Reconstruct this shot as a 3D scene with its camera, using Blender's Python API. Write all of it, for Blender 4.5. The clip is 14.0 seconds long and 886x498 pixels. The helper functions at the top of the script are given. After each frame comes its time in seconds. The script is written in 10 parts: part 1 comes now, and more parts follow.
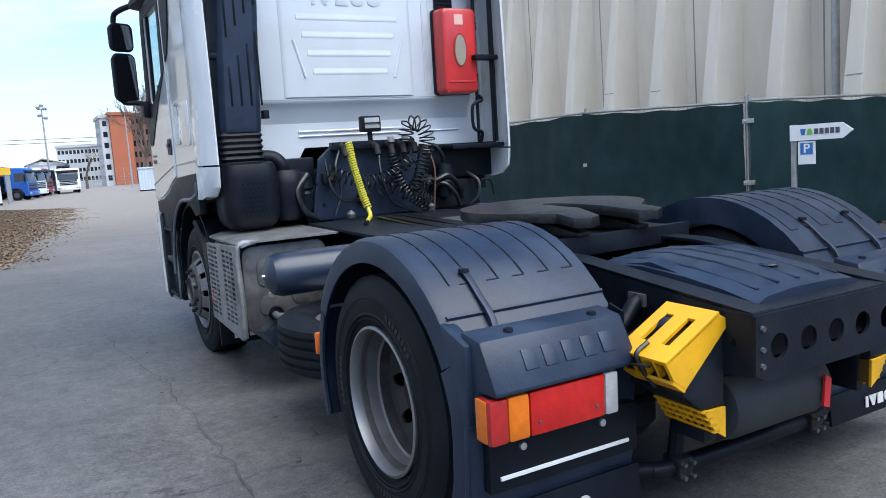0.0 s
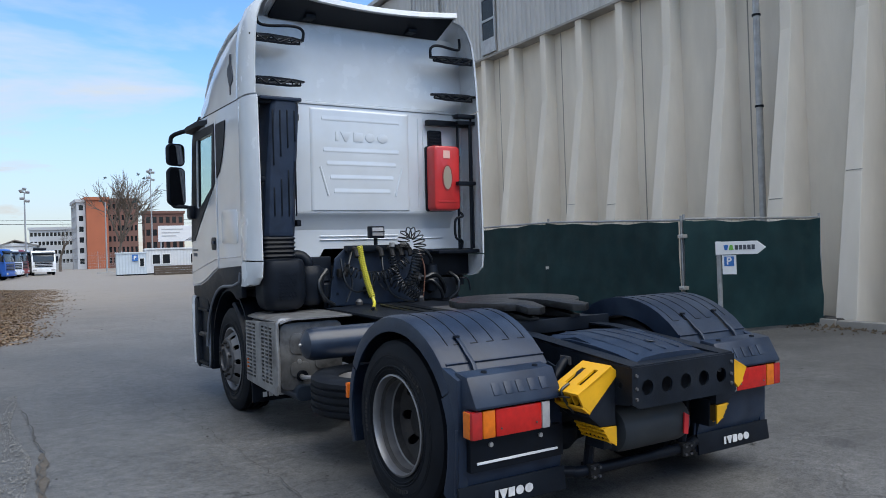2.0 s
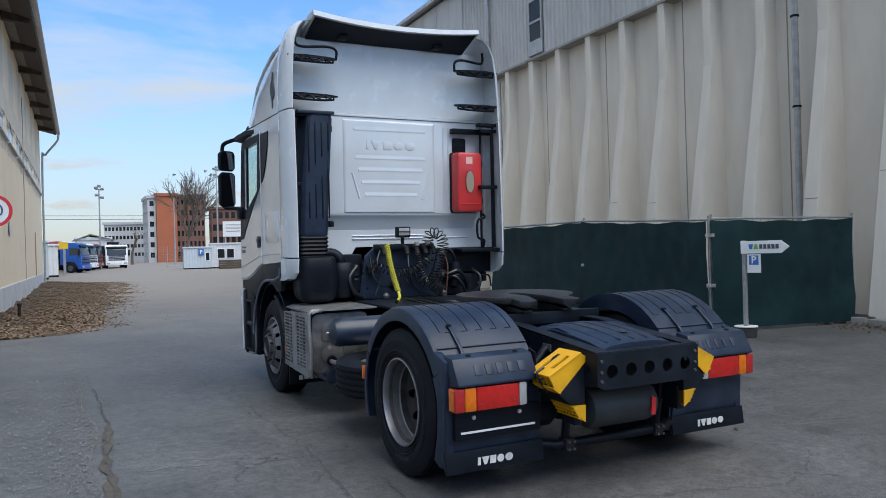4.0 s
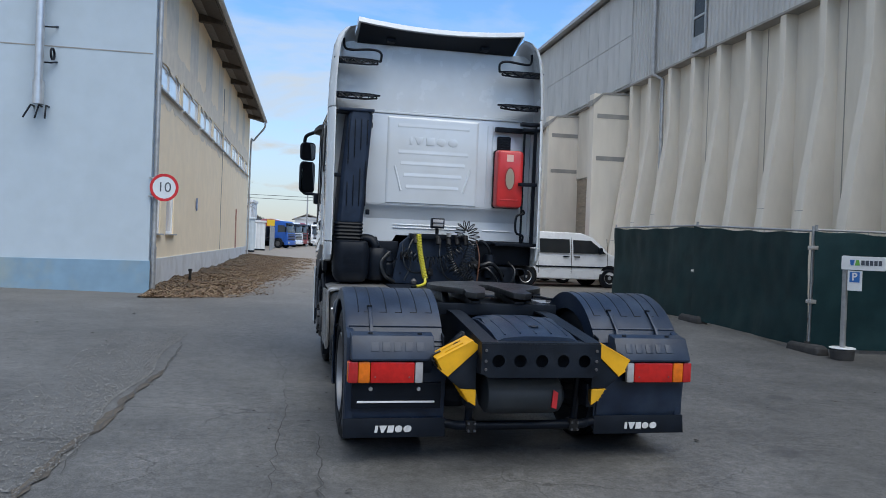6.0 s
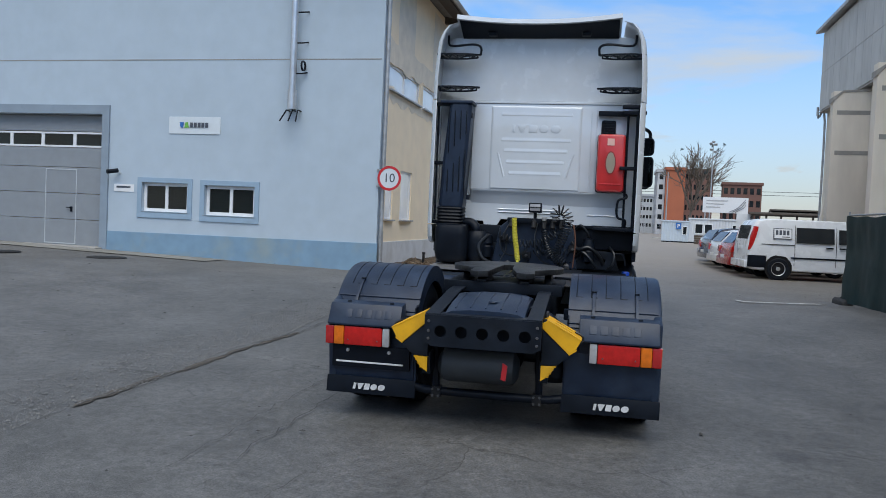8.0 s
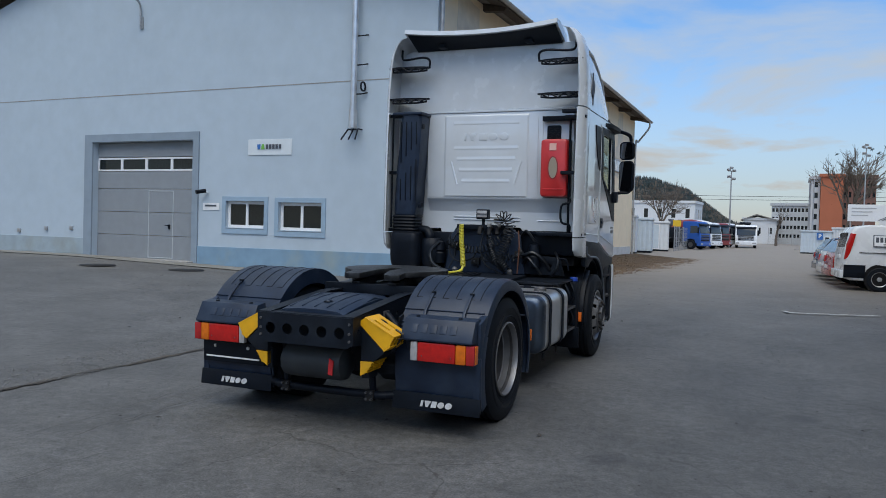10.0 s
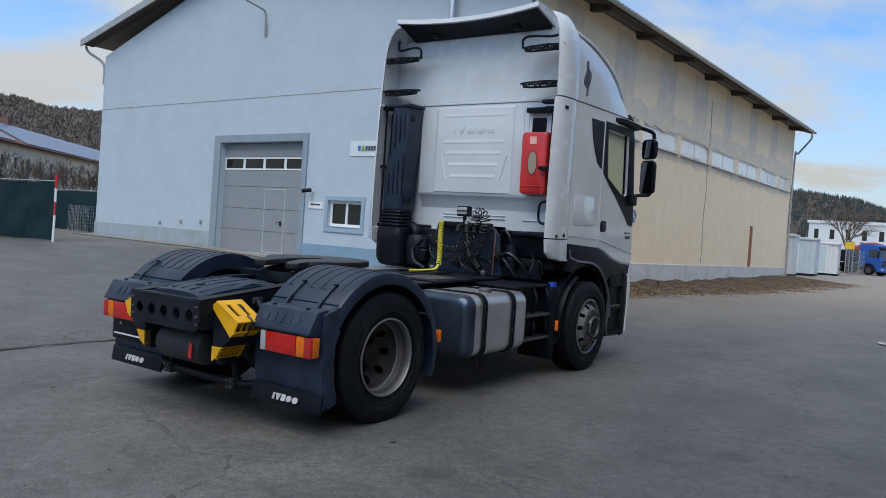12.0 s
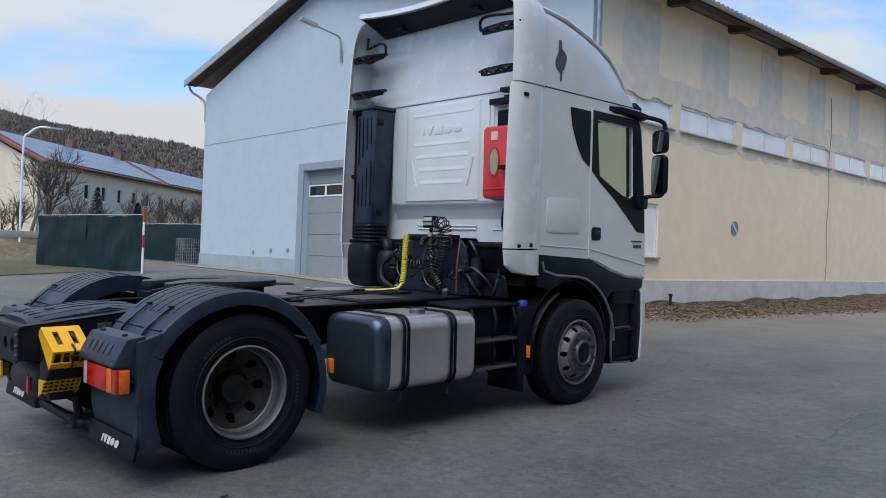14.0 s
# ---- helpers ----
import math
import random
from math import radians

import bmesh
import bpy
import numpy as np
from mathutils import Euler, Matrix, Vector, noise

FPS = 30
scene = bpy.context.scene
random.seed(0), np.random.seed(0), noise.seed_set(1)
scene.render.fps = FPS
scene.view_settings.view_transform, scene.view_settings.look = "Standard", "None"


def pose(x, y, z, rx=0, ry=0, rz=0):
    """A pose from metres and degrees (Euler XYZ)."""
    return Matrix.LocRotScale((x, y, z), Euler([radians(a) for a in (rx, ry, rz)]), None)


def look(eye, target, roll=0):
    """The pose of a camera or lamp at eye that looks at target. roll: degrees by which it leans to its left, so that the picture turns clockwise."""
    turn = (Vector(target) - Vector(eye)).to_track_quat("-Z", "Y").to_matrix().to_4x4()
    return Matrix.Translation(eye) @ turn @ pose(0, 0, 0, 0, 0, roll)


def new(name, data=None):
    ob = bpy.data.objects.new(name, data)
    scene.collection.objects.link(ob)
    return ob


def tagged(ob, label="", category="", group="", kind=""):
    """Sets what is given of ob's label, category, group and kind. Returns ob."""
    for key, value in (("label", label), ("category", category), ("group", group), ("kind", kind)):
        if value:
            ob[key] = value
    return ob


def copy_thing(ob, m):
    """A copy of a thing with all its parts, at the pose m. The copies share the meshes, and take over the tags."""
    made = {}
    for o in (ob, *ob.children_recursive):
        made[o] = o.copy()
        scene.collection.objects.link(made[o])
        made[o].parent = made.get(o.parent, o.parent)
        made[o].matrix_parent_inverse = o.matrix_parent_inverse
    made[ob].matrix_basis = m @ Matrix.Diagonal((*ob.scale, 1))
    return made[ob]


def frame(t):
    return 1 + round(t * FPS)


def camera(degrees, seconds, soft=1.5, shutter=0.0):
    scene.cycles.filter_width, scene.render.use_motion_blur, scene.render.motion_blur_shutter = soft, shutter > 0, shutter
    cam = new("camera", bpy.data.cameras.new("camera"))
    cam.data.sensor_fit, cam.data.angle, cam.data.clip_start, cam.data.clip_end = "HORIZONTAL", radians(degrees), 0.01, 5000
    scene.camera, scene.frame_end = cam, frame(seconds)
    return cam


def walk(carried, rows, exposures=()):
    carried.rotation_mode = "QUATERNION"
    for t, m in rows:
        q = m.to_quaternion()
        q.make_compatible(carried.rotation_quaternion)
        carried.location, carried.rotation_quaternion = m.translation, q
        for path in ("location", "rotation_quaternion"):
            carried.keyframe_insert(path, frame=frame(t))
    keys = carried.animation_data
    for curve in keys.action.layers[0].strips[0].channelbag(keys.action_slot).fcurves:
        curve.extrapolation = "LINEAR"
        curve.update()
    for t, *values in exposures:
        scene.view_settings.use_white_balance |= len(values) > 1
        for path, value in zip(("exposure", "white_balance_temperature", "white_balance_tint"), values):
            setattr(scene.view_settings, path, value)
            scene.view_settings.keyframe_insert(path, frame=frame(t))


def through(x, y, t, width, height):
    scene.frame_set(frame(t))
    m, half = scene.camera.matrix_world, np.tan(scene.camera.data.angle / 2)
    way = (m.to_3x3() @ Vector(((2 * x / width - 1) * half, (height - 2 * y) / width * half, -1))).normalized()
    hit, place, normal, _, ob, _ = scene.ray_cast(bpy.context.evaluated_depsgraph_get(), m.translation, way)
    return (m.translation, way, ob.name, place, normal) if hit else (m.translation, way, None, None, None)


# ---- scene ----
cam = camera(60.0, 14.0, 0.9)
PATH = [
    (0, (-2.393, -1.956, 1.447), (-1.453, -0.207, 1.213), -4.0),
    (0.5, (-2.669, -2.389, 1.453), (-1.715, -0.656, 1.162), -1.9),
    (1, (-2.795, -2.73, 1.491), (-1.824, -0.994, 1.284), -0.9),
    (1.5, (-3.04, -3.016, 1.508), (-2.041, -1.284, 1.52), -1.1),
    (2, (-3.33, -3.295, 1.526), (-2.302, -1.58, 1.535), -1.9),
    (2.5, (-3.466, -3.573, 1.513), (-2.437, -1.858, 1.528), -1.8),
    (2.7, (-3.518, -3.658, 1.522), (-2.492, -1.942, 1.542), -2.0),
    (4.8, (-2.774, -4.442, 1.554), (-2.014, -2.592, 1.551), -0.4),
    (5, (-2.578, -4.564, 1.559), (-1.854, -2.699, 1.56), -0.1),
    (5.5, (-2.158, -4.921, 1.569), (-1.598, -3.001, 1.573), 0.6),
    (6, (-1.645, -5.16, 1.53), (-1.259, -3.197, 1.513), 2.1),
    (6.5, (-1.063, -5.391, 1.549), (-0.87, -3.402, 1.486), 2.7),
    (7, (-0.454, -5.529, 1.527), (-0.398, -3.531, 1.475), 3.3),
    (7.5, (0.194, -5.614, 1.532), (0.163, -3.615, 1.478), 3.2),
    (7.7, (0.452, -5.626, 1.563), (0.209, -3.642, 1.494), 2.9),
    (9.8, (2.953, -5.227, 1.516), (2.216, -3.369, 1.466), 1.9),
    (10, (3.194, -5.145, 1.547), (2.403, -3.308, 1.497), 1.7),
    (10.5, (3.689, -4.787, 1.502), (2.85, -2.972, 1.446), 3.6),
    (11, (4.215, -4.481, 1.513), (3.201, -2.758, 1.464), 2.2),
    (11.5, (4.598, -4.093, 1.48), (3.497, -2.424, 1.443), 3.6),
    (12, (4.97, -3.667, 1.493), (3.788, -2.054, 1.449), 4.1),
    (12.5, (5.266, -3.219, 1.491), (3.972, -1.695, 1.434), 3.5),
    (13, (5.454, -2.697, 1.497), (4.133, -1.195, 1.494), 3.5),
    (13.5, (5.62, -2.198, 1.506), (4.17, -0.821, 1.51), 3.0),
    (14, (5.657, -1.666, 1.473), (4.202, -0.294, 1.475), 2.3),
]
walk(cam, [(t, look(eye, target, roll)) for t, eye, target, roll in PATH], [(0.0, 1.46, 6300, 8), (1.0, 1.30, 6400, 8), (1.5, 1.08, 6450, 8), (2.4, 0.92, 6550, 8), (5.0, 0.82, 6500, 7), (7.5, 0.74, 6550, 7), (10.0, 0.50, 6540, 7), (12.0, 0.67, 6580, 7), (14.0, 0.87, 6650, 8)])

# ---- daylight: winter sky with broken cloud, high veiled sun ----
SUN_AZ, SUN_EL = radians(162), radians(60)
world = bpy.data.worlds.new("world")
scene.world = world
world.use_nodes = True
wn, wl = world.node_tree.nodes, world.node_tree.links
wn.clear()
w_out = wn.new("ShaderNodeOutputWorld")
w_bg = wn.new("ShaderNodeBackground")
w_sky = wn.new("ShaderNodeTexSky")
w_sky.sky_type, w_sky.sun_disc = "NISHITA", False
w_sky.sun_elevation, w_sky.sun_rotation = SUN_EL, SUN_AZ
w_sky.air_density, w_sky.dust_density, w_sky.ozone_density = 1.0, 0.6, 3.0
w_co = wn.new("ShaderNodeTexCoord")
w_sep = wn.new("ShaderNodeSeparateXYZ")
w_flat = wn.new("ShaderNodeCombineXYZ")
w_lift = wn.new("ShaderNodeMath")
w_lift.operation, w_lift.inputs[1].default_value = "ADD", 0.16
w_dx, w_dy = wn.new("ShaderNodeMath"), wn.new("ShaderNodeMath")
w_dx.operation = w_dy.operation = "DIVIDE"
w_n = wn.new("ShaderNodeTexNoise")
w_n.inputs["Scale"].default_value, w_n.inputs["Detail"].default_value, w_n.inputs["Roughness"].default_value = 1.05, 7.0, 0.56
w_n.inputs["Distortion"].default_value = 0.35
w_r = wn.new("ShaderNodeValToRGB")
w_r.color_ramp.elements[0].position, w_r.color_ramp.elements[1].position = 0.42, 0.62
w_low = wn.new("ShaderNodeMapRange")
w_low.inputs[1].default_value, w_low.inputs[2].default_value, w_low.inputs[3].default_value, w_low.inputs[4].default_value = 0.0, 0.25, 0.92, 0.0
w_max = wn.new("ShaderNodeMath")
w_max.operation = "MAXIMUM"
w_tint = wn.new("ShaderNodeMix")
w_tint.data_type = "RGBA"
w_tint.inputs[6].default_value, w_tint.inputs[7].default_value = (2.95, 3.26, 3.7, 1), (2.85, 2.68, 2.46, 1)
w_mix = wn.new("ShaderNodeMix")
w_mix.data_type = "RGBA"
wl.new(w_co.outputs["Generated"], w_sep.inputs[0])
wl.new(w_sep.outputs[2], w_lift.inputs[0])
for k, n in ((0, w_dx), (1, w_dy)):
    wl.new(w_sep.outputs[k], n.inputs[0])
    wl.new(w_lift.outputs[0], n.inputs[1])
    wl.new(n.outputs[0], w_flat.inputs[k])
wl.new(w_flat.outputs[0], w_n.inputs["Vector"])
w_west = wn.new("ShaderNodeMath")
w_west.operation, w_west.inputs[1].default_value = "MULTIPLY_ADD", -0.11
wl.new(w_sep.outputs[0], w_west.inputs[0])
wl.new(w_n.outputs["Fac"], w_west.inputs[2])
wl.new(w_west.outputs[0], w_r.inputs[0])
wl.new(w_sep.outputs[2], w_low.inputs[0])
wl.new(w_r.outputs[0], w_max.inputs[0])
wl.new(w_low.outputs[0], w_max.inputs[1])
wl.new(w_max.outputs[0], w_mix.inputs[0])
wl.new(w_low.outputs[0], w_tint.inputs[0])
w_deep = wn.new("ShaderNodeVectorMath")
w_deep.operation = "MULTIPLY"
w_deep.inputs[1].default_value = (0.66, 0.86, 1.05)
wl.new(w_sky.outputs[0], w_deep.inputs[0])
wl.new(w_deep.outputs[0], w_mix.inputs[6])
w_dot = wn.new("ShaderNodeVectorMath")
w_dot.operation = "DOT_PRODUCT"
w_dot.inputs[1].default_value = (math.sin(SUN_AZ), math.cos(SUN_AZ), 0.25)
w_side = wn.new("ShaderNodeMapRange")
w_side.inputs[1].default_value, w_side.inputs[2].default_value, w_side.inputs[3].default_value, w_side.inputs[4].default_value = -0.9, 1.0, 1.0, 1.04
w_gain = wn.new("ShaderNodeVectorMath")
w_gain.operation = "SCALE"
wl.new(w_co.outputs["Generated"], w_dot.inputs[0])
wl.new(w_dot.outputs["Value"], w_side.inputs[0])
wl.new(w_tint.outputs[2], w_gain.inputs[0])
wl.new(w_side.outputs[0], w_gain.inputs["Scale"])
wl.new(w_gain.outputs[0], w_mix.inputs[7])
wl.new(w_mix.outputs[2], w_bg.inputs[0])
w_bg.inputs[1].default_value = 0.125
wl.new(w_bg.outputs[0], w_out.inputs[0])
sun = new("sun", bpy.data.lights.new("sun", "SUN"))
sun.data.energy, sun.data.angle, sun.data.color = 1.9, radians(60), (1.0, 0.96, 0.905)
sun.matrix_world = look((0, 0, 30), (-30 * math.cos(SUN_EL) * math.sin(SUN_AZ), -30 * math.cos(SUN_EL) * math.cos(SUN_AZ), 30 - 30 * math.sin(SUN_EL)))

# ---- materials ----
def mat(name, base, rough=0.5, metal=0.0, var=0.12, scale=6.0, bump=0.0, bscale=90.0, stain=None, amount=0.4, sscale=1.3, coat=0.0, spread=(0.48, 0.68), stretch=(1, 1, 1)):
    """A painted or raw surface: fine grain, a broader stain, and relief."""
    m = bpy.data.materials.new(name)
    m.use_nodes = True
    n, l = m.node_tree.nodes, m.node_tree.links
    p = n["Principled BSDF"]
    co = n.new("ShaderNodeTexCoord")
    mp = n.new("ShaderNodeMapping")
    mp.inputs["Scale"].default_value = stretch
    l.new(co.outputs["Object"], mp.inputs[0])
    a = n.new("ShaderNodeTexNoise")
    a.inputs["Scale"].default_value, a.inputs["Detail"].default_value = scale, 6
    l.new(mp.outputs[0], a.inputs["Vector"])
    mr = n.new("ShaderNodeMapRange")
    mr.inputs[1].default_value, mr.inputs[2].default_value = 0.3, 0.7
    mr.inputs[3].default_value, mr.inputs[4].default_value = 1 - var, 1 + var
    l.new(a.outputs["Fac"], mr.inputs[0])
    mul = n.new("ShaderNodeMix")
    mul.data_type, mul.blend_type = "RGBA", "MULTIPLY"
    mul.inputs[0].default_value = 1.0
    mul.inputs[6].default_value = (*base, 1)
    l.new(mr.outputs[0], mul.inputs[7])
    col = mul.outputs[2]
    if stain:
        b = n.new("ShaderNodeTexNoise")
        b.inputs["Scale"].default_value, b.inputs["Detail"].default_value, b.inputs["Roughness"].default_value = sscale, 8, 0.62
        l.new(mp.outputs[0], b.inputs["Vector"])
        r = n.new("ShaderNodeMapRange")
        r.inputs[1].default_value, r.inputs[2].default_value, r.inputs[3].default_value, r.inputs[4].default_value = spread[0], spread[1], 0.0, amount
        l.new(b.outputs["Fac"], r.inputs[0])
        sm = n.new("ShaderNodeMix")
        sm.data_type = "RGBA"
        sm.inputs[7].default_value = (*stain, 1)
        l.new(r.outputs[0], sm.inputs[0])
        l.new(col, sm.inputs[6])
        col = sm.outputs[2]
    l.new(col, p.inputs["Base Color"])
    p.inputs["Roughness"].default_value, p.inputs["Metallic"].default_value = rough, metal
    rr = n.new("ShaderNodeMapRange")
    rr.inputs[3].default_value, rr.inputs[4].default_value = max(0.02, rough - 0.08), min(1.0, rough + 0.08)
    l.new(a.outputs["Fac"], rr.inputs[0])
    l.new(rr.outputs[0], p.inputs["Roughness"])
    p.inputs["Coat Weight"].default_value = coat
    if bump:
        c = n.new("ShaderNodeTexNoise")
        c.inputs["Scale"].default_value, c.inputs["Detail"].default_value = bscale, 4
        l.new(mp.outputs[0], c.inputs["Vector"])
        bp = n.new("ShaderNodeBump")
        bp.inputs["Strength"].default_value, bp.inputs["Distance"].default_value = bump, 0.01
        l.new(c.outputs["Fac"], bp.inputs["Height"])
        l.new(bp.outputs[0], p.inputs["Normal"])
    return m


def glass_mat(name, tint, through=0.85):
    m = bpy.data.materials.new(name)
    m.use_nodes = True
    n, l = m.node_tree.nodes, m.node_tree.links
    p = n["Principled BSDF"]
    p.inputs["Base Color"].default_value = (0.02, 0.025, 0.025, 1)
    p.inputs["Roughness"].default_value = 0.03
    t = n.new("ShaderNodeBsdfTransparent")
    t.inputs[0].default_value = (*tint, 1)
    mx = n.new("ShaderNodeMixShader")
    mx.inputs[0].default_value = through
    l.new(p.outputs[0], mx.inputs[1])
    l.new(t.outputs[0], mx.inputs[2])
    l.new(mx.outputs[0], n["Material Output"].inputs[0])
    return m


WHITE_PAINT = mat("white_lorry_paint", (0.60, 0.64, 0.68), 0.20, 0, 0.03, 3, 0, 0, (0.48, 0.49, 0.49), 0.3, 1.1, 0.9)
WHITE_PLASTIC = mat("white_fairing", (0.60, 0.64, 0.68), 0.26, 0, 0.04, 4, 0, 0, (0.48, 0.49, 0.48), 0.3, 1.4, 0.7)
NAVY = mat("navy_black_plastic", (0.0088, 0.0184, 0.040), 0.42, 0, 0.25, 7, 0.12, 140, (0.034, 0.049, 0.075), 0.5, 3.4)
NAVY_PAINT = mat("navy_paint", (0.007, 0.016, 0.036), 0.36, 0, 0.2, 6, 0, 0, (0.045, 0.055, 0.07), 0.3, 3, 0.1)
BLACK = mat("black_plastic", (0.0028, 0.0052, 0.0102), 0.45, 0, 0.3, 9, 0.1, 160, (0.0078, 0.0110, 0.0165), 0.3, 3)
FRAME_PAINT = mat("chassis_paint", (0.0058, 0.0090, 0.0150), 0.46, 0, 0.35, 9, 0.15, 120, (0.021, 0.025, 0.032), 0.35, 4)
GREASE = mat("greasy_steel", (0.0105, 0.012, 0.0142), 0.42, 0.2, 0.45, 11, 0.4, 40, (0.058, 0.058, 0.060), 0.55, 5)
RUBBER = mat("tyre_rubber", (0.0044, 0.0066, 0.0108), 0.62, 0, 0.25, 10, 0.1, 120, (0.0135, 0.0162, 0.021), 0.35, 5)
HOSE = mat("black_hose", (0.006, 0.008, 0.011), 0.35)
# near-black rim tone: the shade inside the rim put into colour
RIM_SHADE = mat("rim_recess_shade", (0.035, 0.034, 0.035), 0.75, 0.1, 0.3, 12, 0.05, 90, (0.10, 0.095, 0.09), 0.4, 9)
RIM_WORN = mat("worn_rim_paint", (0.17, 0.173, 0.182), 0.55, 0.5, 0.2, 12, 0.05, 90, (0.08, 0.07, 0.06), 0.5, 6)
STEEL_RIM = mat("silver_rim_paint", (0.25, 0.255, 0.27), 0.45, 0.7, 0.12, 12, 0.05, 90, (0.2, 0.17, 0.13), 0.4, 6)
DARK_STEEL = mat("dark_hub_steel", (0.022, 0.0225, 0.024), 0.6, 0.3, 0.3, 14, 0.2, 60, (0.07, 0.06, 0.052), 0.45, 8)
ALLOY = mat("brushed_aluminium", (0.62, 0.63, 0.64), 0.34, 0.85, 0.08, 5, 0.03, 60, (0.35, 0.34, 0.33), 0.35, 3, 0, (0.45, 0.75))
EDGE_GREY = mat("pale_edge_grey", (0.20, 0.23, 0.28), 0.42, 0.75, 0.15, 5, 0.03, 60, (0.2, 0.2, 0.21), 0.4, 4)
SHIELD = mat("worn_bright_shield", (0.30, 0.305, 0.31), 0.42, 0.65, 0.22, 9, 0.25, 14, (0.085, 0.080, 0.076), 0.7, 4.2)
SOOTY = mat("sooty_silencer_sheet", (0.125, 0.127, 0.13), 0.5, 0.5, 0.3, 7, 0.4, 9, (0.022, 0.021, 0.021), 0.85, 5)
HUB_GREY = mat("dull_grey_hub", (0.085, 0.086, 0.092), 0.5, 0.4, 0.2, 12, 0.1, 60, (0.06, 0.055, 0.05), 0.5, 7)
# rusty disc, its tone taken darker for shade deep in the wheel
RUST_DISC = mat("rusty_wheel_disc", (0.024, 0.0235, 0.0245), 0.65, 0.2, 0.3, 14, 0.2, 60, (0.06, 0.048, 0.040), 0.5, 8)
# dark blue metal; on the fuel tank end it carries a reflection
TANK_DARK = mat("dark_tank_aluminium", (0.060, 0.082, 0.118), 0.30, 0.75, 0.15, 5, 0, 0, (0.05, 0.055, 0.065), 0.5, 3)
CHROME = mat("galvanised_fitting", (0.55, 0.55, 0.55), 0.35, 0.8, 0.15, 20)
RED_BOX = mat("red_box_plastic", (0.50, 0.022, 0.022), 0.35, 0, 0.1, 6, 0.05, 80, (0.35, 0.03, 0.03), 0.4, 4, 0.2)
LAMP_RED = mat("red_lamp_lens", (0.44, 0.009, 0.007), 0.14, 0, 0.15, 30, 0.12, 260, None, 0, 1, 0.2)
LAMP_DEEP = mat("deep_red_lens", (0.36, 0.010, 0.010), 0.10, 0, 0.15, 30, 0.25, 260, None, 0, 1, 0.6)
LAMP_AMBER = mat("amber_lamp_lens", (0.62, 0.14, 0.005), 0.14, 0, 0.15, 30, 0.12, 260, None, 0, 1, 0.2)
LAMP_CLEAR = mat("clear_lamp_lens", (0.36, 0.36, 0.37), 0.16, 0, 0.1, 30, 0.25, 260, None, 0, 1, 0.6)
YELLOW = mat("yellow_chock_plastic", (0.70, 0.36, 0.007), 0.42, 0, 0.08, 8, 0.08, 90, (0.35, 0.22, 0.03), 0.35, 6)
YELLOW_HOSE = mat("yellow_hose", (0.52, 0.47, 0.05), 0.35, 0, 0.12, 20)
SIGN_WHITE = mat("white_print", (0.72, 0.73, 0.74), 0.45, 0, 0.05, 10)
ORANGE_REF = mat("orange_reflector", (0.75, 0.16, 0.02), 0.25, 0, 0.1, 30, 0.2, 200)
BLUE_CAP = mat("blue_filler_cap", (0.01, 0.06, 0.42), 0.4)
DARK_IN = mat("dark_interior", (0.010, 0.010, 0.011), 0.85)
CAB_GLASS = glass_mat("cab_glass", (0.93, 0.97, 0.94), 0.9)
PANE = glass_mat("window_glass", (0.4, 0.42, 0.43), 0.35)
# opaque pale panes: the bright sky they mirror is their base colour
SKY_PANE = mat("painted_sky_glazing", (0.86, 0.85, 0.82), 0.12, 0, 0.06, 1.5, 0, 0, (0.68, 0.69, 0.69), 0.5, 0.8, 0.5)
MIRROR = mat("mirror_glass", (0.30, 0.31, 0.33), 0.04, 1.0, 0.01)



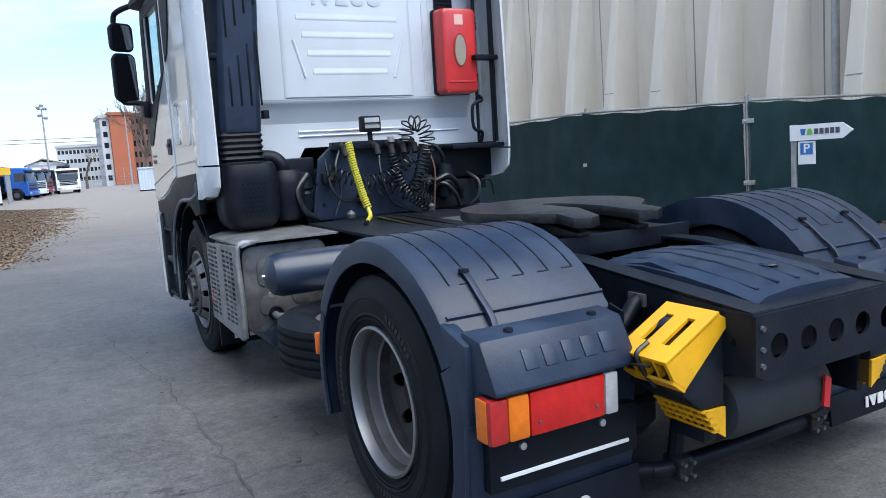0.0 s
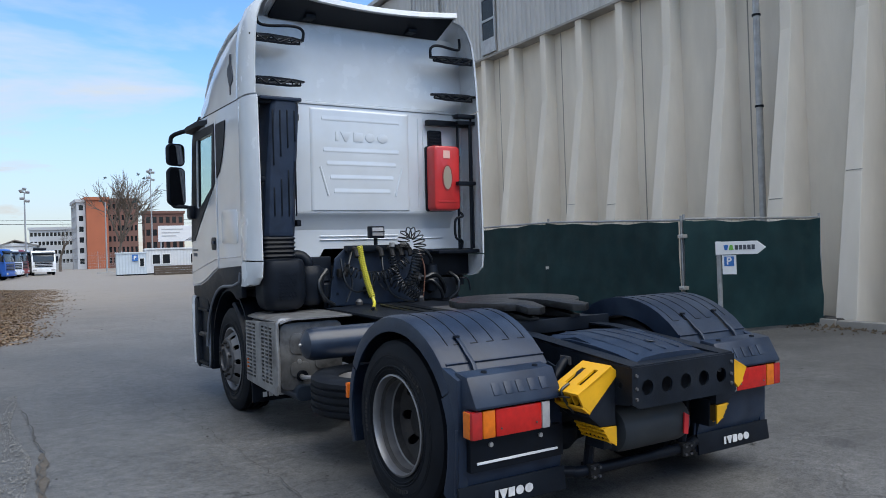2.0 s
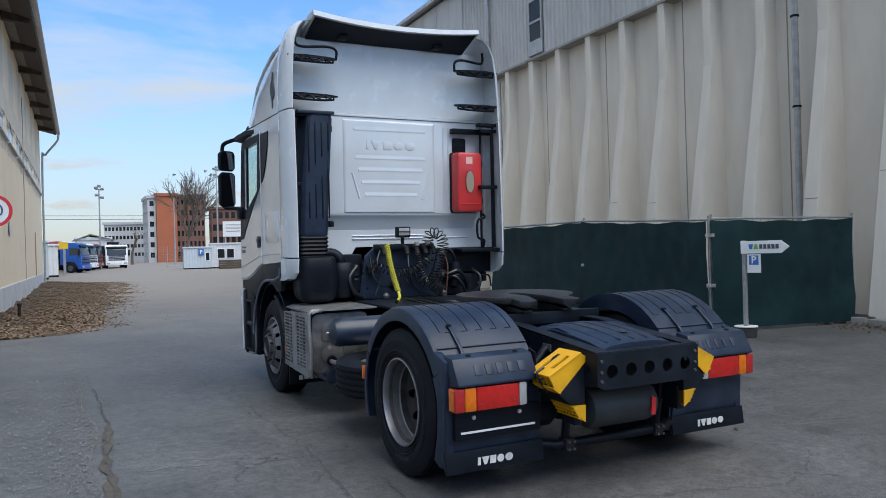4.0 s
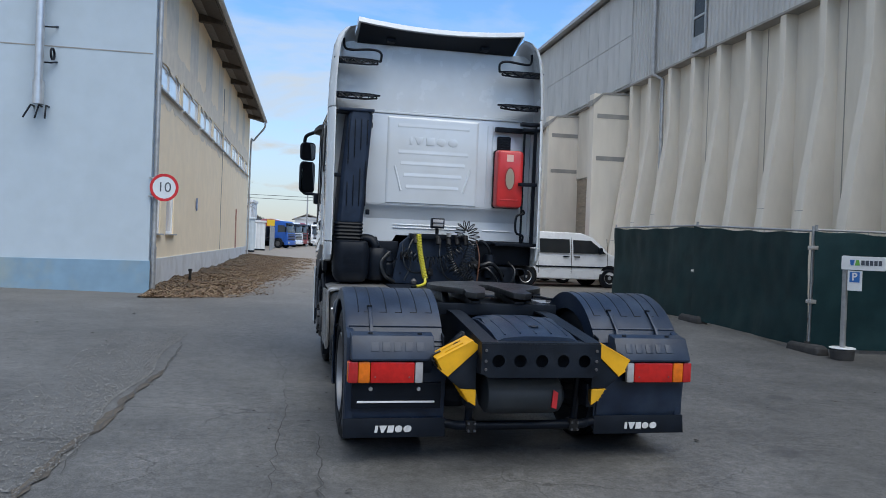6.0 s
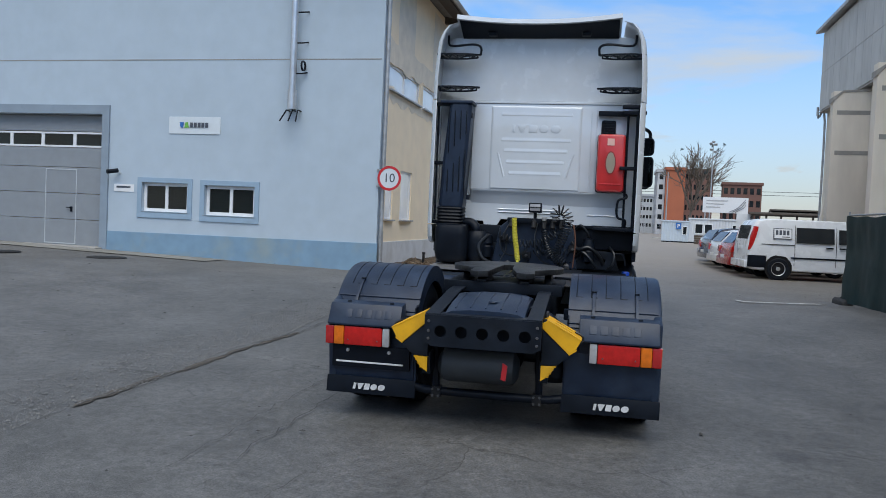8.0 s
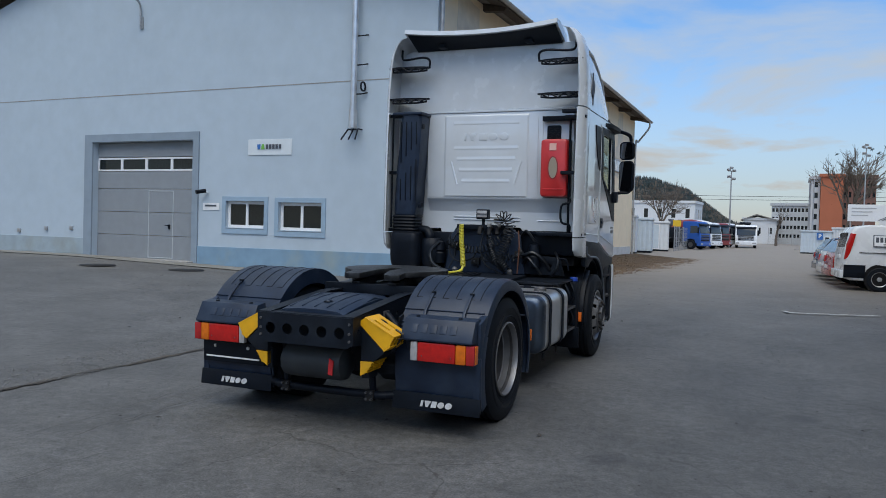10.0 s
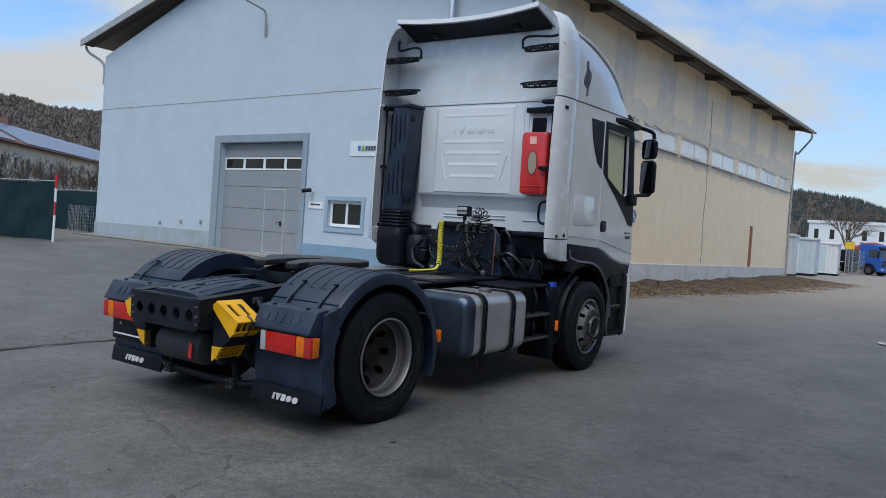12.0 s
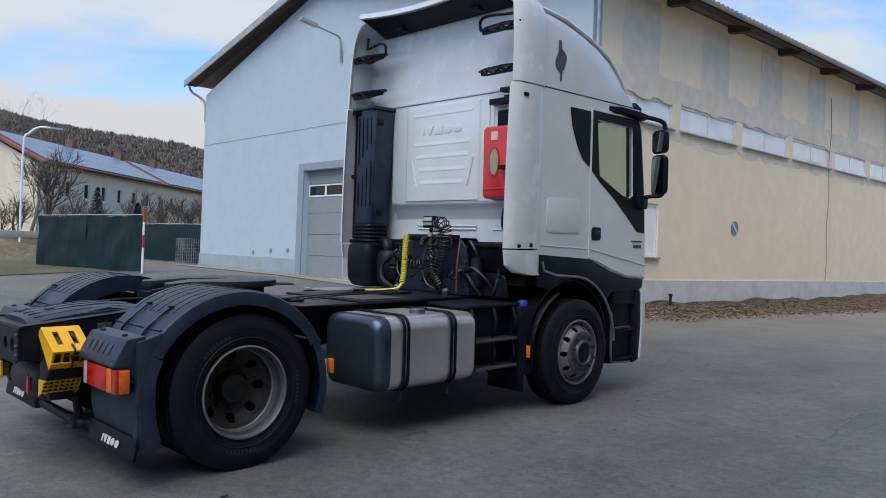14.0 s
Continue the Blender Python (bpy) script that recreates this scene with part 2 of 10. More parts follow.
def asphalt_mat():
    """Worn asphalt: pale aggregate in a dark binder, broad patches, hairline cracks."""
    m = bpy.data.materials.new("asphalt")
    m.use_nodes = True
    n, l = m.node_tree.nodes, m.node_tree.links
    p = n["Principled BSDF"]
    co = n.new("ShaderNodeTexCoord")
    col = None
    for scale, detail, rough, lo, hi in ((70.0, 7, 0.8, 0.30, 1.82), (13.0, 6, 0.7, 0.68, 1.34), (0.9, 7, 0.7, 0.68, 1.32), (0.12, 4, 0.5, 0.84, 1.18)):
        a = n.new("ShaderNodeTexNoise")
        a.inputs["Scale"].default_value, a.inputs["Detail"].default_value, a.inputs["Roughness"].default_value = scale, detail, rough
        l.new(co.outputs["Object"], a.inputs["Vector"])
        r = n.new("ShaderNodeMapRange")
        r.inputs[1].default_value, r.inputs[2].default_value, r.inputs[3].default_value, r.inputs[4].default_value = 0.3, 0.7, lo, hi
        l.new(a.outputs["Fac"], r.inputs[0])
        mul = n.new("ShaderNodeMix")
        mul.data_type, mul.blend_type = "RGBA", "MULTIPLY"
        mul.inputs[0].default_value = 1.0
        if col is None:
            mul.inputs[6].default_value = (0.082, 0.0820, 0.0805, 1)
            grain = a
        else:
            l.new(col, mul.inputs[6])
        l.new(r.outputs[0], mul.inputs[7])
        col = mul.outputs[2]
    warp = n.new("ShaderNodeTexNoise")
    warp.inputs["Scale"].default_value, warp.inputs["Detail"].default_value = 1.6, 7
    l.new(co.outputs["Object"], warp.inputs["Vector"])
    add = n.new("ShaderNodeVectorMath")
    add.operation = "MULTIPLY_ADD"
    add.inputs[1].default_value = (0.9, 0.9, 0.0)
    l.new(warp.outputs["Color"], add.inputs[0])
    l.new(co.outputs["Object"], add.inputs[2])
    vo = n.new("ShaderNodeTexVoronoi")
    vo.feature = "DISTANCE_TO_EDGE"
    vo.voronoi_dimensions = "2D"
    vo.inputs["Scale"].default_value = 0.55
    l.new(add.outputs[0], vo.inputs["Vector"])
    cr = n.new("ShaderNodeMapRange")
    cr.inputs[1].default_value, cr.inputs[2].default_value, cr.inputs[3].default_value, cr.inputs[4].default_value = 0.0018, 0.0060, 0.62, 0.0
    l.new(vo.outputs["Distance"], cr.inputs[0])
    gate = n.new("ShaderNodeTexNoise")
    gate.inputs["Scale"].default_value, gate.inputs["Detail"].default_value = 0.5, 3
    l.new(co.outputs["Object"], gate.inputs["Vector"])
    gr = n.new("ShaderNodeMapRange")
    gr.inputs[1].default_value, gr.inputs[2].default_value = 0.46, 0.58
    l.new(gate.outputs["Fac"], gr.inputs[0])
    both = n.new("ShaderNodeMath")
    both.operation = "MULTIPLY"
    l.new(cr.outputs[0], both.inputs[0])
    l.new(gr.outputs[0], both.inputs[1])
    # dusty pale brown lies over the yard past the two halls' near ends, with glancing sky sheen painted in
    sep = n.new("ShaderNodeSeparateXYZ")
    l.new(co.outputs["Object"], sep.inputs[0])
    edge = n.new("ShaderNodeMath")
    edge.operation, edge.inputs[1].default_value = "MULTIPLY_ADD", 9.0
    l.new(gate.outputs["Fac"], edge.inputs[0])
    l.new(sep.outputs[1], edge.inputs[2])
    dust_sheen_r = n.new("ShaderNodeMapRange")
    dust_sheen_r.inputs[1].default_value, dust_sheen_r.inputs[2].default_value, dust_sheen_r.inputs[3].default_value, dust_sheen_r.inputs[4].default_value = 12.0, 34.0, 0.0, 0.68
    l.new(edge.outputs[0], dust_sheen_r.inputs[0])
    dust_sheen = n.new("ShaderNodeMix")
    dust_sheen.data_type = "RGBA"
    dust_sheen.inputs[7].default_value = (0.315, 0.268, 0.213, 1)
    l.new(dust_sheen_r.outputs[0], dust_sheen.inputs[0])
    l.new(col, dust_sheen.inputs[6])
    col = dust_sheen.outputs[2]
    # oil stains with frayed edges
    for sx, sy, sr in ((2.2, 0.17, 0.30), (3.5, 2.1, 0.22), (-7.9, 9.6, 0.6), (4.4, -0.9, 0.18), (-3.9, 5.2, 0.35)):
        far = n.new("ShaderNodeVectorMath")
        far.operation = "DISTANCE"
        far.inputs[1].default_value = (sx, sy, 0.0)
        l.new(co.outputs["Object"], far.inputs[0])
        fray = n.new("ShaderNodeMath")
        fray.operation, fray.inputs[1].default_value = "MULTIPLY_ADD", 0.9 * sr
        l.new(warp.outputs["Fac"], fray.inputs[0])
        l.new(far.outputs["Value"], fray.inputs[2])
        spot = n.new("ShaderNodeMapRange")
        spot.interpolation_type = "SMOOTHSTEP"
        spot.inputs[1].default_value, spot.inputs[2].default_value, spot.inputs[3].default_value, spot.inputs[4].default_value = sr * 0.55, sr * 1.25, 0.55, 0.0
        l.new(fray.outputs[0], spot.inputs[0])
        oil = n.new("ShaderNodeMix")
        oil.data_type = "RGBA"
        oil.inputs[7].default_value = (0.03, 0.03, 0.032, 1)
        l.new(spot.outputs[0], oil.inputs[0])
        l.new(col, oil.inputs[6])
        col = oil.outputs[2]
    dark = n.new("ShaderNodeMix")
    dark.data_type = "RGBA"
    dark.inputs[7].default_value = (0.025, 0.024, 0.023, 1)
    l.new(both.outputs[0], dark.inputs[0])
    l.new(col, dark.inputs[6])
    l.new(dark.outputs[2], p.inputs["Base Color"])
    p.inputs["Roughness"].default_value = 0.62
    bp = n.new("ShaderNodeBump")
    bp.inputs["Strength"].default_value, bp.inputs["Distance"].default_value = 0.6, 0.008
    l.new(grain.outputs["Fac"], bp.inputs["Height"])
    l.new(bp.outputs[0], p.inputs["Normal"])
    return m


ASPHALT = asphalt_mat()
CRACK = mat("tar_crack", (0.058, 0.057, 0.055), 0.9, 0, 0.3, 20)
LINE = mat("worn_road_paint", (0.52, 0.52, 0.5), 0.7, 0, 0.2, 14, 0.2, 80, (0.08, 0.08, 0.08), 0.7, 9)
SOIL = mat("leaf_litter_soil", (0.080, 0.060, 0.039), 0.95, 0, 0.45, 9, 0.9, 40, (0.12, 0.088, 0.055), 0.7, 6)
LEAF = mat("dead_leaves", (0.115, 0.078, 0.044), 0.85, 0, 0.4, 3)
lf_n, lf_l = LEAF.node_tree.nodes, LEAF.node_tree.links
lf_geo, lf_ramp = lf_n.new("ShaderNodeNewGeometry"), lf_n.new("ShaderNodeValToRGB")
lf_ramp.color_ramp.elements[0].color, lf_ramp.color_ramp.elements[1].color = (0.07, 0.045, 0.028, 1), (0.30, 0.23, 0.15, 1)
lf_ramp.color_ramp.elements.new(0.55).color = (0.17, 0.105, 0.06, 1)
lf_l.new(lf_geo.outputs["Random Per Island"], lf_ramp.inputs[0])
lf_l.new(lf_ramp.outputs[0], lf_n["Principled BSDF"].inputs["Base Color"])
GRASS = mat("winter_grass", (0.062, 0.060, 0.030), 0.95, 0, 0.35, 6, 0.6, 60, (0.12, 0.092, 0.055), 0.7, 0.8)
RENDER_BLUE = mat("pale_blue_render", (0.415, 0.49, 0.555), 0.9, 0, 0.035, 2.5, 0.15, 160, (0.36, 0.42, 0.465), 0.35, 0.7)
PLINTH_BLUE = mat("blue_plinth_paint", (0.185, 0.295, 0.40), 0.85, 0, 0.08, 3, 0.12, 120, (0.29, 0.32, 0.27), 0.55, 0.9)
TRIM_BLUE = mat("blue_window_surround", (0.27, 0.37, 0.47), 0.8, 0, 0.06, 4)
RENDER_CREAM = mat("cream_render", (0.89, 0.745, 0.535), 0.92, 0, 0.05, 2.2, 0.2, 140, (0.82, 0.67, 0.45), 0.4, 0.55, 0, (0.45, 0.7))
RENDER_GREY = mat("bare_grey_render", (0.74, 0.655, 0.52), 0.95, 0, 0.08, 3, 0.2, 120, (0.60, 0.54, 0.44), 0.45, 1.2)
PLINTH_GREY = mat("pale_grey_plinth", (0.60, 0.605, 0.60), 0.9, 0, 0.06, 3, 0.12, 120, (0.4, 0.38, 0.34), 0.5, 1.4)
ROOF_TILE = mat("weathered_roof", (0.20, 0.185, 0.17), 0.85, 0, 0.2, 6, 0.3, 30)
TIMBER = mat("dark_eaves_timber", (0.075, 0.058, 0.045), 0.85, 0, 0.3, 8, 0.3, 40, None, 0, 1, 0, (0.4, 0.7), (1, 8, 1))
ZINC = mat("zinc_gutter", (0.42, 0.43, 0.44), 0.5, 0.6, 0.15, 8, 0, 0, (0.25, 0.25, 0.25), 0.5, 3)
DOOR_GREY = mat("grey_door_steel", (0.25, 0.27, 0.29), 0.55, 0.1, 0.05, 4, 0.08, 200)
FRAME_WHITE = mat("white_window_frame", (0.74, 0.75, 0.76), 0.45, 0, 0.04, 10)
CONCRETE = mat("aged_concrete", (0.72, 0.665, 0.575), 0.93, 0, 0.07, 2.0, 0.25, 90, (0.54, 0.50, 0.435), 0.6, 0.55, 0, (0.46, 0.7), (1, 1, 0.25))
CONCRETE_DARK = mat("damp_stained_concrete", (0.31, 0.30, 0.28), 0.93, 0, 0.12, 3, 0.25, 90, (0.2, 0.19, 0.175), 0.6, 1.0, 0, (0.4, 0.7), (1, 1, 0.4))
CLADDING = mat("corrugated_grey_sheet", (0.50, 0.50, 0.49), 0.55, 0.2, 0.06, 3, 0, 0, (0.31, 0.31, 0.30), 0.5, 1.0, 0, (0.45, 0.7), (1, 1, 0.3))
TARP = mat("dark_green_tarpaulin", (0.0078, 0.0275, 0.0315), 0.5, 0, 0.2, 3, 0.3, 9, (0.018, 0.047, 0.050), 0.6, 1.2)
TARP_DARK = mat("blackish_green_tarpaulin", (0.0026, 0.0185, 0.0235), 0.5, 0, 0.2, 3, 0.2, 9, (0.006, 0.030, 0.036), 0.5, 1.2)
GALV = mat("galvanised_tube", (0.36, 0.37, 0.38), 0.5, 0.6, 0.15, 15)
FOOT = mat("recycled_rubber_foot", (0.035, 0.035, 0.036), 0.9, 0, 0.25, 12, 0.4, 60)
BARK = mat("winter_bark", (0.125, 0.10, 0.08), 0.95, 0, 0.3, 12, 0.4, 30)
WOOD_HILL = mat("bare_winter_wood", (0.115, 0.096, 0.078), 1.0, 0, 0.45, 0.35, 0, 0, (0.09, 0.085, 0.06), 0.8, 0.06)
NAVY.node_tree.nodes["Principled BSDF"].inputs["Specular IOR Level"].default_value = 0.4
for m_ in (RUBBER, BLACK, FRAME_PAINT, DARK_IN, DARK_STEEL, TARP, TARP_DARK):
    m_.node_tree.nodes["Principled BSDF"].inputs["Specular IOR Level"].default_value = 0.2
# green turned bluish, with the far hill's haze mixed into the colour
CONIFER = mat("hazed_conifer_green", (0.046, 0.066, 0.068), 0.95, 0, 0.3, 2)


def plain(name, rgb, rough=0.6, metal=0.0, var=0.06):
    return mat(name, rgb, rough, metal, var, 5)

# ---- mesh helpers ----
SHARP = radians(32)


def thing(name, m=None, label="", category="", group="", kind=""):
    ob = new(name)
    ob.empty_display_size = 0.2
    if m is not None:
        ob.matrix_world = m
    return tagged(ob, label, category, group, kind)


def finish(bm, name, material, bevel=0.0, smooth=True, segments=2):
    bmesh.ops.remove_doubles(bm, verts=bm.verts, dist=1e-5)
    bmesh.ops.recalc_face_normals(bm, faces=bm.faces)
    if bevel:
        es = [e for e in bm.edges if len(e.link_faces) == 2 and e.calc_face_angle(0) > SHARP]
        bmesh.ops.bevel(bm, geom=es, offset=bevel, segments=segments, profile=0.6, affect="EDGES", clamp_overlap=True)
    if smooth:
        for f in bm.faces:
            f.smooth = True
        for e in bm.edges:
            if len(e.link_faces) != 2 or e.calc_face_angle(0) > SHARP:
                e.smooth = False
    me = bpy.data.meshes.new(name)
    bm.to_mesh(me)
    bm.free()
    me.materials.append(material)
    return me


def part(name, bm, material, parent=None, label="", bevel=0.0, smooth=True, segments=2):
    ob = new(name, finish(bm, name, material, bevel, smooth, segments))
    if parent is not None:
        ob.parent = parent
    return tagged(ob, label)


def B():
    return bmesh.new()


def box(bm, x0, x1, y0, y1, z0, z1):
    v = [bm.verts.new((x, y, z)) for x in (x0, x1) for y in (y0, y1) for z in (z0, z1)]
    for f in ((0, 1, 3, 2), (4, 6, 7, 5), (0, 4, 5, 1), (2, 3, 7, 6), (0, 2, 6, 4), (1, 5, 7, 3)):
        bm.faces.new([v[i] for i in f])
    return bm


def turned(bm, m, start=0):
    """Moves the vertices from number start on by the pose m."""
    bm.verts.ensure_lookup_table()
    for v in list(bm.verts)[start:]:
        v.co = m @ v.co
    return bm


AX = {"x": lambda a, u, v: (a, u, v), "y": lambda a, u, v: (u, a, v), "z": lambda a, u, v: (u, v, a)}


def prism(bm, pts, axis, a0, a1):
    """A polygon in the two other axes, from a0 to a1 along axis."""
    p = AX[axis]
    lo = [bm.verts.new(p(a0, *q)) for q in pts]
    hi = [bm.verts.new(p(a1, *q)) for q in pts]
    bm.faces.new(lo)
    bm.faces.new(hi[::-1])
    for i in range(len(pts)):
        j = (i + 1) % len(pts)
        bm.faces.new((lo[i], hi[i], hi[j], lo[j]))
    return bm


def plate(bm, outer, holes, axis, a0, a1, bend=None):
    """A flat sheet with holes, from a0 to a1 along axis."""
    p = AX[axis]
    rings = []
    t = bmesh.new()
    edges = []
    for loop in (outer, *holes):
        vs = [t.verts.new((u, v, 0)) for u, v in loop]
        edges += [t.edges.new((vs[i], vs[(i + 1) % len(vs)])) for i in range(len(vs))]
        rings.append(loop)
    bmesh.ops.triangle_fill(t, use_beauty=True, edges=edges)
    t.verts.index_update()
    vs = list(t.verts)
    lo = [bm.verts.new(p(a0, v.co.x, v.co.y)) for v in vs]
    hi = [bm.verts.new(p(a1, v.co.x, v.co.y)) for v in vs]
    for f in t.faces:
        ids = [v.index for v in f.verts]
        bm.faces.new([lo[i] for i in ids])
        bm.faces.new([hi[i] for i in reversed(ids)])
    k = 0
    for loop in rings:
        n = len(loop)
        for i in range(n):
            j = (i + 1) % n
            bm.faces.new((lo[k + i], hi[k + i], hi[k + j], lo[k + j]))
        k += n
    t.free()
    return bm


def grid_plate(bm, outer, holes, axis, a0, a1):
    """A rectangular sheet (u0, u1, v0, v1) with rectangular holes, cut into cells."""
    p = AX[axis]
    us = sorted({outer[0], outer[1]} | {h[i] for h in holes for i in (0, 1)})
    vs = sorted({outer[2], outer[3]} | {h[i] for h in holes for i in (2, 3)})
    solid = {}
    for i in range(len(us) - 1):
        for j in range(len(vs) - 1):
            cu, cv = (us[i] + us[i + 1]) / 2, (vs[j] + vs[j + 1]) / 2
            solid[i, j] = not any(h[0] < cu < h[1] and h[2] < cv < h[3] for h in holes)
    made = {}

    def at(i, j, a):
        if (i, j, a) not in made:
            made[i, j, a] = bm.verts.new(p(a, us[i], vs[j]))
        return made[i, j, a]

    for (i, j), s in solid.items():
        if not s:
            continue
        for a in (a0, a1):
            bm.faces.new((at(i, j, a), at(i + 1, j, a), at(i + 1, j + 1, a), at(i, j + 1, a)))
        for di, dj, e in ((-1, 0, ((0, 0), (0, 1))), (1, 0, ((1, 0), (1, 1))), (0, -1, ((0, 0), (1, 0))), (0, 1, ((0, 1), (1, 1)))):
            if not solid.get((i + di, j + dj), False):
                q0, q1 = (i + e[0][0], j + e[0][1]), (i + e[1][0], j + e[1][1])
                bm.faces.new((at(*q0, a0), at(*q1, a0), at(*q1, a1), at(*q0, a1)))
    return bm


def ring_pts(cu, cv, r, n=16, a0=0.0, a1=2 * math.pi, closed=True):
    m = n if closed else n - 1
    return [(cu + r * math.cos(a0 + (a1 - a0) * i / m), cv + r * math.sin(a0 + (a1 - a0) * i / m)) for i in range(n)]


def rrect(u0, u1, v0, v1, r, n=4):
    out = []
    for cu, cv, a in ((u1 - r, v1 - r, 0), (u0 + r, v1 - r, 90), (u0 + r, v0 + r, 180), (u1 - r, v0 + r, 270)):
        out += [(cu + r * math.cos(radians(a + 90 * i / n)), cv + r * math.sin(radians(a + 90 * i / n))) for i in range(n + 1)]
    return out


def tube(bm, pts, r, n=8, caps=True, closed=False):
    """A round bar along a line of points; r may be a list."""
    pts = [Vector(p) for p in pts]
    rs = r if isinstance(r, (list, tuple)) else [r] * len(pts)
    rings = []
    t0 = (pts[1] - pts[0]).normalized()
    side = t0.orthogonal().normalized()
    for i, p in enumerate(pts):
        a = pts[max(i - 1, 0)] if not closed else pts[i - 1]
        b = pts[min(i + 1, len(pts) - 1)] if not closed else pts[(i + 1) % len(pts)]
        t = (b - a).normalized()
        side = (side - t * side.dot(t)).normalized()
        up = t.cross(side)
        rings.append([bm.verts.new(p + (side * math.cos(2 * math.pi * k / n) + up * math.sin(2 * math.pi * k / n)) * rs[i]) for k in range(n)])
    m = len(rings) if closed else len(rings) - 1
    for i in range(m):
        a, b = rings[i], rings[(i + 1) % len(rings)]
        for k in range(n):
            bm.faces.new((a[k], a[(k + 1) % n], b[(k + 1) % n], b[k]))
    if caps and not closed:
        bm.faces.new(rings[0][::-1])
        bm.faces.new(rings[-1])
    return bm


def cyl(bm, p0, p1, r, n=16):
    return tube(bm, [p0, p1], r, n)


def lathe(bm, prof, centre, axis, n=40, closed=False):
    """prof: (radius, along) pairs, turned round an axis."""
    c = Vector(centre)
    e = {"x": (Vector((1, 0, 0)), Vector((0, 1, 0)), Vector((0, 0, 1))), "y": (Vector((0, 1, 0)), Vector((0, 0, 1)), Vector((1, 0, 0))), "z": (Vector((0, 0, 1)), Vector((1, 0, 0)), Vector((0, 1, 0)))}[axis]
    rows = []
    for r, a in prof:
        if r < 1e-5:
            rows.append([bm.verts.new(c + e[0] * a)])
        else:
            rows.append([bm.verts.new(c + e[0] * a + (e[1] * math.cos(2 * math.pi * k / n) + e[2] * math.sin(2 * math.pi * k / n)) * r) for k in range(n)])
    m = len(rows) if closed else len(rows) - 1
    for i in range(m):
        a, b = rows[i], rows[(i + 1) % len(rows)]
        for k in range(n):
            q = [a[k % len(a)], a[(k + 1) % len(a)], b[(k + 1) % len(b)], b[k % len(b)]]
            u = []
            for v in q:
                if v not in u:
                    u.append(v)
            if len(u) > 2:
                bm.faces.new(u)
    return bm


def loft(bm, sections, closed=True, caps=True):
    rows = [[bm.verts.new(p) for p in s] for s in sections]
    for a, b in zip(rows, rows[1:]):
        n = len(a)
        for k in range(n if closed else n - 1):
            bm.faces.new((a[k], a[(k + 1) % n], b[(k + 1) % n], b[k]))
    if caps:
        bm.faces.new(rows[0][::-1])
        bm.faces.new(rows[-1])
    return bm


def curve_pts(keys, n=8):
    """A smooth line through the keys."""
    k = [Vector(p) for p in keys]
    k = [2 * k[0] - k[1]] + k + [2 * k[-1] - k[-2]]
    out = []
    for i in range(1, len(k) - 2):
        p0, p1, p2, p3 = k[i - 1:i + 3]
        for j in range(n):
            t = j / n
            out.append(0.5 * ((2 * p1) + (p2 - p0) * t + (2 * p0 - 5 * p1 + 4 * p2 - p3) * t * t + (3 * p1 - p0 - 3 * p2 + p3) * t ** 3))
    out.append(k[-2])
    return out


def letters(name, text, size, depth, material, parent, m, label="", bold=0.0):
    """Raised writing in the built-in font, as a mesh."""
    cu = bpy.data.curves.new(name, "FONT")
    cu.body, cu.size, cu.extrude, cu.align_x, cu.align_y, cu.offset = text, size, depth, "CENTER", "CENTER", bold
    tmp = bpy.data.objects.new(name, cu)
    scene.collection.objects.link(tmp)
    me = bpy.data.meshes.new_from_object(tmp.evaluated_get(bpy.context.evaluated_depsgraph_get()))
    bpy.data.objects.remove(tmp)
    bpy.data.curves.remove(cu)
    me.materials.clear()
    me.materials.append(material)
    ob = new(name, me)
    ob.parent = parent
    ob.matrix_basis = m
    return tagged(ob, label)


def smoothstep(a, b, x):
    t = min(1.0, max(0.0, (x - a) / (b - a)))
    return t * t * (3 - 2 * t)


def gz(x, y):
    """Height of the yard: it climbs a little past the lorry, up to the blue hall's far gable corner and away along the road."""
    s = 0.0222 * (max(-9.0, min(y, 40.0)) - 0.744)
    k = smoothstep(5.5, 11.5, y)
    s = s * (1 - k) + 0.19 * k
    s += 0.0125 * max(0.0, min(y, 80.0) - 25.0)
    s += 0.021 * max(0.0, min(-5.0 - x, 11.0)) * smoothstep(-4.0, 8.0, y)
    s -= 0.043 * smoothstep(1.2, 4.3, y) * (1 - smoothstep(4.6, 8.0, y))
    s += 0.05 * smoothstep(3.5, 6.0, x) * (1 - smoothstep(9.0, 13.0, y)) * smoothstep(-3, 3, y)
    return s

# ---- ground ----
def axis_steps(near, mid, far):
    a = [i * 0.6 for i in range(int(near / 0.6) + 1)]
    while a[-1] < mid:
        a.append(a[-1] * 1.06 + 0.2)
    while a[-1] < far:
        a.append(a[-1] * 1.25)
    return a


def build_ground():
    px, py = axis_steps(14, 60, 2200), axis_steps(16, 60, 2200)
    xs = sorted([-a for a in px[1:]] + px)
    ys = sorted([-a for a in py[1:]] + py)
    vs = [(x, y, gz(x, y) + (0.012 * noise.noise((x * 0.35, y * 0.35, 0)) if abs(x) < 40 and abs(y) < 60 else 0)) for y in ys for x in xs]
    w = len(xs)
    fs = [(j * w + i, j * w + i + 1, (j + 1) * w + i + 1, (j + 1) * w + i) for j in range(len(ys) - 1) for i in range(w - 1)]
    me = bpy.data.meshes.new("ground")
    me.from_pydata(vs, [], fs)
    me.materials.append(ASPHALT)
    for p in me.polygons:
        p.use_smooth = True
    return tagged(new("ground", me), "worn grey asphalt yard with cracks and patches", "ground", kind="structure")


ground = build_ground()


def lying(x, y, up=0.02):
    return (x, y, gz(x, y) + up)


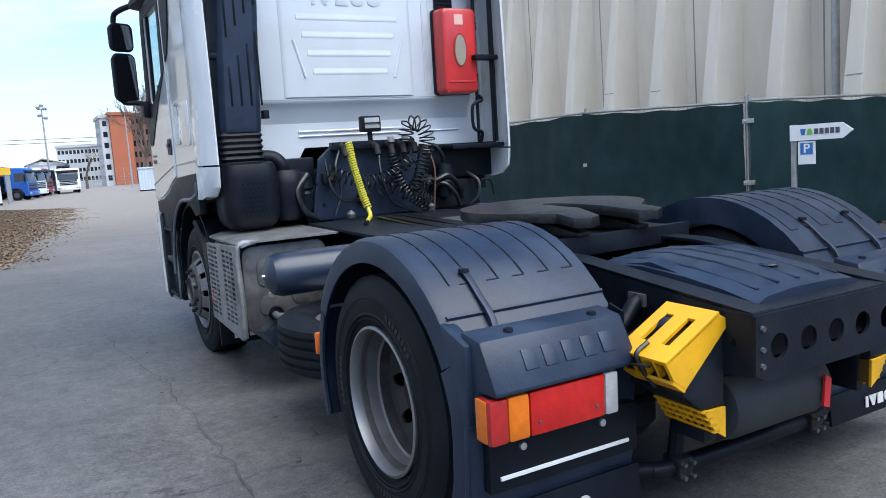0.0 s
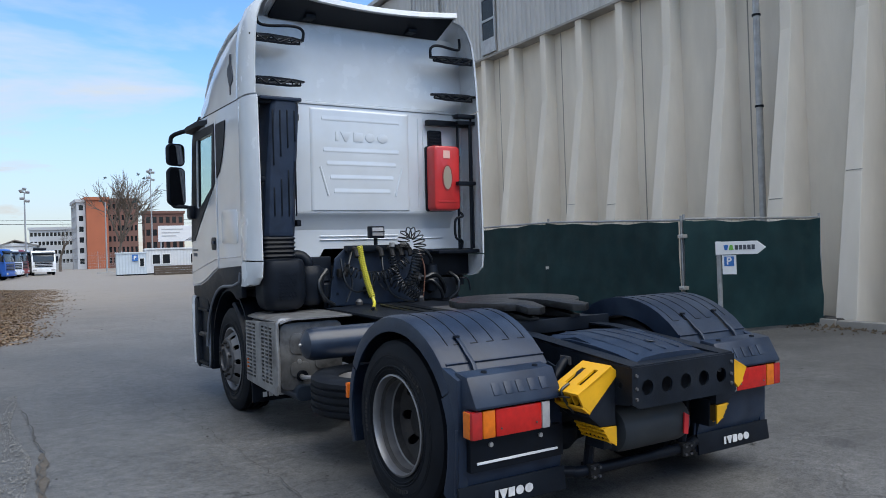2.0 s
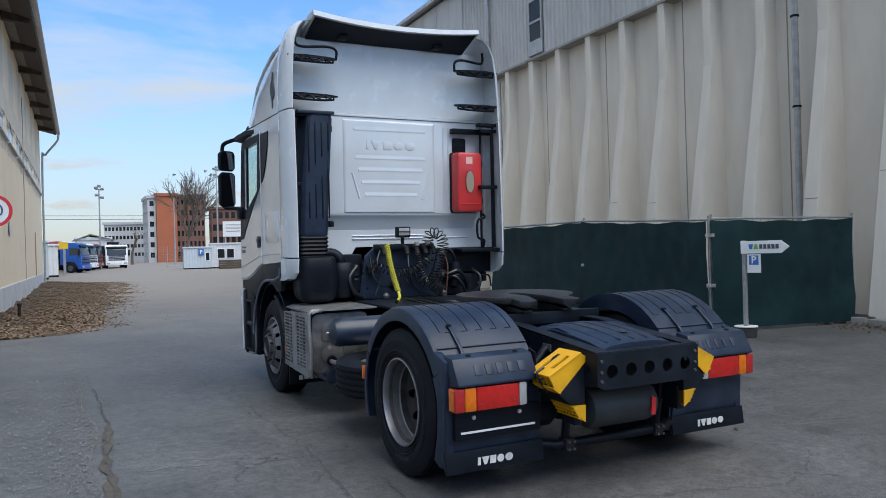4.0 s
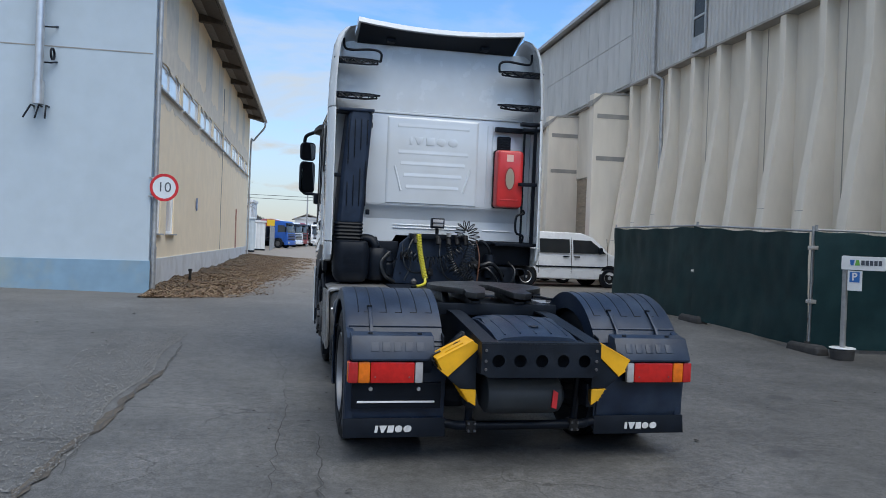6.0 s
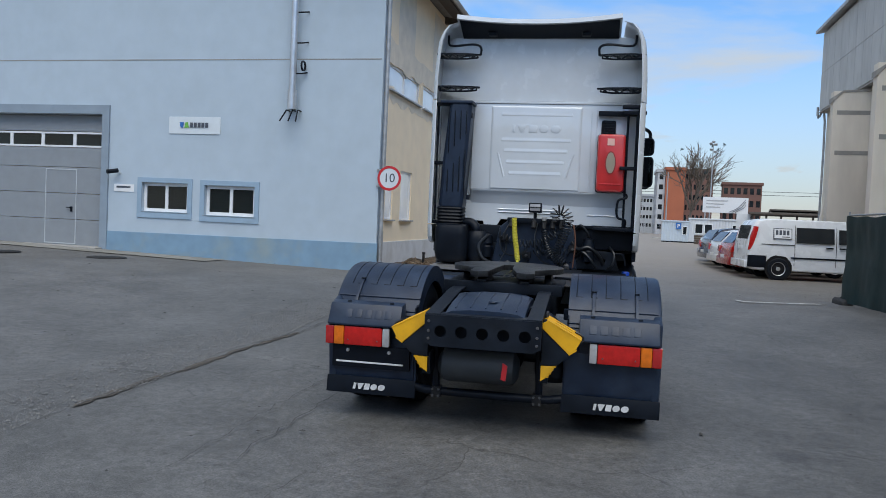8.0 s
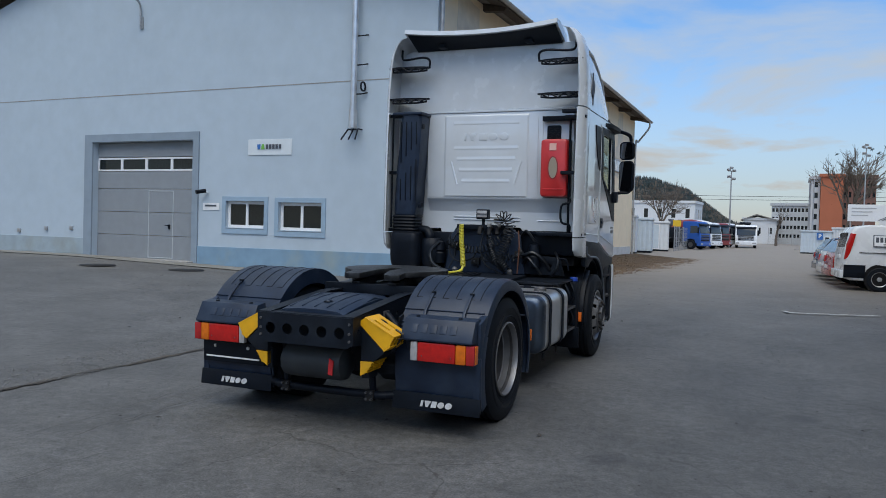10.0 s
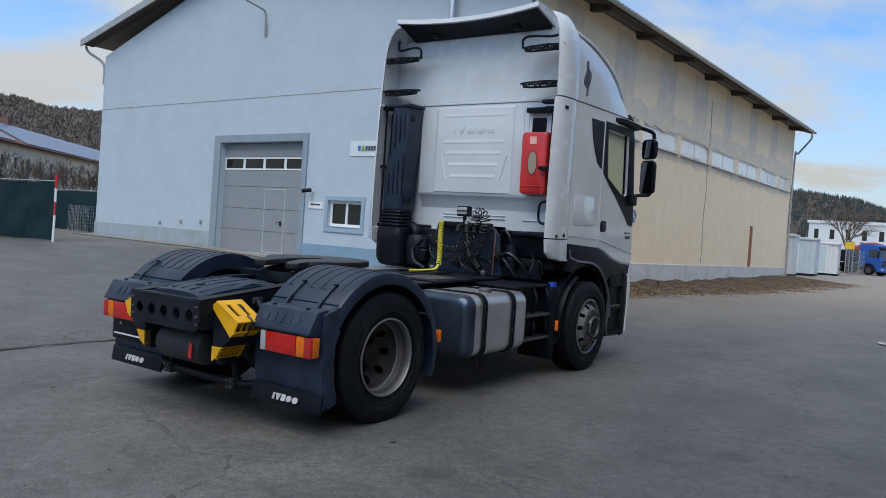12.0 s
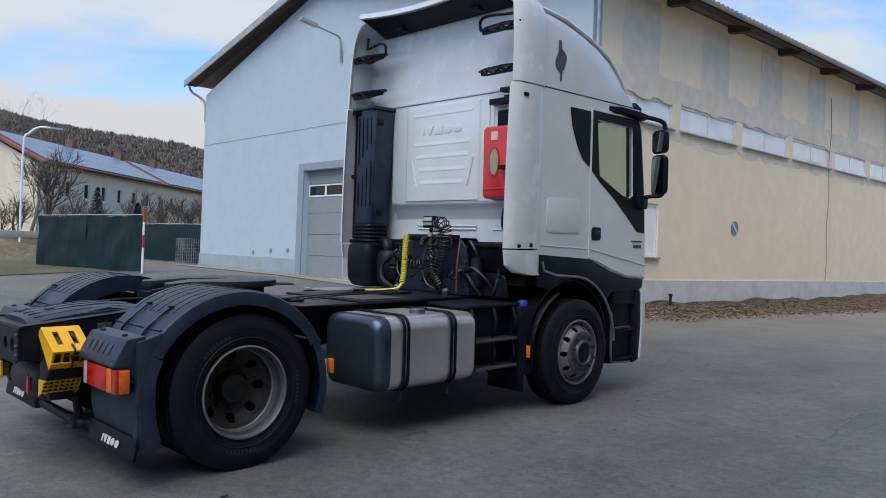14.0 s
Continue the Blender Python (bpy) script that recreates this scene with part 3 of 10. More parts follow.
def strip(name, pts, width, material, label, up=0.016, wobble=0.0, seed=1):
    """A thin line lying on the yard along points, of uneven width."""
    rnd = random.Random(seed)
    bm = B()
    fine = []
    for (x0, y0), (x1, y1) in zip(pts, pts[1:]):
        n = max(2, int(math.hypot(x1 - x0, y1 - y0) / 0.12))
        fine += [(x0 + (x1 - x0) * i / n + rnd.uniform(-wobble, wobble), y0 + (y1 - y0) * i / n + rnd.uniform(-wobble, wobble)) for i in range(n)]
    fine.append(pts[-1])
    rows = []
    for i, (x, y) in enumerate(fine):
        ax, ay = fine[max(0, i - 1)]
        bx, by = fine[min(len(fine) - 1, i + 1)]
        d = math.hypot(bx - ax, by - ay) or 1
        nx, ny = -(by - ay) / d, (bx - ax) / d
        w = width * (rnd.uniform(0.35, 1.0) if wobble else 1) / 2
        if wobble and i in (0, len(fine) - 1):
            w *= 0.2
        rows.append([bm.verts.new(lying(x + nx * w, y + ny * w, up)), bm.verts.new(lying(x - nx * w, y - ny * w, up))])
    for a, b in zip(rows, rows[1:]):
        bm.faces.new((a[0], a[1], b[1], b[0]))
    return tagged(part(name, bm, material, None, "", 0, False), label, "ground", kind="structure")


CRACKS = [
    [(-3.16, -0.43), (-3.13, -0.05), (-3.12, 0.75), (-3.04, 1.0), (-3.05, 1.81), (-3.04, 2.59), (-2.97, 3.61), (-3.04, 5.53)],
    [(-1.4, 0.86), (-1.41, 0.19), (-1.42, -0.42), (-1.44, -0.81), (-1.41, -1.14)],
    [(-3.82, 0.79), (-3.56, 0.81), (-3.27, 0.79), (-3.12, 0.75)],
    [(-3.03, 1.76), (-2.65, 1.73), (-2.32, 1.66)],
    [(-3.0, -0.02), (-3.04, 0.28), (-3.09, 0.68)],
    [(-2.4, 0.03), (-2.12, 0.17), (-1.81, 0.1)],
    [(-4.71, 2.43), (-4.44, 3.06), (-4.06, 3.66)],
    [(-7.85, 8.98), (-7.06, 8.61), (-6.05, 7.69), (-4.17, 5.8), (-2.94, 5.8)],
    [(-3.1, -0.32), (-2.74, -0.28), (-2.51, -0.11), (-2.4, 0.03)],
    [(-4.26, 1.9), (-4.11, 2.38), (-4.0, 2.63)],
    [(-1.75, -1.5), (-1.72, 0.2), (-1.65, 1.8), (-1.68, 3.5), (-1.9, 5.4)],
    [(-7.5, 2.2), (-6.0, 1.6), (-4.6, 1.9), (-3.2, 1.3)], [(-9.2, 5.4), (-7.0, 5.2), (-5.0, 5.6), (-3.7, 5.7)],
    [(-1.4, -4.2), (-1.1, -2.6), (-0.9, -1.2)], [(-12.0, 7.0), (-9.0, 6.4), (-6.0, 6.7)],
    [(2.6, 4.2), (3.3, 4.9), (3.2, 5.8)], [(3.2, 1.6), (4.0, 1.9), (4.9, 1.7)], [(1.9, -1.6), (2.8, -1.4), (3.4, -1.7)],
    [(3.0, 7.0), (4.3, 7.6), (4.9, 8.6)], [(-6.5, -0.5), (-5.2, 0.3), (-4.4, 0.2), (-3.2, 0.9)],
]
for i, c in enumerate(CRACKS):
    strip("pavement_crack", c, 0.02 if i == 0 else 0.012 if i < 5 else 0.007, CRACK, "dark crack running across the grey asphalt", 0.015, 0.026, i)

SEAM_DIRT = mat("brown_grit_in_cracks", (0.075, 0.066, 0.056), 0.95, 0, 0.3, 14, 0.6, 80, (0.11, 0.085, 0.06), 0.6, 5)
def build_chippings():
    """Loose stone chippings on the crumbling old surface west of the long seam."""
    rnd = random.Random(37)
    vs, fs = [], []
    for k in range(5200):
        y = rnd.uniform(-2.5, 6.3)
        x = -3.11 - 0.95 * rnd.random() ** 1.7 + 0.05 * math.sin(y * 2.3)
        r = rnd.uniform(0.004, 0.011) * (1.7 if rnd.random() < 0.07 else 1)
        c = Vector(lying(x, y, 0.012))
        n, a0 = len(vs), rnd.uniform(0, 6.28)
        for i in range(4):
            a = a0 + 1.571 * i
            vs.append(c + Vector((r * math.cos(a) * rnd.uniform(0.6, 1.3), r * math.sin(a) * rnd.uniform(0.6, 1.3), 0)))
        vs.append(c + Vector((0, 0, r * 0.8)))
        fs += [(n + i, n + (i + 1) % 4, n + 4) for i in range(4)]
    me = bpy.data.meshes.new("stone_chippings")
    me.from_pydata(vs, [], fs)
    me.materials.append(CHIPPING)
    tagged(new("stone_chippings", me), "loose grey stone chippings on worn asphalt", "gravel", kind="stuff")


CHIPPING = mat("grey_stone_chipping", (0.13, 0.13, 0.128), 0.9, 0, 0.55, 30)
build_chippings()
strip("worn_seam", CRACKS[0][:7], 0.10, SEAM_DIRT, "crumbled brown edge of a wide asphalt crack", 0.011, 0.02, 77)


def build_specks():
    """Small dark bits, grit and leaf scraps strewn over the yard."""
    rnd = random.Random(91)
    vs, fs = [], []
    for k in range(900):
        x, y = rnd.uniform(-12, 8.3), rnd.uniform(-7, 16)
        r = rnd.uniform(0.005, 0.016) * (2.0 if rnd.random() < 0.06 else 1)
        c = Vector(lying(x, y, 0.016))
        n, m = len(vs), rnd.randint(4, 6)
        a0 = rnd.uniform(0, 6.28)
        for i in range(m):
            a = a0 + 6.28 * i / m
            vs.append(c + Vector((r * math.cos(a) * rnd.uniform(0.5, 1.5), r * math.sin(a) * rnd.uniform(0.5, 1.5), 0)))
        vs.append(c + Vector((0, 0, r * 0.5)))
        fs += [(n + i, n + (i + 1) % m, n + m) for i in range(m)]
    me = bpy.data.meshes.new("grit")
    me.from_pydata(vs, [], fs)
    me.materials.append(CRACK)
    tagged(new("grit", me), "scattered grit and leaf scraps on the asphalt", "grit", kind="stuff")


build_specks()
strip("parking_line", [(3.5, 10.35), (5.0, 10.6)], 0.1, LINE, "worn white parking bay line on asphalt", 0.022)
strip("parking_line", [(3.5, 10.35), (3.42, 10.62)], 0.1, LINE, "worn white parking bay line on asphalt", 0.023)
for x, y in ((-12.9, 9.6), (-10.6, 10.3)):
    bm = B()
    lathe(bm, [(0.0, 0.012), (0.30, 0.012), (0.34, 0.0), (0.42, 0.008), (0.45, -0.01)], lying(x, y, 0.016), "z", 28)
    tagged(part("manhole_cover", bm, DARK_STEEL, None, "", 0, True), "round cast manhole cover set in the asphalt", "manhole cover", kind="structure")

# ---- hall with pale blue gable and cream long side ----
BW = pose(-4.7, 12.45, 0, 0, 0, -1.2)
warehouse = thing("warehouse", BW, "pale blue rendered hall with cream long side and low pitched roof", "building")
GX, EAVE_R, EAVE_L, RIDGE_X, RIDGE_Z, DEEP = -19.75, 7.97, 7.75, -11.1, 10.2, 26.0
DOOR = (-11.85, -7.78, 0.40, 3.96)
WINS = [(-6.54, -5.19, 1.43, 2.19), (-4.70, -3.29, 1.40, 2.17)]


def rect(u0, u1, v0, v1):
    return [(u0, v0), (u1, v0), (u1, v1), (u0, v1)]


gw = grid_plate(B(), (GX, 0, -0.5, 7.2), [DOOR] + WINS, "y", 0, 0.34)
prism(gw, [(GX, 7.2), (0, 7.2), (0, EAVE_R), (RIDGE_X, RIDGE_Z - 0.1), (GX, EAVE_L - 0.25)], "y", 0, 0.34)
part("gable_wall", gw, RENDER_BLUE, warehouse, "pale blue rendered gable wall", 0, False)
part("rear_wall", prism(B(), [(GX, -0.5), (0, -0.5), (0, EAVE_R), (RIDGE_X, RIDGE_Z - 0.1), (GX, EAVE_L - 0.25)], "y", DEEP - 0.3, DEEP), RENDER_CREAM, warehouse, "", 0, False)
STRIP_W = [(0.48 + 3.32 * i, 0.48 + 3.32 * i + 2.94) for i in range(7)] + [(23.72, 25.6)]
SIDE_WIN = [(0.55, 1.2), (1.9, 2.95)]
holes = [(a, b, 4.77, 5.44) for a, b in STRIP_W] + [(a, b, 1.5, 2.82) for a, b in SIDE_WIN]
part("side_wall", grid_plate(B(), (0.34, DEEP - 0.3, -0.5, EAVE_R), holes, "x", -0.34, 0), RENDER_CREAM, warehouse, "cream rendered long wall with patched bare render", 0, False)
part("side_wall", box(B(), GX, GX + 0.34, 0.34, DEEP - 0.3, -0.5, EAVE_L - 0.25), RENDER_CREAM, warehouse, "", 0, False)


def ragged(bm, y0, y1, z0, z1, seed, jag=0.08, proud=0.007):
    """A sheet of bare render with a crumbling outline, on the long side."""
    rnd = random.Random(seed)
    pts = []
    n = max(3, int((y1 - y0) / 0.35))
    pts += [(y0 + (y1 - y0) * i / n, z0 + rnd.uniform(-jag, jag)) for i in range(n)]
    m = max(3, int((z1 - z0) / 0.35))
    pts += [(y1 + rnd.uniform(-jag, jag), z0 + (z1 - z0) * i / m) for i in range(m)]
    pts += [(y1 + (y0 - y1) * i / n, z1 + rnd.uniform(-jag, jag)) for i in range(n)]
    pts += [(y0 + rnd.uniform(-jag, jag), z1 + (z0 - z1) * i / m) for i in range(m)]
    return plate(bm, pts, [], "x", 0.001, proud)


bm = B()
ragged(bm, 0.2, 25.4, 5.42, 6.02, 3, 0.09)
part("render_patch", bm, RENDER_GREY, warehouse, "bare grey render above the window strip", 0, False)
bm = B()
ragged(bm, 0.2, 25.4, 4.5, 4.80, 8, 0.10)
part("render_patch", bm, RENDER_GREY, warehouse, "bare grey render below the window strip", 0, False)
for i, (y0, y1) in enumerate(((1.18, 2.7), (4.8, 6.2), (8.09, 9.53), (11.42, 12.8), (14.9, 15.8), (18.3, 19.4), (21.6, 22.8))):
    part("render_patch", ragged(B(), y0, y1, 5.82, 7.80, 20 + i, 0.045, 0.005), RENDER_GREY, warehouse, "patch of bare grey render", 0, False)
part("plinth", box(B(), -0.02, 0.035, 0.3, DEEP - 0.3, -0.5, 0.93), PLINTH_GREY, warehouse, "pale grey plinth", 0.008, False)
bm = B()
prism(bm, [(-7.555, -0.5), (0.035, -0.5), (0.035, 0.9), (-7.555, 0.86)], "y", -0.035, 0.01)
part("plinth", bm, PLINTH_BLUE, warehouse, "blue painted plinth", 0.006, False)
bm = B()
prism(bm, [(GX - 0.03, -0.5), (-12.2, -0.5), (-12.2, 0.96), (GX - 0.03, 0.94)], "y", -0.035, 0.01)
PLINTH_STAINED = mat("stained_plinth_paint", (0.30, 0.365, 0.41), 0.88, 0, 0.08, 3, 0.12, 120, (0.26, 0.27, 0.22), 0.6, 0.9)
part("plinth", bm, PLINTH_STAINED, warehouse, "pale blue-grey plinth, stained", 0.006, False)
part("wall_seam", box(B(), GX + 0.02, -0.05, -0.006, 0.004, 5.38, 5.405), CONCRETE_DARK, warehouse, "", 0, False)
for y in (13.3,):
    strip_bm = B()
    tube(strip_bm, curve_pts([(0.012, y + 0.05 * math.sin(k * 1.7), 0.95 + k * 0.62) for k in range(11)], 3), 0.012, 5)
    part("wall_crack", strip_bm, CONCRETE_DARK, warehouse, "long crack in the render", 0, False)

# paved apron along the foot of the gable
APRON = mat("worn_concrete_apron", (0.20, 0.195, 0.175), 0.92, 0, 0.15, 5, 0.4, 70, (0.12, 0.115, 0.09), 0.6, 1.4)
foot = [BW @ Vector((x, -0.62, 0)) for x in (GX + 0.1, -15.0, -11.0, -7.0, -4.0)]
strip("concrete_apron", [(p.x, p.y) for p in foot], 1.0, APRON, "worn concrete apron along the blue hall", 0.02)

# the sectional door in its blue surround
d0, d1, dz0, dz1 = DOOR
SURROUND_GREY = mat("grey_blue_surround", (0.235, 0.29, 0.345), 0.8, 0, 0.08, 4, 0.1, 80, (0.18, 0.21, 0.24), 0.4, 2)
part("door_surround", plate(B(), [(d0 - 0.34, -0.2), (d0 - 0.34, dz1 + 0.24), (d1 + 0.22, dz1 + 0.24), (d1 + 0.22, -0.2), (d1 + 0.002, -0.2), (d1 + 0.002, dz1), (d0 - 0.002, dz1), (d0 - 0.002, -0.2)], [], "y", -0.05, 0.002), SURROUND_GREY, warehouse, "grey-blue painted door surround", 0.006, False)
BOARD_TRIM = mat("pale_door_trim", (0.42, 0.45, 0.47), 0.5, 0, 0.1, 8)
section = part("sectional_door", B(), DOOR_GREY, warehouse, "grey steel sectional door with a strip of windows")
for i in range(5):
    z0, z1 = dz0 + (dz1 - dz0) * i / 5, dz0 + (dz1 - dz0) * (i + 1) / 5 - 0.012
    if i == 4:
        part("door_panel", box(B(), d0, d1, 0.20, 0.26, z0 - 0.02 + 0.28, z1), DOOR_GREY, section, "", 0.004, False)
        zz0, zz1 = z0 - 0.17, z0 + 0.24
    elif i == 3:
        part("door_panel", box(B(), d0, d1, 0.20, 0.26, z0, z1 - 0.17), DOOR_GREY, section, "", 0.004, False)
    else:
        part("door_panel", box(B(), d0, d1, 0.20, 0.26, z0, z1), DOOR_GREY, section, "", 0.004, False)
for i in range(4):
    a, b = d0 + (d1 - d0) * i / 4 + 0.0, d0 + (d1 - d0) * (i + 1) / 4
    part("door_window", plate(B(), rect(a, b, zz0, zz1), [rect(a + 0.05, b - 0.05, zz0 + 0.05, zz1 - 0.05)], "y", 0.19, 0.255), FRAME_WHITE, section, "white framed door window", 0.004, False)
    part("window_pane", box(B(), a + 0.05, b - 0.05, 0.215, 0.225, zz0 + 0.05, zz1 - 0.05), PANE, section, "dark glass", 0, False)
p0, p1 = d0 + 2.15, d0 + 3.15
part("wicket_frame", plate(B(), rect(p0, p1, dz0 + 0.03, dz0 + 2.08), [rect(p0 + 0.028, p1 - 0.028, dz0 + 0.058, dz0 + 2.052)], "y", 0.19, 0.21), BOARD_TRIM, section, "pale trim of a wicket door", 0.004, False)
bm = B()
box(bm, p1 - 0.16, p1 - 0.12, 0.15, 0.2, dz0 + 0.92, dz0 + 1.06)
box(bm, p1 - 0.28, p1 - 0.13, 0.13, 0.16, dz0 + 1.02, dz0 + 1.045)
part("door_handle", bm, BLACK, section, "black lever handle", 0.004)
part("door_sill", box(B(), d0 - 0.1, d1 + 0.1, -0.3, 0.3, 0.2, 0.405), CONCRETE_DARK, warehouse, "", 0.01, False)
part("dark_room", box(B(), GX + 0.8, -0.6, 0.8, DEEP - 0.8, 0.1, 0.12), CONCRETE_DARK, warehouse, "", 0, False)


# the blind's green carries the greenery reflected in the gable panes
BLIND = mat("reflection_green_blind", (0.62, 0.70, 0.60), 0.9, 0, 0.35, 5, 0, 0, (0.2, 0.26, 0.2), 0.7, 4)


def window(parent, a0, a1, z0, z1, axis, at, out, lights, frame=0.06, surround=None, sill=True, glass=PANE):
    """A window in a wall: frame, one pane a light, sill; axis y: in the gable, x: in the long side."""
    def bx(bm, u0, u1, v0, v1, d0, d1):
        lo, hi = min(at + out * d0, at + out * d1), max(at + out * d0, at + out * d1)
        return box(bm, u0, u1, lo, hi, v0, v1) if axis == "y" else box(bm, lo, hi, u0, u1, v0, v1)
    w = part("window", B(), FRAME_WHITE, parent, "white framed window")
    inner = [rect(a0 + frame + (a1 - a0 - frame) * i / lights, a0 + (a1 - a0 - frame) * (i + 1) / lights, z0 + frame, z1 - frame) for i in range(lights)]
    lo, hi = sorted((at - out * 0.10, at - out * 0.03))
    part("window_frame", plate(B(), rect(a0, a1, z0, z1), inner, axis, lo, hi), FRAME_WHITE, w, "", 0.006, False)
    for q in inner:
        part("pane", bx(B(), q[0][0], q[1][0], q[0][1], q[2][1], -0.07, -0.06), glass, w, "glass reflecting the yard" if glass is PANE else "pane with the pale sky reflection painted in", 0, False)
    if glass is PANE and axis == "y":
        part("blind", bx(B(), a0 + 0.02, a1 - 0.02, z0 + 0.02, z1 - 0.02, -0.2, -0.19), BLIND, w, "pale blind tinted for the green reflection in the panes", 0, False)
    if sill:
        part("window_sill", bx(B(), a0 - 0.04, a1 + 0.04, z0 - 0.04, z0 - 0.002, -0.02, 0.09), ZINC, w, "", 0.005, False)
    if surround:
        lo, hi = -0.03, 0.004
        part("surround", plate(B(), rect(a0 - surround, a1 + surround, z0 - surround - 0.04, z1 + surround), [rect(a0, a1, z0, z1)], axis, lo, hi), TRIM_BLUE, w, "blue painted surround", 0.005, False)
    return w


for a, b, c, d in WINS:
    window(warehouse, a, b, c, d, "y", 0.06, -1, 2, 0.085, 0.13)
for a, b in STRIP_W:
    window(warehouse, a, b, 4.77, 5.44, "x", 0.0, 1, 2, 0.075, None, True, SKY_PANE)
for a, b in SIDE_WIN:
    window(warehouse, a, b, 1.5, 2.82, "x", 0.0, 1, 1, 0.06, None, True, SKY_PANE)

# roof with overhanging eaves, rafters, gutter and downpipes
ROOF_F, ROOF_B, OVR, OVL = -0.5, DEEP + 0.5, 0.76, -20.75
zr, zl = 7.86, 8.0
bm = B()
prism(bm, [(OVL, zl), (RIDGE_X, RIDGE_Z), (OVR, zr), (OVR, zr + 0.10), (RIDGE_X, RIDGE_Z + 0.12), (OVL, zl + 0.10)], "y", ROOF_F, ROOF_B)
part("roof", bm, ROOF_TILE, warehouse, "weathered grey-brown roof", 0, False)
bm = B()
k = 0
y = ROOF_F
while y < ROOF_B:
    slope = (RIDGE_Z - zr) / (OVR - RIDGE_X)
    z = zr + 0.1
    tube(bm, [(OVR + 0.03, y, z), (OVR - 1.5, y, z + 1.5 * slope)], 0.05, 6)
    y += 0.24
part("roof_tile_edge", bm, ROOF_TILE, warehouse, "row of rolled roof tiles along the eaves", 0, True)
for i in range(9):
    y = ROOF_F + 0.35 + i * 3.1
    part("rafter", prism(B(), [(-0.02, zr - 0.06), (OVR - 0.12, zr - 0.13), (OVR - 0.06, zr - 0.01), (-0.02, zr + 0.2)], "y", y, y + 0.2), TIMBER, warehouse, "dark stained rafter end", 0.006, False)
part("soffit", prism(B(), [(-0.02, zr + 0.18), (OVR - 0.04, zr - 0.035), (OVR - 0.04, zr - 0.005), (-0.02, zr + 0.22)], "y", ROOF_F + 0.01, ROOF_B - 0.01), TIMBER, warehouse, "dark boarded soffit", 0, False)
for x0, x1, z0, z1 in ((OVL, RIDGE_X, zl, RIDGE_Z), (RIDGE_X, OVR, RIDGE_Z, zr)):
    part("bargeboard", prism(B(), [(x0, z0 - 0.12), (x1, z1 - 0.12), (x1, z1 + 0.14), (x0, z0 + 0.14)], "y", ROOF_F - 0.05, ROOF_F - 0.004), ZINC, warehouse, "grey bargeboard", 0.005, False)
    part("soffit", prism(B(), [(x0, z0 - 0.04), (x1, z1 - 0.04), (x1, z1 - 0.006), (x0, z0 - 0.006)], "y", ROOF_F, 0.0), TIMBER, warehouse, "", 0, False)
bm = B()
loft(bm, [[(OVR + 0.08 + 0.075 * math.cos(a), yy, zr + 0.03 + 0.075 * math.sin(a)) for a in [math.pi + math.pi * i / 8 for i in range(9)]] + [(OVR + 0.08 + 0.062 * math.cos(a), yy, zr + 0.03 + 0.062 * math.sin(a)) for a in [2 * math.pi - math.pi * i / 8 for i in range(9)]] for yy in (ROOF_F, ROOF_B)])
part("gutter", bm, mat("weathered_gutter", (0.46, 0.45, 0.43), 0.6, 0.1, 0.2, 6, 0, 0, (0.25, 0.24, 0.22), 0.5, 3), warehouse, "pale grey half-round gutter")
part("downpipe", tube(B(), [(0.08, 0.1, 7.7), (0.08, 0.1, 1.1)], 0.05, 10), ZINC, warehouse, "grey zinc downpipe")
part("downpipe", tube(B(), [(0.08, 0.1, 1.2), (0.08, 0.1, 0.05)], 0.06, 10), GALV, warehouse, "dark cast foot of the downpipe")
part("downpipe", tube(B(), curve_pts([(OVR + 0.08, DEEP - 0.1, 7.8), (OVR + 0.02, DEEP - 0.1, 7.45), (0.25, DEEP - 0.1, 6.75), (0.1, DEEP - 0.1, 6.3), (0.1, DEEP - 0.1, 0.2)], 5), 0.05, 8), ZINC, warehouse, "grey zinc downpipe")
part("downpipe", tube(B(), curve_pts([(OVL - 0.04, -0.3, 7.95), (OVL + 0.05, -0.2, 7.7), (GX - 0.1, -0.02, 7.2), (GX - 0.1, 0.05, 6.4)], 5), 0.05, 8), ZINC, warehouse)

# flue on the gable
flue = part("flue_pipe", tube(B(), [(-2.27, -0.2, 9.2), (-2.27, -0.2, 4.55)], 0.085, 14), ALLOY, warehouse, "bright steel flue pipe")
part("flue_joint", tube(B(), [(-2.27, -0.2, 4.6), (-2.27, -0.2, 4.12)], [0.115, 0.115], 14), ALLOY, flue)
for z in (5.0, 5.75, 6.5):
    part("flue_bracket", tube(B(), [(-2.18, -0.2, z), (-2.03, -0.2, z), (-1.98, 0.0, z + 0.06)], 0.018, 6), BLACK, flue)
for dx in (-0.14, 0.02, 0.16):
    part("flue_support", tube(B(), [(-2.27 + dx * 1.4, -0.45, 3.80), (-2.27 + dx, -0.2, 4.10), (-2.27 + dx, 0.0, 4.10)], 0.02, 6), BLACK, flue)
part("flue_ring", lathe(B(), [(0.10, -0.02), (0.13, -0.02), (0.13, 0.02), (0.10, 0.02)], (-2.03, -0.14, 5.2), "x", 20, True), BLACK, flue)

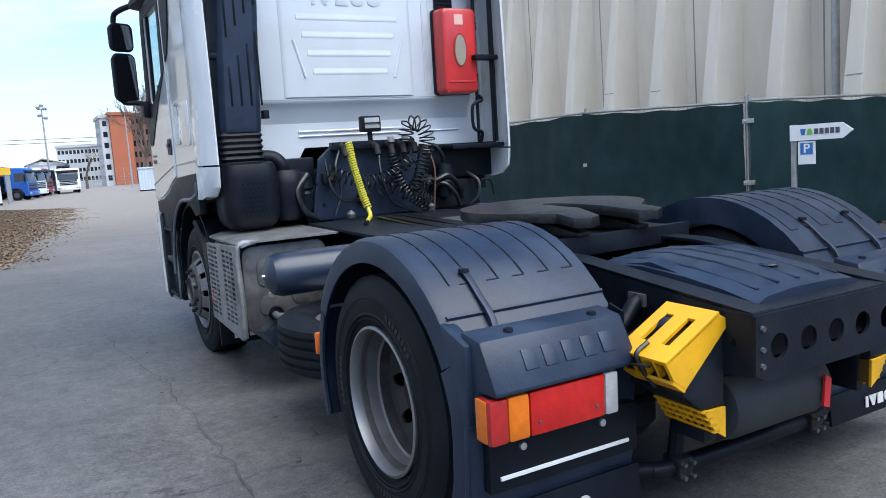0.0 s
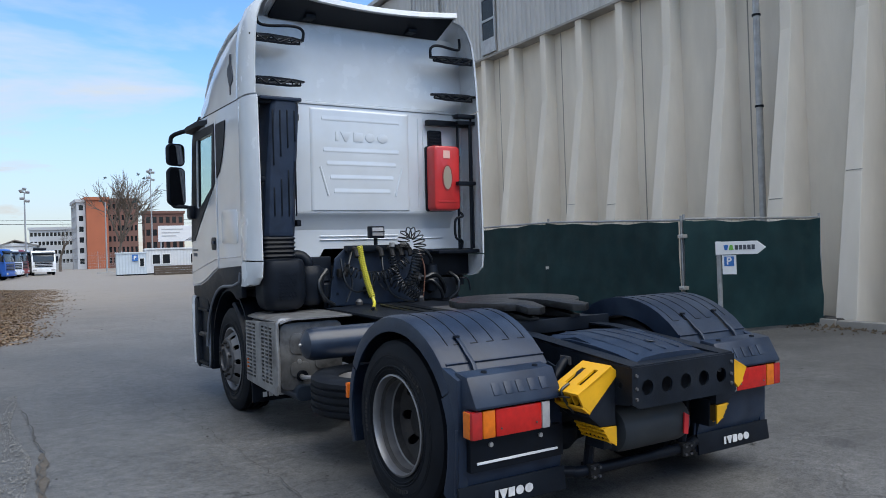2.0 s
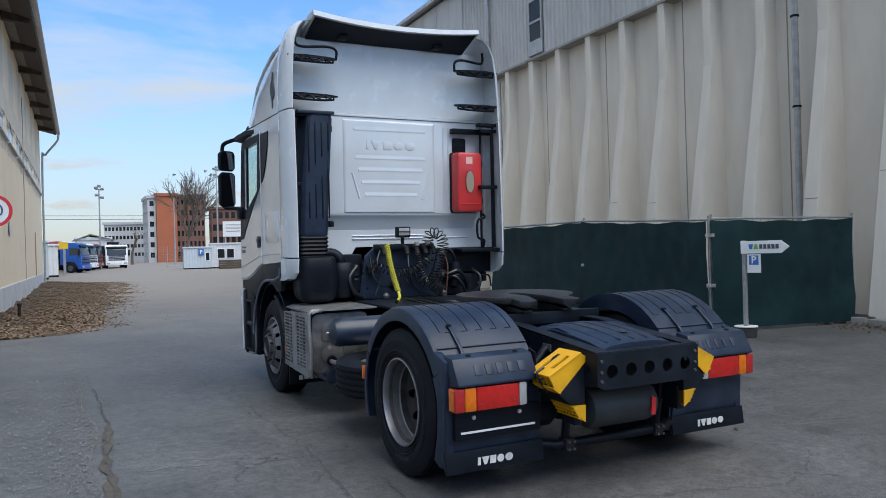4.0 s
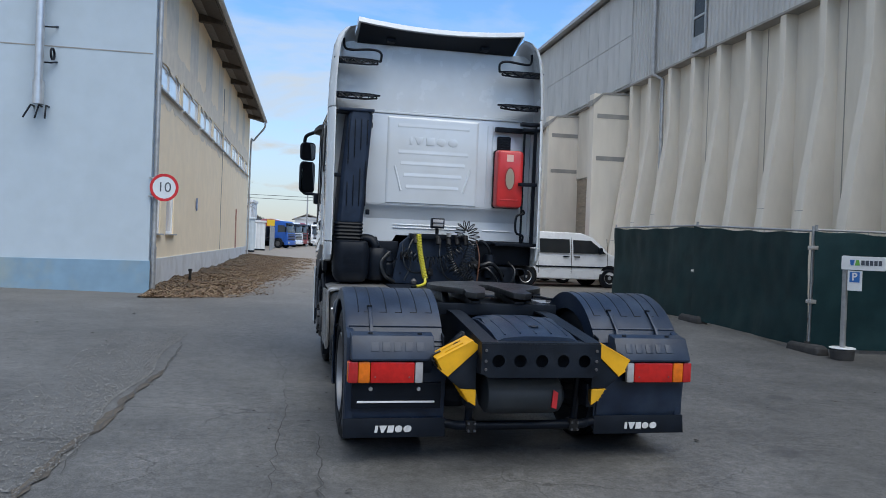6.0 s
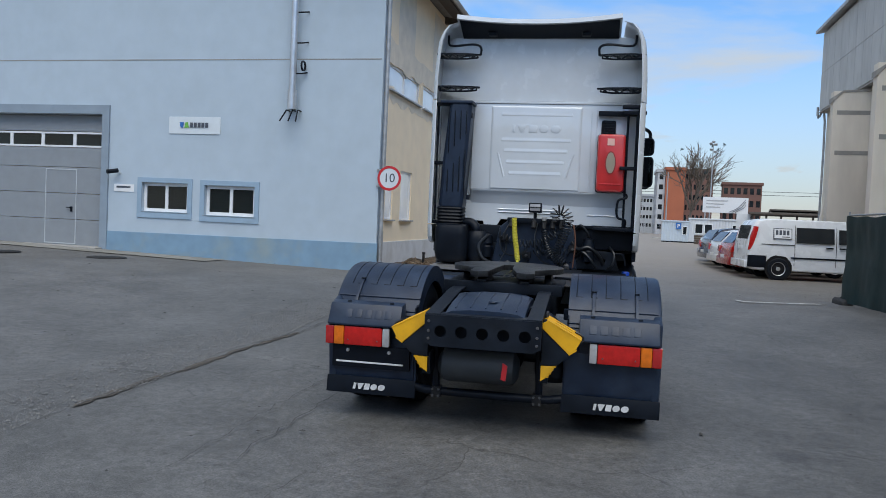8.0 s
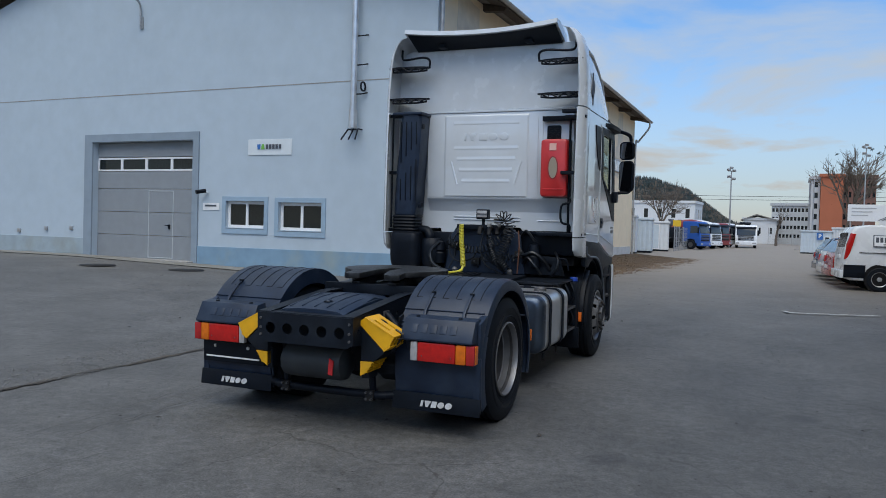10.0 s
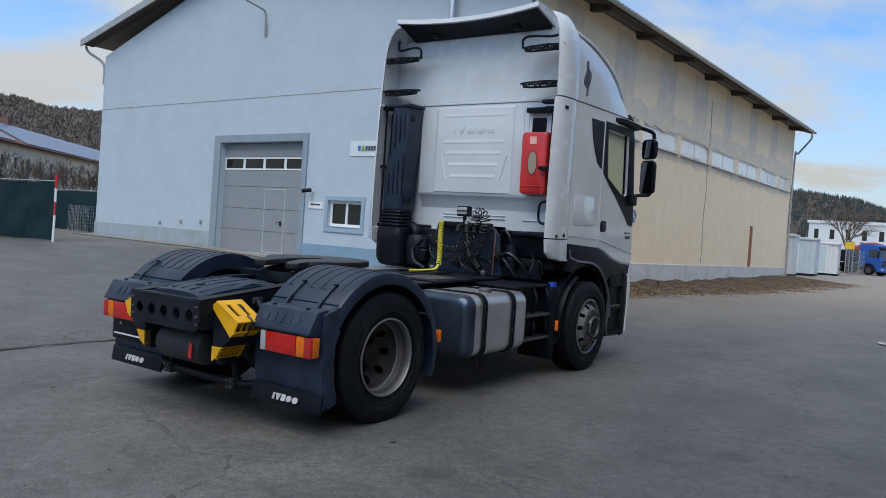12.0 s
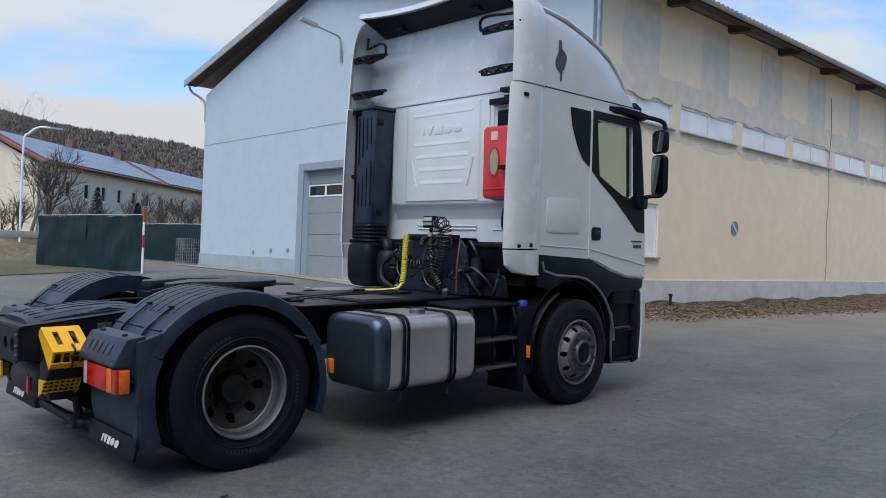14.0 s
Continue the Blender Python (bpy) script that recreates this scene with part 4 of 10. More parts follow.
# arm lamp, camera, name board and small plates on the gable
arm = thing("wall_lamp", BW @ pose(-9.9, 0, 0), "grey street lantern on a bent steel arm", "lamp")
part("arm", tube(B(), curve_pts([(0, -0.06, 7.45), (0, -0.08, 7.95), (0, -0.12, 8.08), (0, -0.25, 8.16), (-0.05, -1.0, 8.3)], 6), 0.03, 8), GALV, arm)
part("wall_plate", box(B(), -0.06, 0.06, -0.05, 0.0, 7.35, 7.7), GALV, arm, "", 0.005)
bm = box(B(), -0.1, 0.1, -0.3, 0.3, -0.05, 0.06)
turned(bm, pose(-0.07, -1.25, 8.35, -10, 0, 0))
part("lantern", bm, ZINC, arm, "flat lantern head", 0.03)
cctv = thing("security_camera", BW @ pose(-7.22, 0, 2.42), "small black security camera on a wall bracket", "camera")
part("body", turned(tube(B(), [(0, 0, 0), (0, -0.28, -0.05)], 0.06, 12), pose(0, -0.1, 0.05, 0, 0, -30)), BLACK, cctv)
part("bracket", tube(B(), [(0, 0.0, 0.0), (0, -0.14, 0.03)], 0.02, 8), FRAME_WHITE, cctv)
BOARD_WHITE = mat("weathered_board_white", (0.60, 0.65, 0.68), 0.5, 0, 0.04, 5)
board = thing("name_board", BW @ pose(-5.05, -0.004, 3.7), "white company board with a small blue and green mark", "sign")
part("panel", box(B(), -0.74, 0.74, -0.015, 0.0, -0.22, 0.22), BOARD_WHITE, board, "", 0.006, False)
BLUE_PRINT, GREEN_PRINT, GREY_PRINT = plain("blue_print", (0.03, 0.14, 0.42)), plain("green_print", (0.16, 0.42, 0.07)), plain("dark_print", (0.06, 0.07, 0.09))


def mark(parent, x, z, s, y):
    """A two-part company mark and a bar for its name."""
    part("mark", prism(B(), [(x, z + s), (x + 0.9 * s, z + s), (x + 0.7 * s, z), (x + 0.2 * s, z)], "y", y - 0.004, y), BLUE_PRINT, parent, "blue mark", 0, False)
    part("mark", prism(B(), [(x + s, z), (x + 1.9 * s, z), (x + 1.7 * s, z + s), (x + 1.2 * s, z + s)], "y", y - 0.004, y), GREEN_PRINT, parent, "green mark", 0, False)
    for i in range(5):
        part("name_bar", box(B(), x + 2.15 * s + i * 0.78 * s, x + 2.15 * s + i * 0.78 * s + 0.6 * s, y - 0.004, y, z + 0.05 * s, z + 0.95 * s), GREY_PRINT, parent, "", 0, False)


mark(board, -0.42, -0.06, 0.14, -0.03)
plate_s = thing("wall_plate", BW @ pose(-7.08, -0.004, 2.02), "small white plate with a line of print", "sign")
part("panel", box(B(), -0.3, 0.3, -0.015, 0.0, -0.1, 0.1), SIGN_WHITE, plate_s, "", 0.003, False)
part("print_line", box(B(), -0.22, 0.2, -0.019, -0.015, 0.0, 0.05), GREY_PRINT, plate_s, "", 0, False)
for x, z in ((-15.2, 1.12), (-13.9, 1.22), (-12.75, 1.26)):
    hook = thing("wall_socket_cover", BW @ pose(x, -0.002, z), "small grey fitting on the rendered wall", "fitting")
    part("box", box(B(), -0.06, 0.06, -0.05, 0, -0.06, 0.06), ZINC, hook, "", 0.006)


def disc_sign(name, m, r, face, rim, label, category="sign"):
    s = thing(name, m, label, category)
    part("disc", lathe(B(), [(0, -0.012), (r, -0.012), (r, 0.0), (0, 0.0)], (0, 0, 0), "y", 40), face, s, "", 0)
    part("rim", lathe(B(), [(r * 0.80, -0.017), (r * 1.0, -0.017), (r * 1.0, -0.012), (r * 0.80, -0.012)], (0, 0, 0), "y", 40, True), rim, s)
    return s


RED_PRINT = plain("red_sign_print", (0.50, 0.02, 0.025), 0.4)
lim = disc_sign("speed_limit_sign", BW @ pose(0.29, -0.06, 2.5), 0.3, BOARD_WHITE, RED_PRINT, "round red-rimmed speed limit sign on the corner downpipe", "road sign")
letters("number", "10", 0.30, 0.002, GREY_PRINT, lim, pose(0, -0.016, 0, 90, 0, 0), "black figure ten")
for z in (-0.2, 0.2):
    part("clamp", box(B(), -0.33, 0.1, 0.0, 0.03, z - 0.02, z + 0.02), GALV, lim, "", 0.004)
nop = thing("no_parking_sign", BW @ pose(0.012, 6.85, 2.42, 0, 0, 90), "small faded blue no-parking disc on the cream wall", "road sign")
part("disc", lathe(B(), [(0, -0.012), (0.2, -0.012), (0.2, 0.0), (0, 0.0)], (0, 0, 0), "y", 30), plain("faded_blue", (0.14, 0.2, 0.34)), nop)
part("bar", turned(box(B(), -0.19, 0.19, -0.018, -0.012, -0.03, 0.03), pose(0, 0, 0, 0, 45, 0)), SIGN_WHITE, nop, "pale diagonal bar")
post = thing("stub_post", BW @ pose(0.45, 2.9, 0.2), "short rusty steel post by the cream wall", "post")
part("shaft", tube(B(), [(0, 0, -0.1), (0.01, 0, 0.36)], 0.035, 10), DARK_STEEL, post)
part("head", lathe(B(), [(0, 0.42), (0.05, 0.42), (0.05, 0.36), (0, 0.36)], (0.01, 0, 0), "z", 12), DARK_STEEL, post)
bp = thing("brick_patch", BW @ pose(0.004, 19.7, 0.75), "narrow strip of red brick showing through the cream render", "wall patch", kind="structure")
BRICK = mat("red_brick", (0.38, 0.13, 0.075), 0.9, 0, 0.25, 5, 0.3, 60)
for i in range(24):
    part("brick", box(B(), 0.0, 0.02, -0.22 - 0.006 * i * 0.3, 0.17 - 0.006 * i * 0.3, i * 0.083, i * 0.083 + 0.07), BRICK, bp, "", 0.004, False)

# ---- leaf litter and soil along the cream wall ----
def bed(y):
    """Width of the leaf bed at a distance along the wall."""
    return smoothstep(-1.35, -0.75, y) * (1.55 + 0.085 * min(y + 1.0, 20.0)) * (0.95 + 0.28 * noise.noise((0, y * 0.7, 3)) + 0.14 * noise.noise((4, y * 2.6, 3)))


def build_soil():
    rnd = random.Random(5)
    bm = B()
    nu, nv = 12, 130
    rows = []
    for j in range(nv + 1):
        y = -1.2 + 27.5 * j / nv
        w = bed(y)
        row = []
        for i in range(nu + 1):
            u = i / nu
            p = BW @ Vector((0.04 + u * max(0.15, w), y, 0))
            h = 0.22 * (1 - u) ** 1.3 * smoothstep(-1.4, 1.5, y) * (0.75 + 0.6 * noise.noise((u * 3, y * 0.8, 1))) - 0.03 * u + 0.012
            row.append(bm.verts.new((p.x, p.y, gz(p.x, p.y) + h + rnd.uniform(-0.012, 0.012))))
        rows.append(row)
    for a, b in zip(rows, rows[1:]):
        for i in range(nu):
            bm.faces.new((a[i], a[i + 1], b[i + 1], b[i]))
    s = part("soil_bank", bm, SOIL, None, "", 0, True)
    tagged(s, "bank of dark soil and leaf litter along the wall", "soil", kind="stuff")
    vs, fs = [], []
    for k in range(26000):
        y = -1.2 + 27.2 * rnd.random() ** 1.35
        w = bed(y) * 1.12 + (rnd.random() ** 4) * 0.8
        u = rnd.random() ** 0.9
        p = BW @ Vector((0.05 + u * max(0.2, w), y, 0))
        h = 0.22 * max(0.0, 1 - u * 1.15) ** 1.3 * smoothstep(-1.4, 1.5, y) * (0.75 + 0.6 * noise.noise((u * 3, y * 0.8, 1))) + 0.022
        c = Vector((p.x, p.y, gz(p.x, p.y) + h))
        r = rnd.uniform(0.010, 0.036)
        a, t = rnd.uniform(0, 6.28), rnd.uniform(-0.6, 0.6)
        e1 = Vector((math.cos(a), math.sin(a), t)) * r
        e2 = Vector((-math.sin(a), math.cos(a), rnd.uniform(-0.6, 0.6))) * r * 0.7
        n = len(vs)
        vs += [c - e1, c + e2, c + e1, c - e2]
        fs.append((n, n + 1, n + 2, n + 3))
    me = bpy.data.meshes.new("leaf_litter")
    me.from_pydata(vs, [], fs)
    me.materials.append(LEAF)
    tagged(new("leaf_litter", me), "scattered brown dead leaves", "leaves", kind="stuff")


build_soil()

# ---- concrete hall with raking fins ----
HW = pose(9.82, 5.0, 0, 0, 0, -1.2)
hall = thing("concrete_hall", HW, "tall weathered concrete hall with raking fins and sheet cladding above", "building")
H_S, H_N, LEDGE, TOP = -13.0, 29.0, 7.5, 11.2
part("wall", box(B(), 0.32, 0.7, H_S, H_N, -0.4, LEDGE), CONCRETE, hall, "weathered concrete wall", 0, False)
part("wall", box(B(), 0.7, 18, H_N - 0.4, H_N, -0.4, TOP), CONCRETE, hall, "", 0, False)
part("wall", box(B(), 0.7, 18, H_S, H_S + 0.4, -0.4, TOP), CONCRETE, hall, "", 0, False)
part("wall", box(B(), 18, 18.4, H_S, H_N, -0.4, TOP), CONCRETE, hall, "", 0, False)


def fin_mesh():
    bm = B()
    loft(bm, [[(0.34, y0, z), (-o, y0 + t, z), (-o, y1 - t, z), (0.34, y1, z)] for z, o, y0, y1, t in ((-0.4, 0.80, 0.0, 0.46, 0.03), (2.68, 0.40, 0.03, 0.40, 0.03), (5.55, 0.0, 0.06, 0.34, 0.02), (7.5, 0.0, 0.06, 0.34, 0.02))])
    return finish(bm, "fin", CONCRETE, 0.012, False, 1)


FIN = fin_mesh()
JOINTS = [1.85 + 3.0 * k for k in range(-4, 6)]
fins_y = [-0.93 + 1.5 * k for k in range(-8, 12)] + [22.6, 24.1, 25.6]
for y in fins_y:
    f = new("fin", FIN)
    f.parent = hall
    f.location = (0, y, 0)
    zj = 2.2 + 0.5 * math.sin(y * 5.1)
    oj = 0.80 - 0.13 * (zj + 0.4) + 0.006
    part("fin_joint", box(B(), -oj, -oj + 0.02, y + 0.06, y + 0.34, zj, zj + 0.012), CONCRETE_DARK, hall, "", 0, False)
for y in JOINTS:
    part("panel_joint", box(B(), 0.312, 0.33, y - 0.012, y + 0.012, 0.2, LEDGE - 0.12), CONCRETE_DARK, hall, "dark vertical panel joint", 0, False)
# cladding: corrugated sheet above the ledge
bm = B()
prof = []
y = H_S
while y < H_N:
    prof += [(-0.02, y), (-0.02, y + 0.09), (0.02, y + 0.11), (0.02, y + 0.20)]
    y += 0.22
lo = [bm.verts.new((a, b, LEDGE - 0.03)) for a, b in prof]
hi = [bm.verts.new((a, b, TOP)) for a, b in prof]
for i in range(len(prof) - 1):
    bm.faces.new((lo[i], lo[i + 1], hi[i + 1], hi[i]))
part("cladding", bm, CLADDING, hall, "grey corrugated sheet cladding", 0, False)
part("cladding_core", box(B(), 0.04, 0.7, H_S, H_N, LEDGE, TOP - 0.02), CLADDING, hall, "", 0, False)
part("ledge", box(B(), -0.05, 0.34, H_S, H_N, LEDGE - 0.10, LEDGE - 0.035), CONCRETE_DARK, hall, "dark drip ledge", 0.006, False)
for i in range(12):
    y = H_N - 1.1 * (i + 1)
    part("cladding_panel", box(B(), -0.045, -0.022, y + 0.01, y + 1.09, LEDGE + 0.02, LEDGE + 1.75), CLADDING, hall, "flat cladding panel", 0.003, False)
    part("cladding_panel", box(B(), -0.045, -0.022, y + 0.01, y + 1.09, LEDGE + 1.77, TOP - 0.06), CLADDING, hall, "flat cladding panel", 0.003, False)
part("roof", prism(B(), [(-0.35, TOP), (9.2, TOP + 1.6), (18.6, TOP), (18.6, TOP + 0.14), (9.2, TOP + 1.74), (-0.35, TOP + 0.14)], "y", H_S - 0.3, H_N + 0.3), ZINC, hall, "low pitched sheet roof", 0, False)
part("gable", prism(B(), [(0.0, TOP - 0.01), (18.4, TOP - 0.01), (9.2, TOP + 1.59)], "y", H_N - 0.3, H_N - 0.02), CLADDING, hall, "", 0, False)
for wy in (10.45, 0.3):
    w = part("window", B(), CLADDING, hall, "tall grey framed stair window")
    part("window_frame", plate(B(), rect(wy, wy + 0.78, LEDGE + 0.02, LEDGE + 1.75), [rect(wy + 0.07, wy + 0.71, LEDGE + 0.46, LEDGE + 1.0), rect(wy + 0.07, wy + 0.71, LEDGE + 1.07, LEDGE + 1.68)], "x", -0.075, -0.02), ZINC, w, "", 0.004, False)
    for a, b in ((0.46, 1.0), (1.07, 1.68)):
        part("pane", box(B(), -0.05, -0.04, wy + 0.07, wy + 0.71, LEDGE + a, LEDGE + b), PANE, w, "", 0, False)
for y, off in ((13.75, 0), (1.42, 1)):
    part("downpipe", tube(B(), [(-0.12, y, TOP), (-0.12, y, LEDGE + 0.1), (-0.1, y, LEDGE - 0.1), (0.12 if not off else 0.02, y - (0.25 if not off else 0), LEDGE - 0.3), (0.18 if not off else 0.02, y - (0.25 if not off else 0), 0.1)], 0.065, 10), ZINC, hall, "grey drainpipe")
for y in (1.42,):
    for z in (6.0, 4.2):
        part("pipe_clip", lathe(B(), [(0.066, -0.02), (0.085, -0.02), (0.085, 0.02), (0.066, 0.02)], (0.02, y, z), "z", 14, True), BLACK, hall)
part("downpipe", tube(B(), curve_pts([(-0.1, H_N + 0.06, LEDGE + 0.2), (-0.05, H_N + 0.1, LEDGE - 0.3), (0.25, H_N + 0.1, LEDGE - 0.5), (0.25, H_N + 0.1, 0.2)], 4), 0.055, 8), ZINC, hall, "grey drainpipe")
# gate frame that stands out from the wall
for y0, y1 in ((16.4, 16.85), (21.75, 22.2)):
    part("gate_pier", prism(B(), [(-1.15, y0), (0.34, y0), (0.34, y1), (-1.15, y1)], "z", -0.3, 7.2), CONCRETE, hall, "concrete gate pier", 0.02, False)
    for z in (6.3, 4.75):
        part("pier_band", box(B(), -1.0, 0.33, y0 - 0.012, y0, z, z + 0.16), CONCRETE_DARK, hall, "dark cast band", 0, False)
    part("pier_cap", prism(B(), [(-1.2, 6.95), (-0.8, 7.24), (0.33, 7.28), (0.33, 7.2), (-0.8, 7.16), (-1.2, 6.75)], "y", y0 - 0.03, y1 + 0.03), CONCRETE_DARK, hall, "", 0.01, False)
part("gate_panel", box(B(), 0.18, 0.30, 16.85, 21.75, 4.5, LEDGE - 0.1), CONCRETE, hall, "", 0.005, False)
GATE = mat("weathered_board_gate", (0.30, 0.25, 0.19), 0.9, 0, 0.25, 4, 0.3, 30, (0.18, 0.15, 0.12), 0.5, 2, 0, (0.4, 0.7), (1, 1, 6))
gate = part("gate", B(), GATE, hall, "weathered brown boarded gate")
for i in range(15):
    part("board", box(B(), 0.22, 0.30, 16.9, 21.7, 0.1 + i * 0.29, 0.1 + i * 0.29 + 0.28), GATE, gate, "", 0.006, False)

# rubble and leaves along the foot of the hall
def build_rubble():
    rnd = random.Random(31)
    vs, fs = [], []
    for k in range(1500):
        y = rnd.uniform(-9.0, 5.5)
        x = rnd.uniform(-1.25, -0.75) - abs(rnd.gauss(0, 0.35))
        p = HW @ Vector((x, y, 0))
        r = rnd.uniform(0.008, 0.03) * (2.2 if rnd.random() < 0.04 else 1)
        c = Vector((p.x, p.y, gz(p.x, p.y) + 0.012 + r * 0.4))
        n = len(vs)
        for i in range(4):
            a = i * 1.57 + rnd.uniform(-0.4, 0.4)
            vs.append(c + Vector((r * math.cos(a) * rnd.uniform(0.7, 1.4), r * math.sin(a) * rnd.uniform(0.7, 1.4), -r * 0.6)))
        vs.append(c + Vector((rnd.uniform(-0.3, 0.3) * r, rnd.uniform(-0.3, 0.3) * r, r * 0.6)))
        fs += [(n + i, n + (i + 1) % 4, n + 4) for i in range(4)]
    me = bpy.data.meshes.new("rubble")
    me.from_pydata(vs, [], fs)
    me.materials.append(SOIL)
    tagged(new("rubble", me), "loose stones and dead leaves along the hall's foot", "rubble", kind="stuff")


build_rubble()
kerb = thing("hall_kerb", HW, "low broken concrete kerb at the hall's foot", "kerb", kind="structure")
for k in range(9):
    y = -8.5 + 1.55 * k
    part("kerb_stone", turned(box(B(), -0.1, 0.1, 0.0, 1.5, -0.2, 0.12), pose(-1.02 + 0.02 * math.sin(k * 3), y, gz(9, 5 + y), 0, 0, 1.2 * math.sin(k * 2.1))), CONCRETE_DARK, kerb, "", 0.02)

# ---- tarpaulin site fence ----
def fence_panel(name, a, b, height, label, group, seed, e0=0.04, e1=-0.04, sheet=TARP):
    """A wire panel hung with sheeting, with end tubes and rubber feet."""
    a, b = Vector((a[0], a[1], 0)), Vector((b[0], b[1], 0))
    d = b - a
    ln = d.length
    ang = math.degrees(math.atan2(d.y, d.x))
    za, zb = gz(a.x, a.y), gz(b.x, b.y)
    t = thing(name, pose(a.x, a.y, za, 0, 0, ang), label, "fence", group)
    dz = zb - za
    bm = B()
    nu, nv = 36, 12
    rows = []
    for j in range(nv + 1):
        row = []
        for i in range(nu + 1):
            u, v = i / nu, j / nv
            sag = -0.03 * math.sin(math.pi * u) * (v > 0.95) + 0.012 * math.sin(u * 23 + seed) * (v > 0.95)
            bulge = 0.05 * noise.noise((u * 4 + seed, v * 2.2, seed * 0.7)) + 0.018 * noise.noise((u * 15, v * 6, seed))
            row.append(bm.verts.new((e0 + u * (ln - e0 + e1), bulge - 0.02, dz * u + 0.05 + v * (height - 0.09) + sag)))
        rows.append(row)
    for r0, r1 in zip(rows, rows[1:]):
        for i in range(nu):
            bm.faces.new((r0[i], r0[i + 1], r1[i + 1], r1[i]))
    part("sheeting", bm, sheet, t, "dark green woven sheeting, creased")
    for x in (0.0, ln):
        part("end_tube", tube(B(), [(x, 0.03, dz * x / ln + 0.02), (x, 0.03, dz * x / ln + height + 0.05)], 0.021, 10), GALV, t, "galvanised end tube")
    for z in (height - 0.02, 0.12):
        part("rail", tube(B(), [(0, 0.03, z), (ln, 0.03, z + dz)], 0.019, 8), GALV, t)
    bm = B()
    for i in range(1, int(ln / 0.16)):
        x = i * 0.16
        tube(bm, [(x, 0.03, 0.12 + dz * x / ln), (x, 0.03, height - 0.02 + dz * x / ln)], 0.003, 4, False)
    part("wire", bm, GALV, t, "", 0, False)
    return t


fence_pts = [(5.56, 11.25), (5.77, 8.05), (5.95, 5.02)]
fence_panel("site_fence", fence_pts[0], fence_pts[1], 1.82, "site fence panel hung with dark green sheeting", "tarpaulin site fence", 1, 0.04, 0.03)
fence_panel("site_fence", fence_pts[1], fence_pts[2], 1.82, "site fence panel hung with dark green sheeting", "tarpaulin site fence", 2, 0.0, 0.0)
fence_panel("site_fence", (6.02, 4.98), (8.85, 4.56), 1.84, "site fence panel with sagging dark green sheeting", "tarpaulin site fence", 3, -0.05, -0.04)
foot_src = None
for x, y in fence_pts + [(8.85, 4.56)]:
    m = pose(x, y, gz(x, y) - 0.01)
    if foot_src is None:
        foot_src = thing("ballast_block", m, "dark rubber ballast block under the fence posts", "ballast block", "ballast blocks")
        bm = B()
        loft(bm, [rrect_z for rrect_z in ([(u, v, z) for u, v in rrect(-w, w, -l, l, 0.05)] for z, w, l in ((0, 0.12, 0.36), (0.09, 0.11, 0.35), (0.13, 0.08, 0.31)))])
        part("block", bm, FOOT, foot_src, "", 0.004)
        part("socket", lathe(B(), [(0.025, 0.13), (0.045, 0.13), (0.045, 0.16), (0.025, 0.16)], (0, 0, 0), "z", 14, True), FOOT, foot_src)
    else:
        copy_thing(foot_src, m)
for x, y, z in ((5.95, 5.0, 0.75), (5.77, 8.05, 0.95), (5.95, 5.0, 1.55)):
    c = thing("fence_clamp", pose(x, y - 0.02, gz(x, y) + z), "galvanised clamp joining two fence tubes", "clamp", "fence clamps")
    part("jaw", box(B(), -0.05, 0.06, -0.05, 0.05, -0.03, 0.03), CHROME, c, "", 0.008)
    part("bolt", cyl(B(), (-0.08, 0, 0), (0.09, 0, 0), 0.01, 8), CHROME, c)

# direction sign with parking plate
SX, SY = 6.02, 4.36
sign = thing("direction_sign", pose(SX, SY, gz(SX, SY), 0, 0, -68), "white arrow sign with blue and green mark on a steel post", "sign")
part("foot_block", lathe(B(), [(0, 0.15), (0.15, 0.15), (0.165, 0.13), (0.15, 0.0), (0, 0.0)], (0, 0, 0), "z", 28), FOOT, sign, "dark round ballast pot")
part("base_plate", lathe(B(), [(0, 0.17), (0.168, 0.17), (0.175, 0.162), (0.168, 0.152), (0, 0.152)], (0, 0, 0), "z", 28), SIGN_WHITE, sign, "white round base plate")
part("post", prism(B(), rrect(-0.03, 0.03, -0.03, 0.03, 0.008, 2), "z", 0.17, 1.47), GALV, sign, "square grey post")
part("arrow", prism(B(), [(-0.03, 1.27), (0.56, 1.27), (0.68, 1.365), (0.56, 1.46), (-0.03, 1.46)], "y", -0.06, -0.03), SIGN_WHITE, sign, "white arrow board", 0.003, False)
mark(sign, 0.09, 1.335, 0.075, -0.06)
part("parking_plate", box(B(), 0.06, 0.26, -0.05, -0.035, 0.98, 1.26), SIGN_WHITE, sign, "white plate", 0.003, False)
part("blue_field", box(B(), 0.09, 0.23, -0.054, -0.05, 1.10, 1.24), BLUE_PRINT, sign, "blue parking square", 0, False)
letters("letter", "P", 0.15, 0.001, SIGN_WHITE, sign, pose(0.16, -0.056, 1.17, 90, 0, 0), "white letter P", 0.003)

# ---- the lorry: a white two-axle tractor unit; lengths run from its tail lamps (y = 0) forward ----
TM = pose(0, 0, 0, 0, 0, 0.9) @ pose(0, 0.744, 0) @ pose(0, 0, 0, 1.27) @ pose(0, -0.744, 0)
truck = thing("tractor_unit", TM, "white two-axle lorry tractor unit with high roof, navy plastic mudguards", "truck")
CABW = 1.225


def T(name, bm, material, label="", bevel=0.0, parent=None, smooth=True):
    return part(name, bm, material, parent or truck, label, bevel, smooth)


